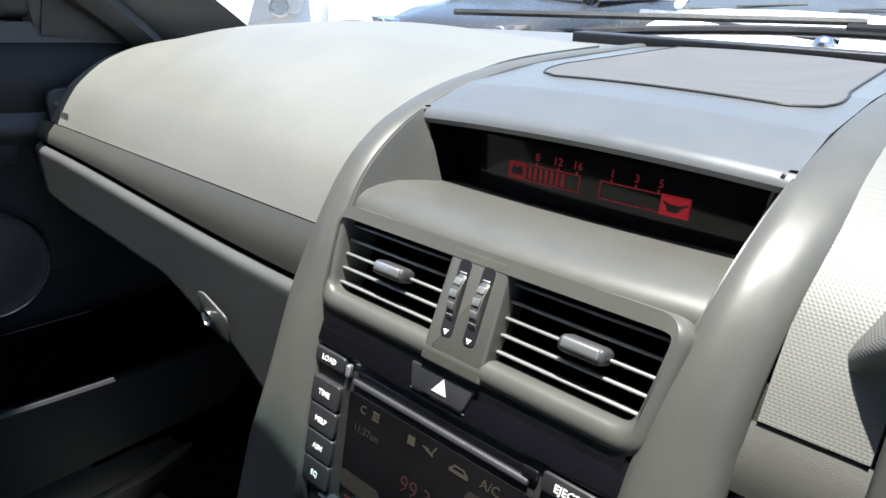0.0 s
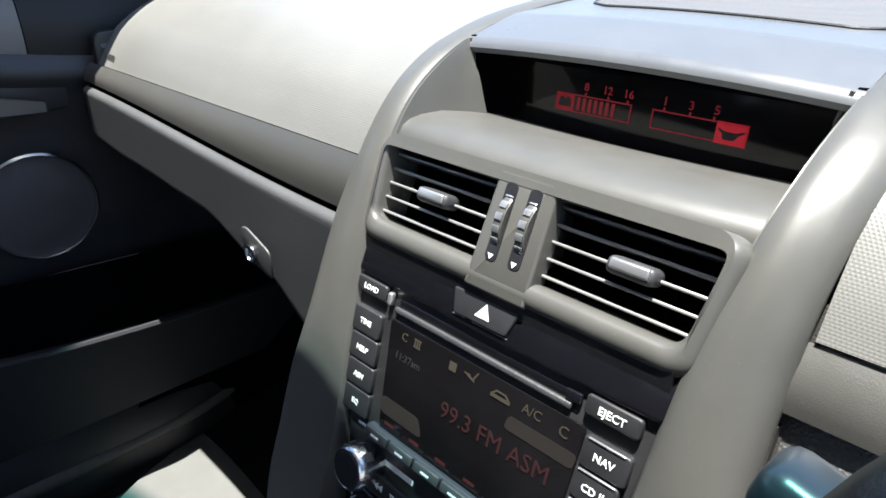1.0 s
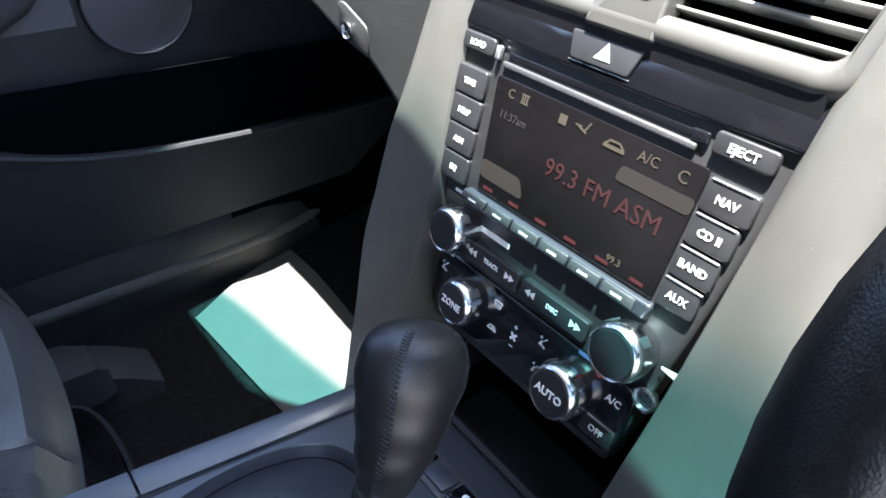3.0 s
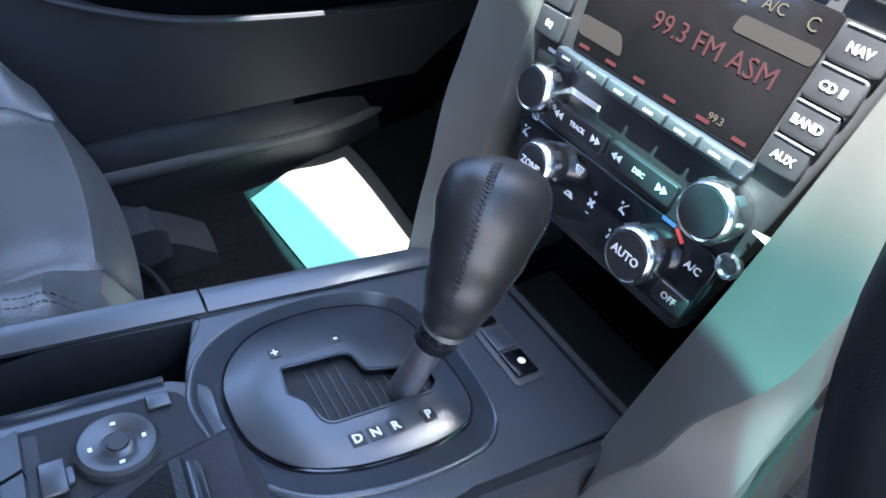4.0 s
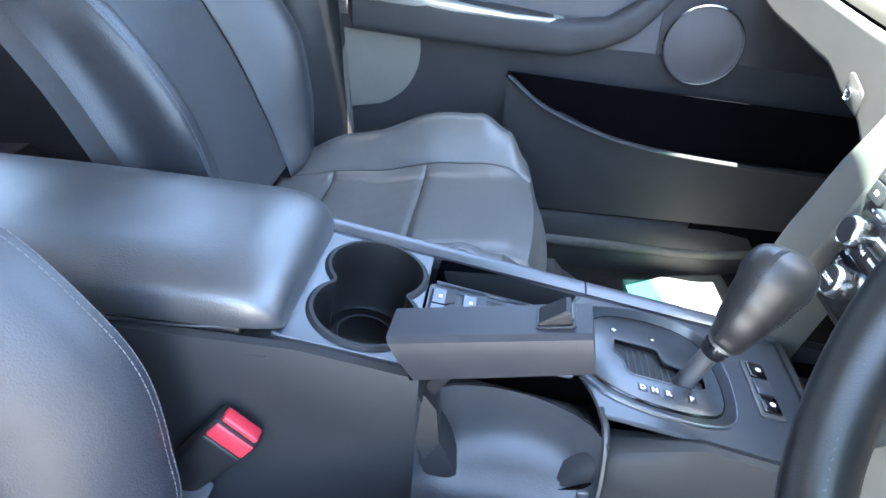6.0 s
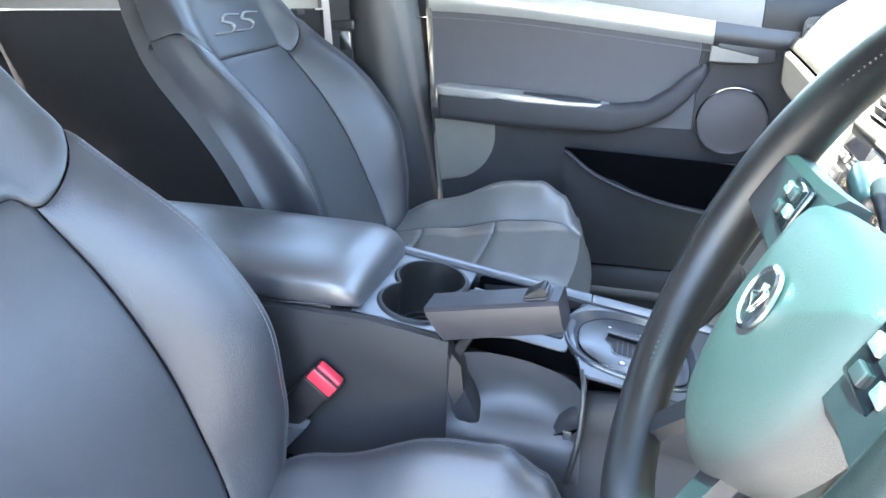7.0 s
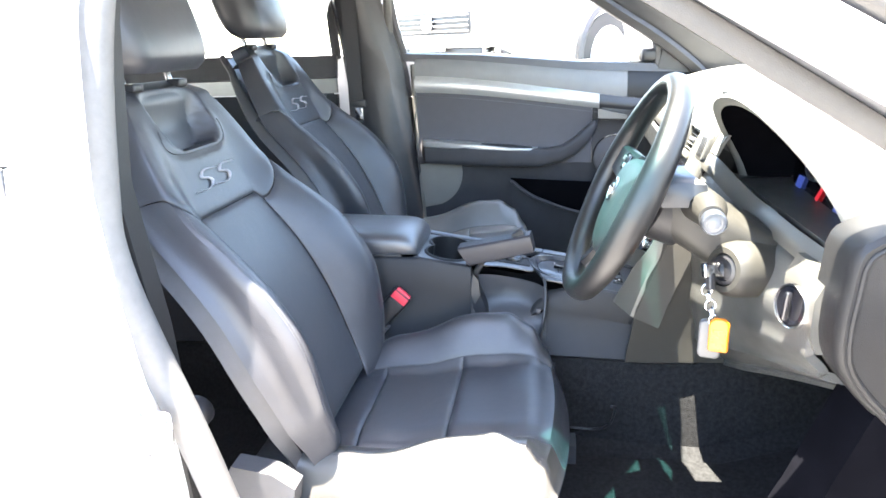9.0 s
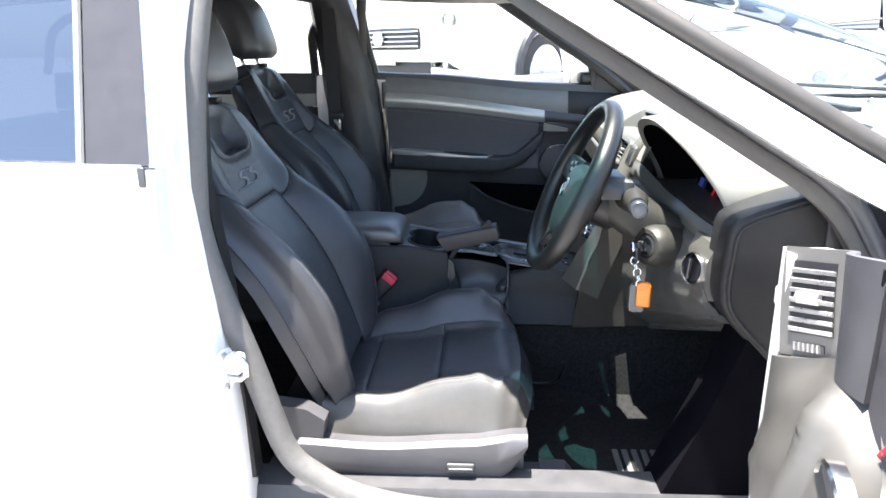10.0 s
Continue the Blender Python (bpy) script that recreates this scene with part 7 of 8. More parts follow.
    # smooth strip, then the grained knee panel bulging out beside the column
    strip_drop = lambda x: 0.052 * smooth(0.20, 0.36, x) + 0.014 * smooth(0.33, 0.66, x)
    strip_back = lambda x: 0.050 * smooth(0.20, 0.38, x) + 0.020 * smooth(0.40, 0.66, x)
    part("knee_strip", sheet(lambda u, v: Vector((0.150 + 0.50 * u, 1.125 + strip_back(0.15 + 0.5 * u) - 0.015 * v - 0.004 * math.sin(math.pi * v), 0.9385 - strip_drop(0.15 + 0.5 * u) - 0.030 * v)), 30, 6, -0.006), M_STRIP, d, "smooth tan-grey strip")

    def knee(u, v):
        x = 0.150 + 0.48 * u
        top = 0.903 - strip_drop(x)
        low = 0.492 + 0.433 * (x - 0.15)
        y = lerp_table(((0, 1.120), (0.02, 1.111), (0.06, 1.107), (0.3, 1.098), (0.6, 1.110), (0.85, 1.142), (1, 1.215)), v) - 0.02 * smooth(0.5, 0.9, v) * smooth(0.45, 0.2, x)
        return Vector((x, y + strip_back(x) * (1 - 0.6 * v), top + (low - top) * v))
    part("knee_panel", sheet(knee, 36, 34, -0.012), M_KNEE, d, "grained grey knee panel below the column")
    part("knee_hem", tube([knee(i / 30, 0.985) for i in range(31)], 0.009, 8), M_KNEE, d, "rolled lower hem")
    part("knee_side", sheet(lambda u, v: knee(0, 0.02 + 0.96 * u) + Vector((0, 0.16 * v, 0)), 30, 6, 0.006), M_KNEE, d)
    def filler(u, v):
        z = 0.50 + 0.40 * v
        x0, y0 = lerp_table(((0.50, 0.172), (0.605, 0.172), (0.67, 0.169), (0.745, 0.165), (0.83, 0.160), (0.905, 0.156)), z), lerp_table(((0.50, 0.985), (0.605, 0.998), (0.67, 1.018), (0.745, 1.046), (0.83, 1.078), (0.905, 1.11)), z)
        k = knee(0.0, min(1.0, max(0.0, (0.903 - z) / 0.411)))
        return Vector((x0 + (0.158 - x0) * u, y0 + (k.y + 0.004 - y0) * u, z))
    part("arch_return", sheet(filler, 10, 20, 0.004), M_SHROUD, d, "tan-grey return between arch and knee panel")
    part("knee_pad_left", sheet(lambda u, v: pad_top(-0.158 - 0.045 * u, -0.045 + 0.605 * v) + Vector((2 * (0.158 + 0.045 * u), 0, 0)), 8, 16, 0.006), M_PAD, d, "grained pad beside the cluster")
    part("lower_edge", loft([[Vector((x, y, z)) for y, z in ((1.250, lz + 0.03), (1.262, lz + 0.012), (1.33, lz), (1.50, 0.60), (1.50, 0.90), (1.26, 0.90))] for x, lz in ((0.15, 0.55), (0.4, 0.60), (0.69, 0.66))]), M_BLACK, d)
    # tall side outlet seen past the wheel
    vm = frame_of((0.232, 1.098, 0.960), (1, 0, 0), (0, 0.3, 0.95))
    sv = part("side_vent", slab(rr(0.052, 0.05, 0.008), 0.008, vm @ Matrix.Translation((0, 0, -0.002)), 0.003), M_STRIP, d, "small dash outlet")
    for i in range(4):
        part("louvre", box(vm @ Matrix.Translation((-0.014 + 0.0095 * i, 0, 0.0055)), 0.0045, 0.036, 0.0015, 0.0005), M_BLACK, sv)
    # round vent at the end
    rm = frame_of((0.594, 1.146, 0.806), (0.94, 0.34, 0), (0, 0.1, 1))
    rv = part("round_vent", lathe([(0.0305, -0.004), (0.0310, 0.003), (0.0295, 0.0065), (0.0280, 0.006), (0.0270, -0.002), (0, -0.004)], rm, 36), M_CHROME, d, "round light switch with chrome ring")
    part("vent_core", lathe([(0.0272, 0.001), (0.0255, 0.0045), (0.012, 0.003), (0, 0.003)], rm, 30), M_GLOSS, rv, "black rotary centre")
    part("vent_bar", box(rm @ Matrix.Translation((0, 0, 0.006)), 0.008, 0.040, 0.009, 0.003), M_GLOSS, rv)
    part("vent_pod", loft([[Vector((x, y, z)) for y, z in ((1.162, 0.760), (1.152, 0.785), (1.152, 0.832), (1.165, 0.862), (1.26, 0.862), (1.26, 0.760))] for x in (0.535, 0.56, 0.615, 0.645)]), M_STRIP, d)
    # end cap of the dash
    prof = [(1.165, 0.905), (1.175, 0.925), (1.215, 0.945), (1.30, 0.972), (1.40, 0.985), (1.46, 0.90), (1.45, 0.65), (1.34, 0.615), (1.285, 0.635), (1.235, 0.685), (1.180, 0.745), (1.160, 0.80)]
    pp = [(p.x, p.y) for p in spline([(a, b, 0) for a, b in prof + prof[:1]], 3)][:-1]
    part("end_cap", loft([[(x, 1.30 + (y - 1.30) * q, 0.80 + (z - 0.80) * q) for y, z in pp] for x, q in ((0.62, 1.0), (0.685, 1.0), (0.698, 0.985), (0.703, 0.95))]), M_ENDCAP, d, "dark oval dash end cap")
    part("end_ring", tube([(0.702, 1.30 + (y - 1.30) * 0.90, 0.80 + (z - 0.80) * 0.90) for y, z in pp], 0.004, 8, closed=True), M_ENDCAP, d)
    part("door_duct", box(frame_of((0.703, 1.345, 0.905), (0, 1, 0), (0, 0, 1)), 0.05, 0.085, 0.006, 0.003), M_BLACK, d, "black duct mouth to the door")


build_wheel()
build_column()
build_cluster()


# ---------------------------------------------------------------- doors
def belt(y):
    return lerp_table(((-1.0, 1.135), (0.34, 1.117), (1.13, 1.062), (1.35, 1.045)), y)


def build_far_door():
    d = thing("passenger_door", (-0.78, 0.8, 0.45), "closed passenger door, charcoal trim with silver strip and armrest", "car door")
    X = -0.715

    def panel(z0, z1, x0, x1, y0=0.388, y1=1.36, bulge=0.0):
        return sheet(lambda u, v: Vector((x0 + (x1 - x0) * v + bulge * math.sin(math.pi * v), y0 + (y1 - y0) * u, z0(y0 + (y1 - y0) * u) + (z1(y0 + (y1 - y0) * u) - z0(y0 + (y1 - y0) * u)) * v)), 40, 10, 0.02)
    strip_hi = lambda y: lerp_table(((0.34, 1.050), (1.36, 0.945)), y)
    strip_lo = lambda y: lerp_table(((0.34, 0.998), (1.36, 0.905)), y)
    arm = lambda y: lerp_table(((0.34, 0.79), (0.9, 0.765), (1.36, 0.745)), y)
    part("upper_trim", panel(strip_hi, belt, X, X - 0.03, y1=1.06, bulge=0.012), M_DOORTOP, d, "upper trim, lightened for sun on the ledge")
    # Trim ahead of this point is coloured near-black in place of shade.
    part("front_upper", panel(strip_hi, belt, X, X - 0.03, y0=1.0615, bulge=0.012), M_ENDCAP, d, "front of the upper trim, darkened for shade")
    part("silver_strip", panel(strip_lo, strip_hi, X + 0.004, X + 0.002, y1=0.975, bulge=0.010), M_DOORSILVER, d, "satin silver trim strip")
    part("front_trim", panel(lambda y: strip_lo(y), strip_hi, X + 0.006, X + 0.002, y0=0.976, bulge=0.008), M_BLACK, d, "black trim round the release handle")
    part("cloth_insert", panel(arm, strip_lo, X + 0.012, X, y1=0.955, bulge=-0.010), M_DOORPAD, d, "dark padded insert")
    part("speaker_panel", panel(arm, strip_lo, X + 0.012, X, y0=0.9565, bulge=-0.010), M_SPEAKERPANEL, d, "front of the insert round the speaker, darkened for shade")
    part("lower_panel", panel(lambda y: 0.425, arm, X - 0.020, X + 0.012, bulge=0.0), M_DOORLOW, d, "lower door panel, darkened for shade below the dash")
    part("strip_line", tube([(X + 0.012, y, strip_lo(y) - 0.012) for y in [0.36 + 0.05 * i for i in range(14)]], 0.0011, 5), M_STITCH, d)
    part("rear_edge", loft([[(x, y, z) for x, y in ((X + 0.008, 0.3905 + dy), (X + 0.006, 0.382 + dy), (X - 0.010, 0.374 + dy), (X - 0.075, 0.374 + dy), (X - 0.075, 0.388 + dy))] for z, dy in ((0.43, 0.020), (0.6, 0.014), (0.8, 0.004), (1.04, 0.0), (1.085, 0.0))]), M_CORNER, d, "pale shut face of the door, light put in its colour")
    # map pocket
    pk = spline([(0, 0.70, 0.712), (0, 0.78, 0.655), (0, 0.92, 0.606), (0, 1.08, 0.586), (0, 1.25, 0.577), (0, 1.49, 0.572)], 6)
    part("pocket_edge", tube([(X + 0.040, p.y, p.z) for p in pk], 0.008, 8, flat=0.7), M_DOORLOW, d, "curved pocket rim")
    rim_z = lambda y: lerp_table(((0.70, 0.712), (0.78, 0.655), (0.92, 0.606), (1.08, 0.586), (1.25, 0.577), (1.5, 0.572)), y)
    # Black sheet in place of a shaded hollow; leans out to stay unlit.
    part("pocket_mouth", sheet(lambda u, v: Vector((X + 0.0345 + 0.018 * v, 0.70 + 0.80 * u, rim_z(0.70 + 0.80 * u) * (1 - v) + v * (0.722 - 0.04 * u))), 30, 6, 0.002), M_SHADEBLACK, d, "black sheet standing for the shaded pocket opening")
    part("pocket_front", sheet(lambda u, v: Vector((X + 0.034 - 0.030 * (1 - v), 0.70 + 0.80 * u, 0.435 + (rim_z(0.70 + 0.80 * u) - 0.435) * v)), 30, 8, 0.006), M_DOORLOW, d, "pocket front, darkened for shade")
    # armrest and pull
    secs = []
    for y, h, w, z in ((0.405, 0.04, 0.02, 0.805), (0.42, 0.066, 0.050, 0.803), (0.55, 0.072, 0.062, 0.800), (0.70, 0.068, 0.062, 0.792), (0.80, 0.058, 0.057, 0.785), (0.86, 0.050, 0.050, 0.796), (0.905, 0.058, 0.048, 0.822), (0.940, 0.056, 0.044, 0.856), (0.962, 0.044, 0.036, 0.878), (0.972, 0.022, 0.018, 0.888)):
        secs.append([(X + w * 0.5 + x, y, z + q) for x, q in rr(w, h, 0.016, 4)])
    ar = part("armrest", loft(secs), M_DOORLOW, d, "padded armrest sweeping up into the pull")
    part("armrest_pad", loft([[(X + 0.030 + x, y, 0.0185 + lerp_table(((0.40, 0.818), (0.79, 0.795)), y) + q) for x, q in rr(w, 0.020 - 0.012 * smooth(0.5, 0.78, y), 0.004, 3)] for y, w in ((0.412, 0.03), (0.43, 0.056), (0.6, 0.0645), (0.70, 0.064), (0.76, 0.055), (0.785, 0.016))]), M_DOORSILVER, ar, "pale armrest top pad")
    # quarter-round panel in the rear lower corner, light on it put into the pale colour
    def corner(u, v):
        z = 0.765 - 0.150 * v
        reach = 0.135 * math.sqrt(max(0.0, 1 - (max(0.0, v - 0.15) / 0.85) ** 2)) + 0.004
        return Vector((X + 0.0165 - 0.010 * v - 0.004 * u, 0.396 + reach * u + 0.010 * v, z))
    part("corner_panel", sheet(corner, 14, 14, -0.004), M_CORNER, d, "pale curved lower corner panel, light put in its colour")
    # handle
    hm = frame_of((X + 0.012, 1.035, 0.918), (0, -1, 0), (0, 0, 1))
    hb = part("handle_bezel", slab(quad_outline([(-0.055, -0.022), (0.06, -0.018), (0.055, 0.024), (-0.05, 0.024)], 0.012, 4), 0.008, hm @ pose(0, 0, 0, 0, 180, 0) @ Matrix.Translation((0, 0, -0.012)), 0.002), M_BLACK, d, "black handle recess")
    part("handle_lever", loft([[(X + 0.018, 1.060 - 0.088 * t, 0.908 + 0.012 * t + z * (0.7 + 1.1 * t)) if x < 0 else (X + 0.027, 1.060 - 0.088 * t, 0.908 + 0.012 * t + z * (0.7 + 1.1 * t)) for x, z in ((-1, -0.008), (1, -0.008), (1, 0.008), (-1, 0.008))] for t in (0, 0.25, 0.5, 0.75, 1)]), M_BEZEL, hb, "bright door release lever")
    # speaker
    sm = frame_of((X + 0.022, 1.028, 0.787), (0, 1, 0), (0, 0, 1))
    sp = part("speaker_ring", lathe([(0.068, -0.004), (0.069, 0.004), (0.0665, 0.007), (0.0645, 0.004), (0.064, -0.004)], sm, 44), M_CHROME, d, "thin chrome speaker ring")
    part("speaker_cloth", lathe([(0.0645, 0.0), (0.04, 0.004), (0, 0.005)], sm, 40), M_DOORPAD, sp, "dark speaker grille")
    # outlet in the door's front end
    vm = frame_of((X + 0.018, 1.165, 0.930), (0, 1, 0), (0, 0.1, 1))
    dv = part("door_vent", slab(rr(0.075, 0.12, 0.014), 0.010, vm, 0.003), M_BLACK, d, "black louvred door outlet")
    for i in range(7):
        part("louvre", box(vm @ Matrix.Translation((0, -0.044 + 0.0145 * i, 0.009)) @ pose(0, 0, 0, -25, 0, 0), 0.060, 0.0095, 0.002, 0.0008), M_DARK, dv)
    part("vent_slider", box(vm @ Matrix.Translation((0, -0.075, 0.004)), 0.04, 0.012, 0.006, 0.002), M_DARK, dv)
    # outer skin and window frame
    part("outer_skin", sheet(lambda u, v: Vector((-0.80 - 0.05 * math.sin(math.pi * (0.15 + 0.6 * (1 - v))), 0.30 + 1.08 * u, 0.36 + (belt(0.30 + 1.08 * u) - 0.36) * v)), 20, 10, 0.004), M_PAINT, d, "white outer door skin")
    part("window_ledge", loft([[(x, y, belt(y) + z) for x, z in ((X - 0.015, -0.02), (X - 0.02, 0.004), (X - 0.04, 0.008), (X - 0.075, 0.006), (X - 0.085, -0.02))] for y in (0.33, 0.6, 0.9, 1.2, 1.36)]), M_DOORTRIM, d)
    fr = spline([(-0.755, 0.345, 1.115), (-0.70, 0.325, 1.25), (-0.630, 0.34, 1.405), (-0.62, 0.50, 1.438), (-0.622, 0.64, 1.430), (-0.655, 0.80, 1.368), (-0.70, 0.98, 1.255), (-0.735, 1.13, 1.160), (-0.748, 1.155, 1.060)], 6)
    part("window_frame", tube(fr, 0.017, 8), M_DARK, d, "dark window frame")
    part("side_glass", sheet(lambda u, v: Vector((-0.765 + 0.128 * v + 0.01 * u * (1 - v), 0.345 + (0.79 - 0.50 * v) * u, (1.105 - 0.055 * u) + (0.320 - 0.10 * u) * v + 0.055 * u * v)), 8, 8), M_PANE, d, "clear door glass")
    part("mirror_sail", loft([[(x, y, z) for y, z in ((1.15, 1.05), (1.38, 1.02), (1.17, 1.14))] for x in (-0.728, -0.745)]), M_BLACK, d, "black mirror sail panel")
    m = thing("door_mirror", (-0.88, 1.1, 1.08), "white passenger door mirror seen through the glass", "mirror")
    secs = []
    for t in range(9):
        a = t / 8
        e = math.sqrt(max(0, 1 - (a * 0.98) ** 2.5))
        secs.append([(-0.885 + x, 1.075 + 0.11 * a, 1.112 + z) for x, z in rr(0.20 * (0.35 + 0.65 * e), 0.135 * (0.3 + 0.7 * e), 0.035, 5)])
    part("mirror_shell", loft(secs), M_PAINT, m, "white mirror shell")
    part("mirror_glass", slab(rr(0.175, 0.112, 0.028, 5), 0.003, frame_of((-0.885, 1.0735, 1.112), (1, 0, 0), (0, 0, 1))), material("mirror_silver", (0.9, 0.9, 0.9), 0.03, 1.0, vary=0.0), m, "silvered mirror glass")
    part("mirror_arm", box(frame_of((-0.775, 1.125, 1.07), (1, 0, 0), (0, 1, 0)), 0.09, 0.05, 0.04, 0.012), M_BLACK, m)
    # rear passenger door beyond the pillar
    r = thing("rear_door", (-0.78, -0.4, 0.45), "closed rear passenger door with silver strip and window switch", "car door", group="rear doors")
    part("upper_trim", sheet(lambda u, v: Vector((X - 0.02 * v, 0.13 - 1.0 * u, 1.050 + (belt(0.13 - u) - 1.050) * v)), 10, 4, 0.02), M_DOORTRIM, r)
    part("silver_strip", sheet(lambda u, v: Vector((X + 0.004, 0.13 - 1.0 * u, 1.005 + 0.045 * v)), 10, 4, 0.02), M_DOORSILVER, r, "satin silver strip")
    part("lower_panel", sheet(lambda u, v: Vector((X + 0.012 * math.sin(math.pi * v), 0.13 - 1.0 * u, 0.36 + 0.64 * v)), 10, 8, 0.02), M_DOORLOW, r)
    sw = part("switch_pod", box(frame_of((X + 0.006, 0.085, 0.985), (0, -1, 0), (0, 0, 1)) @ pose(0, 0, 0, 0, 180, 0), 0.06, 0.07, 0.012, 0.004), M_DARK, r)
    for i in range(2):
        part("window_switch", box(frame_of((X + 0.016, 0.085, 0.970 + 0.03 * i), (0, 1, 0), (0, 0, 1)), 0.018, 0.018, 0.006, 0.002), M_CONSATIN, sw)
    part("outer_skin", sheet(lambda u, v: Vector((-0.80 - 0.05 * math.sin(math.pi * (0.15 + 0.6 * (1 - v))), 0.28 - 1.2 * u, 0.36 + (1.115 - 0.36) * v)), 12, 8, -0.004), M_PAINT, r)
    part("window_frame", tube(spline([(-0.755, 0.12, 1.115), (-0.70, 0.13, 1.25), (-0.63, 0.16, 1.375), (-0.62, -0.3, 1.38), (-0.64, -0.75, 1.32), (-0.72, -0.9, 1.14)], 5), 0.016, 8), M_DARK, r)
    part("side_glass", sheet(lambda u, v: Vector((-0.765 + 0.13 * v, 0.12 - 0.95 * u, 1.115 + 0.26 * v)), 6, 6), M_PANE, r, "clear rear side glass")


def build_near_rear_door():
    r = thing("rear_door", (0.84, -0.3, 0.4), "closed white rear door on the driver side with tinted glass", "car door", group="rear doors")
    def skin(u, v):
        y = 0.258 - 1.15 * u
        z = 0.36 + (1.045 + 0.02 * u - 0.36) * v
        return Vector((0.85 + 0.045 * math.sin(math.pi * (0.10 + 0.62 * (1 - v))), y, z))
    part("outer_skin", sheet(skin, 16, 14, -0.02), M_PAINT, r, "white outer door skin")
    part("door_edge", loft([[skin(0, v) + Vector((dx, dy, 0)) for dx, dy in ((0.0, 0.0), (-0.006, 0.010), (-0.05, 0.008), (-0.06, -0.02), (-0.02, -0.02))] for v in [i / 14 for i in range(15)]]), M_PAINT, r, "white folded door edge")
    part("belt_strip", loft([[(0.852 + dx, y, 1.045 - 0.06 * (y - 0.26) * 0.4 + dz) for dx, dz in ((0.0, -0.012), (0.012, -0.008), (0.010, 0.008), (-0.012, 0.012), (-0.02, -0.012))] for y in (0.252, 0.0, -0.4, -0.85)]), M_CHROME, r, "bright belt moulding")
    part("belt_end", box(frame_of((0.862, 0.252, 1.035), (0, 1, 0), (0, 0, 1)), 0.012, 0.03, 0.006, 0.002), M_CONSATIN, r)
    part("frame_black", sheet(lambda u, v: Vector((0.862 - 0.14 * v, 0.268 - 0.039 * v - (0.100 - 0.014 * v) * u, 1.052 + 0.375 * v)), 4, 10, -0.010), M_APPLIQUE, r, "matt black window frame applique")
    part("frame_edge", loft([[Vector((0.866 - 0.14 * v + dx, 0.284 - 0.039 * v + dy, 1.05 + 0.375 * v)) for dx, dy in ((0.004, 0.0), (-0.01, 0.014), (-0.04, 0.012), (-0.04, -0.02), (0.0, -0.018))] for v in [i / 10 for i in range(11)]]), M_PAINT, r, "white window frame edge")
    part("frame_seal", tube([(0.868 - 0.14 * v, 0.271 - 0.039 * v, 1.055 + 0.375 * v) for v in [i / 10 for i in range(11)]], 0.004, 6), M_CHROME, r)
    part("side_glass", sheet(lambda u, v: Vector((0.855 - 0.14 * v, 0.166 - 0.025 * v - 0.9 * u, 1.05 + 0.375 * v)), 8, 8), M_REARPANE, r, "tinted rear door glass")
    part("glass_edge", tube([(0.862 - 0.14 * v, 0.160 - 0.026 * v, 1.055 + 0.375 * v) for v in [i / 10 for i in range(11)]], 0.006, 6), M_DOORSILVER, r, "pale strip along the glass")
    part("inner_panel", sheet(lambda u, v: Vector((0.72, 0.13 - 0.9 * u, 0.42 + 0.64 * v)), 6, 6, 0.02), M_DOORTRIM, r)
    # striker on the jamb
    k = thing("door_striker", (0.82, 0.335, 0.69), "steel door striker bolted to the white jamb", "striker")
    sm = frame_of((0.800, 0.3125, 0.690), (-0.95, 0.2, 0), (0, 0, 1))
    part("striker_plate", slab(rr(0.042, 0.075, 0.014, 5), 0.004, sm, 0.0012), M_PAINT, k, "painted striker plate")
    part("striker_loop", tube([sm @ Vector(p) for p in ((0.004, 0.022, 0.002), (0.004, 0.022, 0.03), (0.002, 0.012, 0.04), (0.0, -0.006, 0.04), (0.0, -0.014, 0.03), (0.0, -0.014, 0.002))], 0.006, 8), M_CHROME, k, "steel striker loop")
    part("striker_cover", box(sm @ Matrix.Translation((0.006, 0.012, 0.003)), 0.03, 0.035, 0.03, 0.008), M_PAINT, k)
    for y in (-0.028, 0.030):
        part("bolt", lathe([(0.006, 0), (0.006, 0.003), (0.0035, 0.0045), (0, 0.0045)], sm @ Matrix.Translation((-0.006, y, 0.004)), 12), M_SILVER, k)


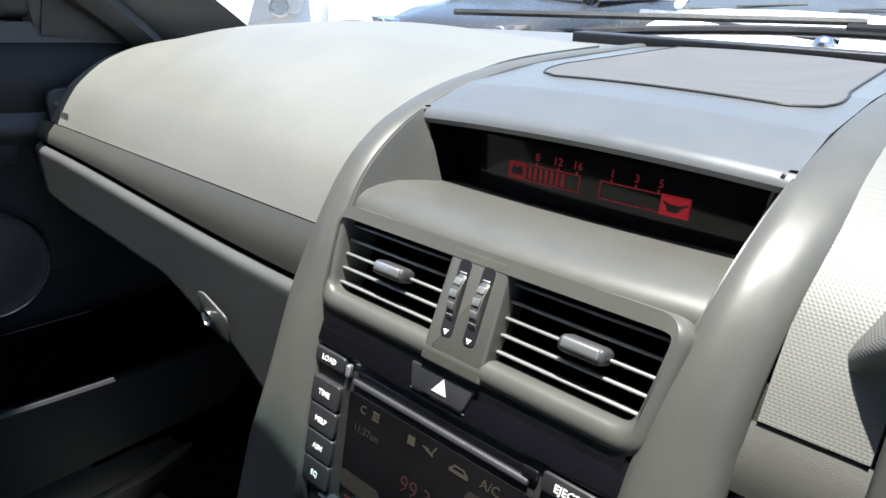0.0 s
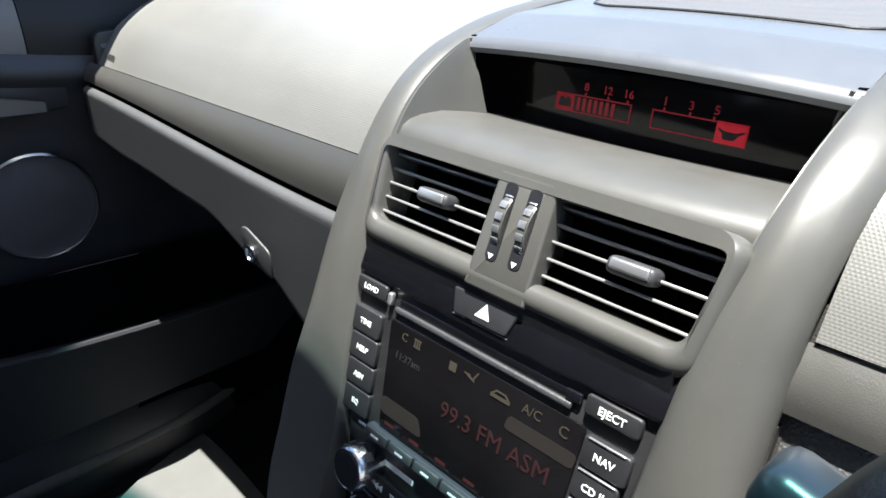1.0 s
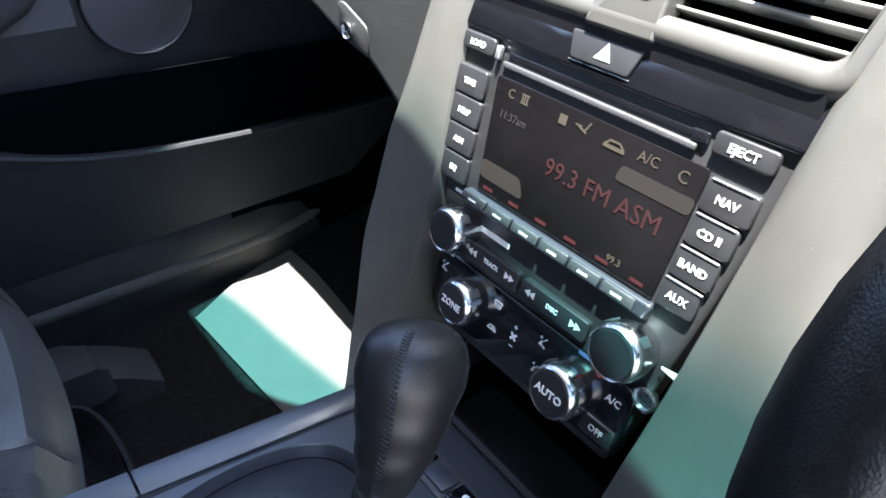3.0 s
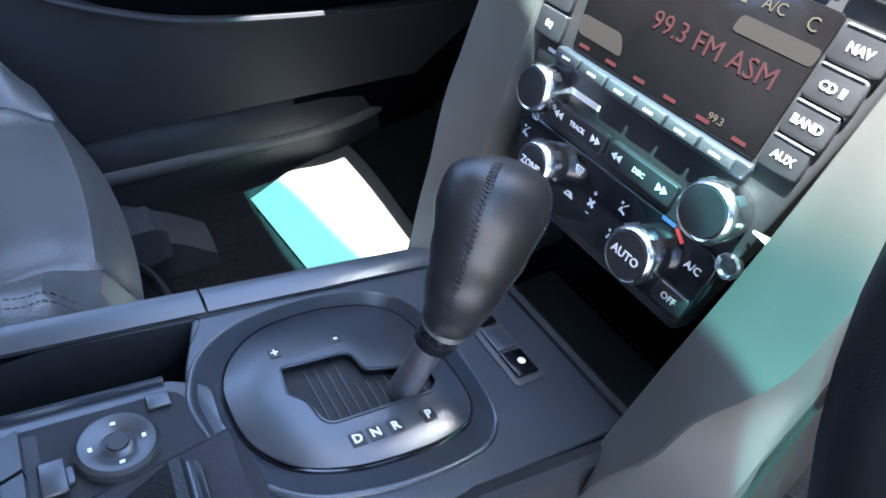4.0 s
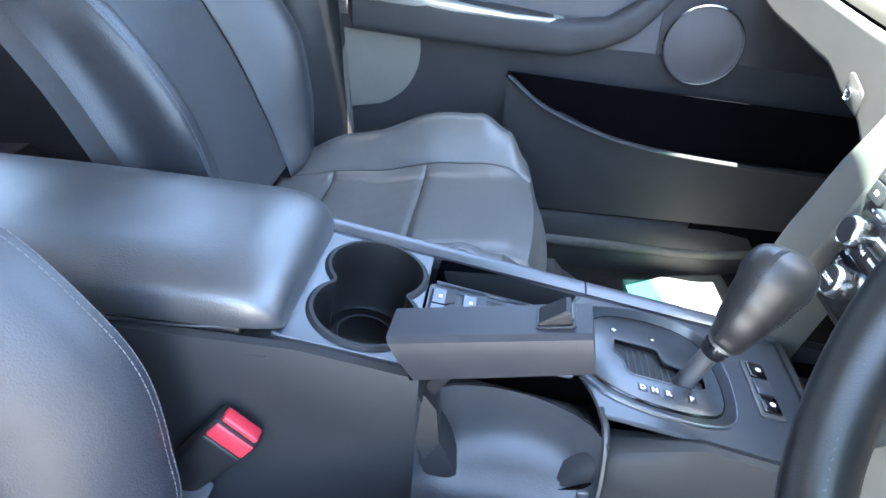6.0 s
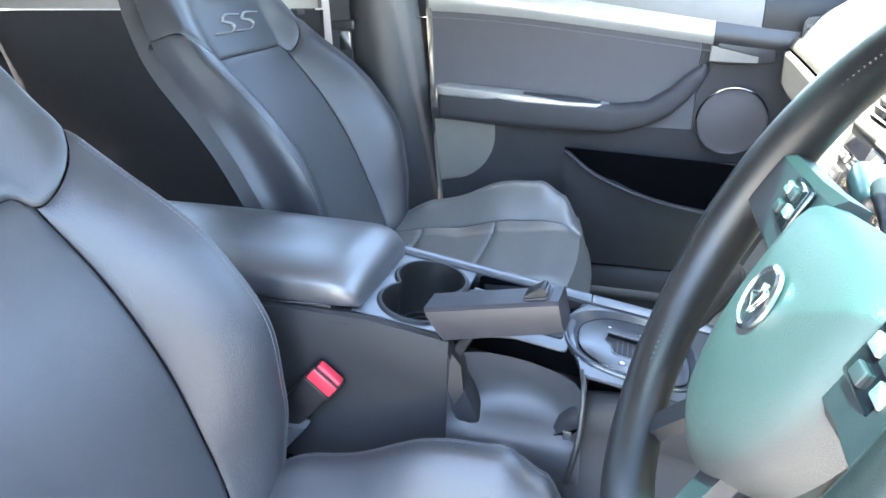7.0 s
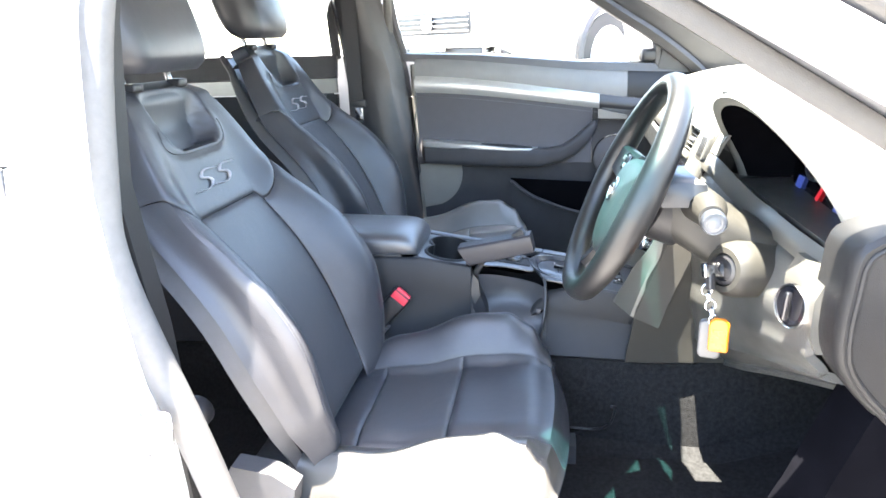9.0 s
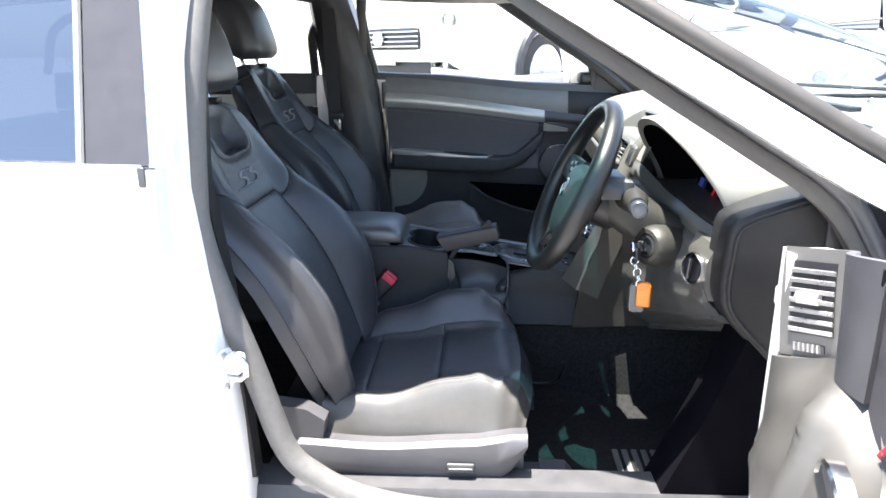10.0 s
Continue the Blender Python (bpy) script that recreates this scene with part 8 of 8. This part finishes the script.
def build_near_door():
    """The open driver's door, swung out; local x runs from hinge to latch, z up, its trim faces back."""
    d = thing("driver_door", (0.86, 1.235, 0.45), "wide open driver door with grey trim, outlet and speaker", "car door")
    D = frame_of((0.835, 1.200, 0.0), (0.985, -0.16, 0), (0, 0, 1))
    def P(a, z, o=0.0):
        return D @ Vector((a, z, o))
    low = lambda a: lerp_table(((0.0, 0.40), (1.0, 0.38)), a)
    # outlet module, turned towards the cabin
    c00, c10, c01, c11 = Vector((0.868, 1.195, 0.765)), Vector((0.957, 1.243, 0.790)), Vector((0.832, 1.200, 0.922)), Vector((0.937, 1.237, 0.946))

    def Q(u, v, o=0.0):
        n = (c10 - c00).cross(c01 - c00).normalized()
        return c00 * (1 - u) * (1 - v) + c10 * u * (1 - v) + c01 * (1 - u) * v + c11 * u * v + n * (o + 0.004 * math.sin(math.pi * v))
    bz = part("outlet_bezel", sheet(Q, 16, 20, 0.012), M_BEZEL, d, "satin silver outlet surround")
    part("outlet_well", sheet(lambda u, v: Q(0.17 + 0.66 * u, 0.22 + 0.66 * v, 0.0012), 8, 12, 0.001), M_BLACK, bz, "black outlet mouth")
    for i in range(7):
        v0 = 0.245 + 0.089 * i
        part("louvre", loft([[Q(0.17 + 0.66 * k / 6, v0 + dv, o) for dv, o in ((-0.012, 0.0015), (0.022, 0.0015), (0.034, 0.0035), (0.026, 0.005), (-0.006, 0.0045))] for k in range(7)]), M_SILVER, bz, "bright louvre")
    part("vent_tab", loft([[Q(0.30 + 0.36 * k / 5, 0.555 + dv, o) for dv, o in ((-0.045, 0.003), (0.045, 0.003), (0.055, 0.009), (0.0, 0.013), (-0.055, 0.009))] for k in range(6)]), M_SILVER, bz, "silver vent tab")
    sl = part("slider_plate", loft([[Q(0.24 + 0.46 * k / 6, 0.095 + dv, o) for dv, o in ((-0.035, 0.0), (0.045, 0.0), (0.04, 0.002), (-0.03, 0.002))] for k in range(7)]), M_DARK, bz)
    for i in range(6):
        part("slider_rib", loft([[Q(0.26 + 0.07 * i + du, 0.100 + dv, o) for du, o in ((0.0, 0.002), (0.040, 0.002), (0.034, 0.006), (0.006, 0.006))] for dv in (-0.035, 0.0, 0.04)]), M_SILVER, sl)
    # grey return beside the outlet, rolling into the dark insert
    def turn_in(u, v):
        a = Q(1.0, 0.0).lerp(Q(1.0, 1.0), v)
        e = Vector((1.060, 1.212, 0.790 + 0.180 * v))
        return a.lerp(e, u) + Vector((-0.01, -0.03, 0.0)) * math.sin(math.pi * u) * 0.7
    part("outlet_return", sheet(turn_in, 12, 10, 0.01), M_DOORTRIM, d, "charcoal return beside the outlet")
    part("dark_insert", sheet(lambda u, v: Vector((1.058 + 0.78 * u, 1.220 - 0.13 * u, 0.40 + (0.57 + 0.05 * u) * v)), 10, 6, 0.01), M_DOORPAD, d, "dark padded door insert")
    # lower moulding with a scooped pocket and the speaker
    def lower(u, v):
        z = 0.762 - 0.382 * v
        x0 = lerp_table(((0.38, 0.875), (0.50, 0.868), (0.545, 0.846), (0.565, 0.836), (0.60, 0.852), (0.66, 0.868), (0.762, 0.868)), z)
        q = Vector((x0, 1.196, z)).lerp(Vector((1.19 - 0.13 * smooth(0.30, 0.0, v), 1.185, z + 0.075 * (1 - v))), u)
        q.y += 0.042 * smooth(0.0, 0.45, u) * (1 - smooth(0.0, 0.16, v))
        swell = 0.032 * smooth(0.10, 0.38, v) * smooth(0.0, 0.30, u) * (1 - smooth(0.75, 1.0, u))
        scoop = 0.070 * math.exp(-((u - 0.92) / 0.16) ** 2 - ((v - 0.12) / 0.09) ** 2)
        swell += 0.022 * math.exp(-((math.hypot((u - 0.82) * 0.32, (v - 0.30) * 0.38) - 0.085) / 0.016) ** 2) * smooth(0.04, 0.14, v)
        return q + Vector((0.10, -0.99, 0)) * (swell - scoop)
    part("trim_lower", sheet(lower, 60, 30, 0.012), M_DOORLIGHT, d, "light grey lower door moulding")
    # Dark sheet laid over the scoop in place of the shade in it.
    part("pull_pocket", sheet(lambda u, v: lower(0.80 + 0.20 * u * (1 - 0.25 * v), 0.035 + 0.14 * v * (1 - 0.35 * (1 - u) ** 2) + 0.02 * u) + Vector((0.0, -0.003, 0.001)), 16, 12, 0.002), M_DOORPAD, d, "dark sheet standing for shade in the pull scoop")
    part("trim_edge", tube([lower(0, i / 24) + Vector((-0.004, 0.008, 0)) for i in range(25)], 0.010, 8), M_DARK, d, "dark edge of the moulding")
    sm = frame_of(lower(0.82, 0.30) + Vector((0.0, -0.006, 0)), (0.97, -0.20, 0), (0, -0.15, 1))
    sp = part("speaker_ring", lathe([(0.060, -0.01), (0.062, 0.008), (0.058, 0.012), (0.054, 0.008), (0.054, 0)], sm, 40), M_CHROME, d, "chrome speaker ring")
    part("speaker_cloth", lathe([(0.054, 0.005), (0.03, 0.007), (0, 0.008)], sm, 36), M_DOORPAD, sp, "dark speaker grille")
    part("courtesy_lens", box(frame_of(lower(0.985, 0.155) + Vector((0, -0.004, 0)), (0.5, 0, 0.8), (-0.8, 0, 0.5)), 0.04, 0.010, 0.008, 0.002), M_RED, d, "small red courtesy lens")
    part("outer_skin", sheet(lambda u, v: P(0.06 + 1.0 * u, 0.36 + (0.925 + 0.1 * u - 0.36) * v, -0.085 - 0.04 * math.sin(math.pi * (0.1 + 0.6 * (1 - v)))), 16, 10, -0.004), M_PAINT, d, "white outer door skin")
    part("hinge_edge", loft([[P(-0.02, z, 0.0), P(-0.025, z, -0.06), P(-0.01, z, -0.09), P(0.02, z, -0.09), P(0.02, z, 0.0)] for z in (0.36, 0.6, 0.8, 0.915)]), M_PAINT, d)
    part("belt_cap", loft([[P(a, 0.922 + 0.10 * a + z, o) for z, o in ((-0.01, -0.03), (0.010, -0.035), (0.012, -0.06), (-0.01, -0.09))] for a in (0.30, 0.5, 1.05)]), M_DARK, d, "dark window ledge")
    part("side_glass", sheet(lambda u, v: P(0.12 + 0.9 * u, 0.93 + 0.1 * u + 0.02 * v, -0.045), 4, 2), M_PANE, d, "door glass wound down to a sliver")
    # arm of the hinge
    for z in (0.52, 0.80):
        part("hinge", box(Matrix.Translation((0.80, 1.245, z)), 0.09, 0.04, 0.035, 0.006), M_PAINT, d)


def build_floor_things():
    p = thing("paper_mat", (-0.62, 1.09, 0.30), "creased off-white paper mat on the passenger floor", "paper")
    c0 = [Vector((-0.657, 0.986, 0.300)), Vector((-0.745, 1.190, 0.308)), Vector((-0.30, 1.188, 0.308)), Vector((-0.31, 1.018, 0.300))]

    def fn(u, v):
        a = c0[0].lerp(c0[3], u)
        b = c0[1].lerp(c0[2], u)
        q = a.lerp(b, v)
        q.z += 0.006 * math.sin(7 * u + 3 * v) * math.sin(5 * v) + 0.004 + 0.003 * smooth(0.85, 1, v) * math.sin(6 * u)
        return q
    part("sheet", sheet(fn, 26, 20, 0.0006, uv=True), M_PAPER, p)
    for x, y0, y1, w in ((0.42, 0.80, 1.33, 0.42), (-0.42, 0.72, 1.33, 0.42)):
        mt = thing("carpet_mat", (x, 1.05, 0.287), "black carpet mat on the footwell floor", "floor mat", group="carpet mats")
        part("mat_body", loft([[(x + a * w / 2, y, 0.286 + z + 0.9 * max(0, y - 1.18) * 0.36) for a, z in ((-1, 0), (1, 0), (1, 0.006), (0.97, 0.008), (-0.97, 0.008), (-1, 0.006))] for y in (y0, 0.95, 1.1, 1.18, 1.26, y1)]), M_CARPET, mt)
        part("mat_edge", tube([(x - w / 2 + 0.01, y0 + 0.01, 0.294), (x + w / 2 - 0.01, y0 + 0.01, 0.294), (x + w / 2 - 0.01, 1.16, 0.294)], 0.004, 6), M_PIPING, mt)
    hp = thing("heel_pad", (0.50, 1.14, 0.298), "ribbed rubber heel pad", "floor mat")
    for i in range(7):
        part("pad_rib", box(Matrix.Translation((0.50, 1.06 + 0.022 * i, 0.2945 + 0.324 * max(0, 1.06 + 0.022 * i - 1.18))), 0.16, 0.013, 0.005, 0.002), M_RUBBER, hp)
    for nm, lab, x, w, h in (("accelerator_pedal", "black rubber accelerator pedal below dash", 0.56, 0.05, 0.14), ("brake_pedal", "ribbed black rubber brake pedal", 0.42, 0.10, 0.06)):
        pd = thing(nm, (x, 1.40, 0.42), lab, "pedal")
        part("pedal_pad", box(frame_of((x, 1.40, 0.42), (1, 0, 0), (0, 0.5, 0.85)), w, h, 0.015, 0.004), M_RUBBER, pd)
        part("pedal_arm", tube([(x, 1.41, 0.43), (x, 1.50, 0.52), (x, 1.54, 0.70)], 0.008, 8), M_BLACK, pd)
    wr = thing("seat_cable", (0.21, 0.95, 0.33), "thin bent wire bar in front of the seat", "wire")
    part("wire", tube(spline([(0.16, 0.875, 0.33), (0.17, 0.93, 0.335), (0.19, 0.955, 0.36), (0.21, 0.965, 0.41), (0.225, 0.955, 0.425)], 6), 0.003, 6), M_BLACK, wr)
    w2 = thing("slide_bar", (-0.385, 0.79, 0.36), "bent slide adjuster bar below the passenger seat", "wire")
    part("bar", tube(spline([(-0.52, 0.75, 0.37), (-0.50, 0.80, 0.355), (-0.40, 0.815, 0.35), (-0.28, 0.80, 0.355), (-0.25, 0.76, 0.37)], 6), 0.005, 6), M_BLACK, w2)
    ex = thing("runner_cover", (-0.59, 0.86, 0.33), "grey plastic runner cover on the passenger floor", "cover")
    part("cover_shell", loft([[(-0.585 + a, y, 0.29 + b) for a, b in ((-0.045, 0), (0.045, 0), (0.04, h), (0.02, h + 0.012), (-0.02, h + 0.012), (-0.04, h))] for y, h in ((0.70, 0.10), (0.80, 0.085), (0.86, 0.05), (0.90, 0.02))]), M_DARK, ex)


build_far_door()
build_near_rear_door()
build_near_door()
build_floor_things()


# ---------------------------------------------------------------- parked cars outside
def build_car(name, label, m, paint, tall=1.0):
    """A parked car about its own centre: x across, -y the nose, z up."""
    c = thing(name, (0, 0, 0), label, "car", group="parked cars")
    L, W = 4.5, 1.82
    H = tall
    belt_z = 0.92 * H
    # body: cross-sections from nose to tail
    secs = []
    for y, hw, zt, zb in ((-2.25, 0.55, 0.62, 0.36), (-2.20, 0.74, 0.72, 0.26), (-2.05, 0.84, 0.78, 0.22), (-1.7, 0.89, 0.86, 0.22), (-1.1, 0.91, 0.93, 0.22), (-0.3, 0.91, 0.96, 0.22), (0.8, 0.91, 0.98, 0.22), (1.6, 0.90, 1.0, 0.24), (2.05, 0.86, 0.98, 0.28), (2.22, 0.74, 0.86, 0.36), (2.25, 0.6, 0.7, 0.42)):
        zt *= H
        secs.append([(-hw * 0.93, y, zb), (hw * 0.93, y, zb), (hw, y, zb + 0.12), (hw * 1.0, y, zt - 0.22), (hw * 0.965, y, zt - 0.08), (hw * 0.86, y, zt - 0.01), (hw * 0.5, y, zt + 0.02), (0, y, zt + 0.03), (-hw * 0.5, y, zt + 0.02), (-hw * 0.86, y, zt - 0.01), (-hw * 0.965, y, zt - 0.08), (-hw * 1.0, y, zt - 0.22), (-hw, y, zb + 0.12)])
    part("body", loft(secs), paint, c, "car body", angle=50)
    rz = 1.46 * H
    part("roof", loft([[(a * hw, y, z + 0.03 * (1 - a * a)) for a in (-1, -0.6, 0, 0.6, 1)] + [(a * hw, y, z - 0.05) for a in (1, -1)] for y, hw, z in ((-0.38, 0.56, rz - 0.06), (-0.1, 0.60, rz - 0.01), (0.6, 0.61, rz), (1.2, 0.58, rz - 0.05))]), paint, c)
    part("windscreen", sheet(lambda u, v: Vector(((2 * u - 1) * (0.74 - 0.17 * v), -1.12 + 0.74 * v - 0.05 * (1 - (2 * u - 1) ** 2), 0.95 * H + (rz - 0.08 - 0.95 * H) * v)), 10, 6, 0.02), M_CARGLASS, c, "dark windscreen")
    part("rear_window", sheet(lambda u, v: Vector(((2 * u - 1) * (0.70 - 0.14 * v), 1.75 - 0.58 * v, 0.98 * H + (rz - 0.1 - 0.98 * H) * v)), 8, 4, -0.02), M_CARGLASS, c)
    for s in (-1, 1):
        part("side_window", sheet(lambda u, v, s=s: Vector((s * (0.84 - 0.26 * v), -0.98 + 0.62 * v + (2.45 - 1.0 * v) * u, 0.95 * H + (rz - 0.09 - 0.95 * H) * v)), 10, 5, 0.015 * s), M_CARGLASS, c, "dark side window")
        part("pillar", tube([(s * 0.80, -1.10, 0.95 * H), (s * 0.58, -0.40, rz - 0.05)], 0.035, 8), paint, c)
        part("pillar", tube([(s * 0.86, 0.25, 0.95 * H), (s * 0.61, 0.25, rz - 0.04)], 0.04, 8), M_BLACK, c)
        part("headlight", loft([[(s * x, y, z) for x, z in ((0.50, 0.66 * H), (0.76, 0.70 * H), (0.80, 0.78 * H), (0.55, 0.76 * H))] for y in (-2.24, -2.0)]), M_CHROME, c, "clear headlight")
        hl = frame_of((s * 0.66, -2.245, 0.72 * H), (1, 0, 0), (0, 0, 1))
        part("headlight_lens", lathe([(0.055, 0), (0.055, 0.012), (0.045, 0.02), (0.04, 0.006), (0, 0.004)], hl, 20), M_SILVER, c)
        part("fog_light", lathe([(0.04, 0), (0.04, 0.01), (0, 0.014)], frame_of((s * 0.60, -2.225, 0.42), (1, 0, 0), (0, 0, 1)), 16), M_SILVER, c)
        part("door_mirror", box(Matrix.Translation((s * 0.99, -0.85, 0.98 * H)), 0.20, 0.11, 0.14, 0.04), paint, c)
        for y in (-1.38, 1.38):
            wm = frame_of((s * 0.905, y, 0.325), (0, s, 0), (0, 0, 1))
            t = part("wheel", lathe([(0.20, -0.20), (0.315, -0.20), (0.325, -0.17), (0.325, -0.03), (0.31, 0.0), (0.225, 0.004), (0.21, -0.02), (0.20, -0.05)], wm, 32), M_TYRE, c, "black tyre")
            part("rim", lathe([(0.215, -0.03), (0.222, 0.002), (0.205, -0.01), (0.20, -0.04), (0, -0.05)], wm, 28), M_ALLOY, t, "alloy rim")
            for i in range(5):
                part("rim_spoke", box(wm @ pose(0, 0, 0, 0, 0, 72 * i) @ Matrix.Translation((0.11, 0, -0.04)), 0.19, 0.05, 0.035, 0.01), M_ALLOY, t)
            part("wheel_arch", tube([(s * 0.915, y + 0.37 * math.cos(a), 0.325 + 0.37 * math.sin(a)) for a in [math.pi * i / 14 for i in range(15)]], 0.03, 6), M_BLACK, c)
    part("grille", box(frame_of((0, -2.245, 0.60 * H), (1, 0, 0), (0, 0, 1)), 0.80, 0.16, 0.03, 0.02), M_BLACK, c, "black grille")
    for i in range(4):
        part("grille_bar", box(frame_of((0, -2.265, (0.55 + 0.034 * i) * H), (1, 0, 0), (0, 0, 1)), 0.78, 0.012, 0.02, 0.004), M_CHROME, c, "chrome grille bar")
    part("round_emblem", lathe([(0.055, 0), (0.055, 0.012), (0.045, 0.016), (0, 0.012)], frame_of((0, -2.29, 0.605 * H), (1, 0, 0), (0, 0, 1)), 24), M_CHROME, c)
    part("bumper_intake", box(frame_of((0, -2.225, 0.385), (1, 0, 0), (0, 0, 1)), 1.0, 0.12, 0.03, 0.02), M_BLACK, c, "dark lower intake")
    part("bumper", loft([[(x, y, z) for y, z in ((-2.27, 0.44), (-2.29, 0.47), (-2.285, 0.52), (-2.2, 0.54), (-2.1, 0.46))] for x in (-0.80, -0.5, 0, 0.5, 0.80)]), paint, c)
    for x0 in (-0.35, 0.3):
        part("wiper", tube([(x0, -1.16, 0.965 * H), (x0 + 0.45, -1.10, 0.99 * H)], 0.008, 6), M_BLACK, c)
    part("plate_blank", box(frame_of((0, -2.30, 0.47), (1, 0, 0), (0, 0, 1)), 0.37, 0.11, 0.004, 0.002), M_DOORSILVER, c, "blank plate")
    c.matrix_basis = m @ c.matrix_basis
    return c


M_CARWHITE = material("white_parked_car_paint", (0.78, 0.78, 0.77), 0.25, vary=0.02, coat=0.7)
build_car("parked_car", "white sedan parked ahead, nose towards us", pose(-1.35, 7.2, 0, 0, 0, 4), M_CARWHITE)
build_car("parked_car", "charcoal car parked ahead", pose(-3.9, 7.5, 0, 0, 0, 2), M_CARDARK)
build_car("parked_car", "white car parked ahead with chrome grille", pose(0.95, 7.0, 0, 0, 0, 0), M_CARWHITE, 1.08)
# This sedan is raised to fit the camera's view.
build_car("parked_car", "white sedan parked on the passenger side", pose(-5.245, 1.367, 0.66, 0, 0, 52), M_CARWHITE)
build_car("parked_car", "silver four-wheel drive parked at an angle", pose(-4.876, 3.75, 0, 0, 0, 52), material("silver_parked_car_paint", (0.62, 0.61, 0.60), 0.40, 0.0, vary=0.02, coat=0.2), 1.36)
# Made-up bank, added only to carry the raised sedan.
tagged(part("bank", box(Matrix.Translation((-5.55, 1.34, 0.33)) @ pose(0, 0, 0, 0, 0, 52), 2.48, 5.8, 0.66, 0.03), M_ASPHALT, None), "made-up concrete bank under the sedan raised to fit the view", "bank", kind="structure")
# our own bonnet
bn = thing("car_bonnet", (0, 2.4, 0.95), "white bonnet of the car ahead of the windscreen", "bonnet")
part("bonnet_skin", sheet(lambda u, v: Vector(((2 * u - 1) * 0.78, 2.02 - 0.6 * (2 * u - 1) ** 2 * 0.75 + (1.1 + 0.3 * (2 * u - 1) ** 2) * v, 1.0 - 0.05 * (2 * u - 1) ** 2 - 0.16 * v * v)), 20, 12, 0.01), M_PAINT, bn)
for s in (-1, 1):
    f = thing("front_wing", (s * 0.85, 1.9, 0.8), "white front wing of the car", "wing", group="front wings")
    part("wing_skin", sheet(lambda u, v, s=s: Vector((s * (0.78 + 0.10 * math.sin(0.5 * math.pi * v)), 1.40 + 1.7 * u, 0.955 - 0.10 * u * u - 0.45 * v * v)), 14, 8, 0.004 * s), M_PAINT, f)
for x in (-0.30, 0.28):
    w = thing("wiper", (x, 1.98, 1.05), "black windscreen wiper resting at the glass foot", "wiper", group="wipers")
    part("wiper_blade", tube([(x - 0.30, 1.96 - 0.5 * (x - 0.3) ** 2, 1.068), (x + 0.30, 1.97 - 0.5 * (x + 0.3) ** 2, 1.075)], 0.006, 6), M_BLACK, w)
    part("wiper_arm", tube([(x + 0.26, 2.02, 1.045), (x + 0.05, 1.99, 1.07), (x - 0.05, 1.985, 1.072)], 0.007, 6), M_SILVER, w)
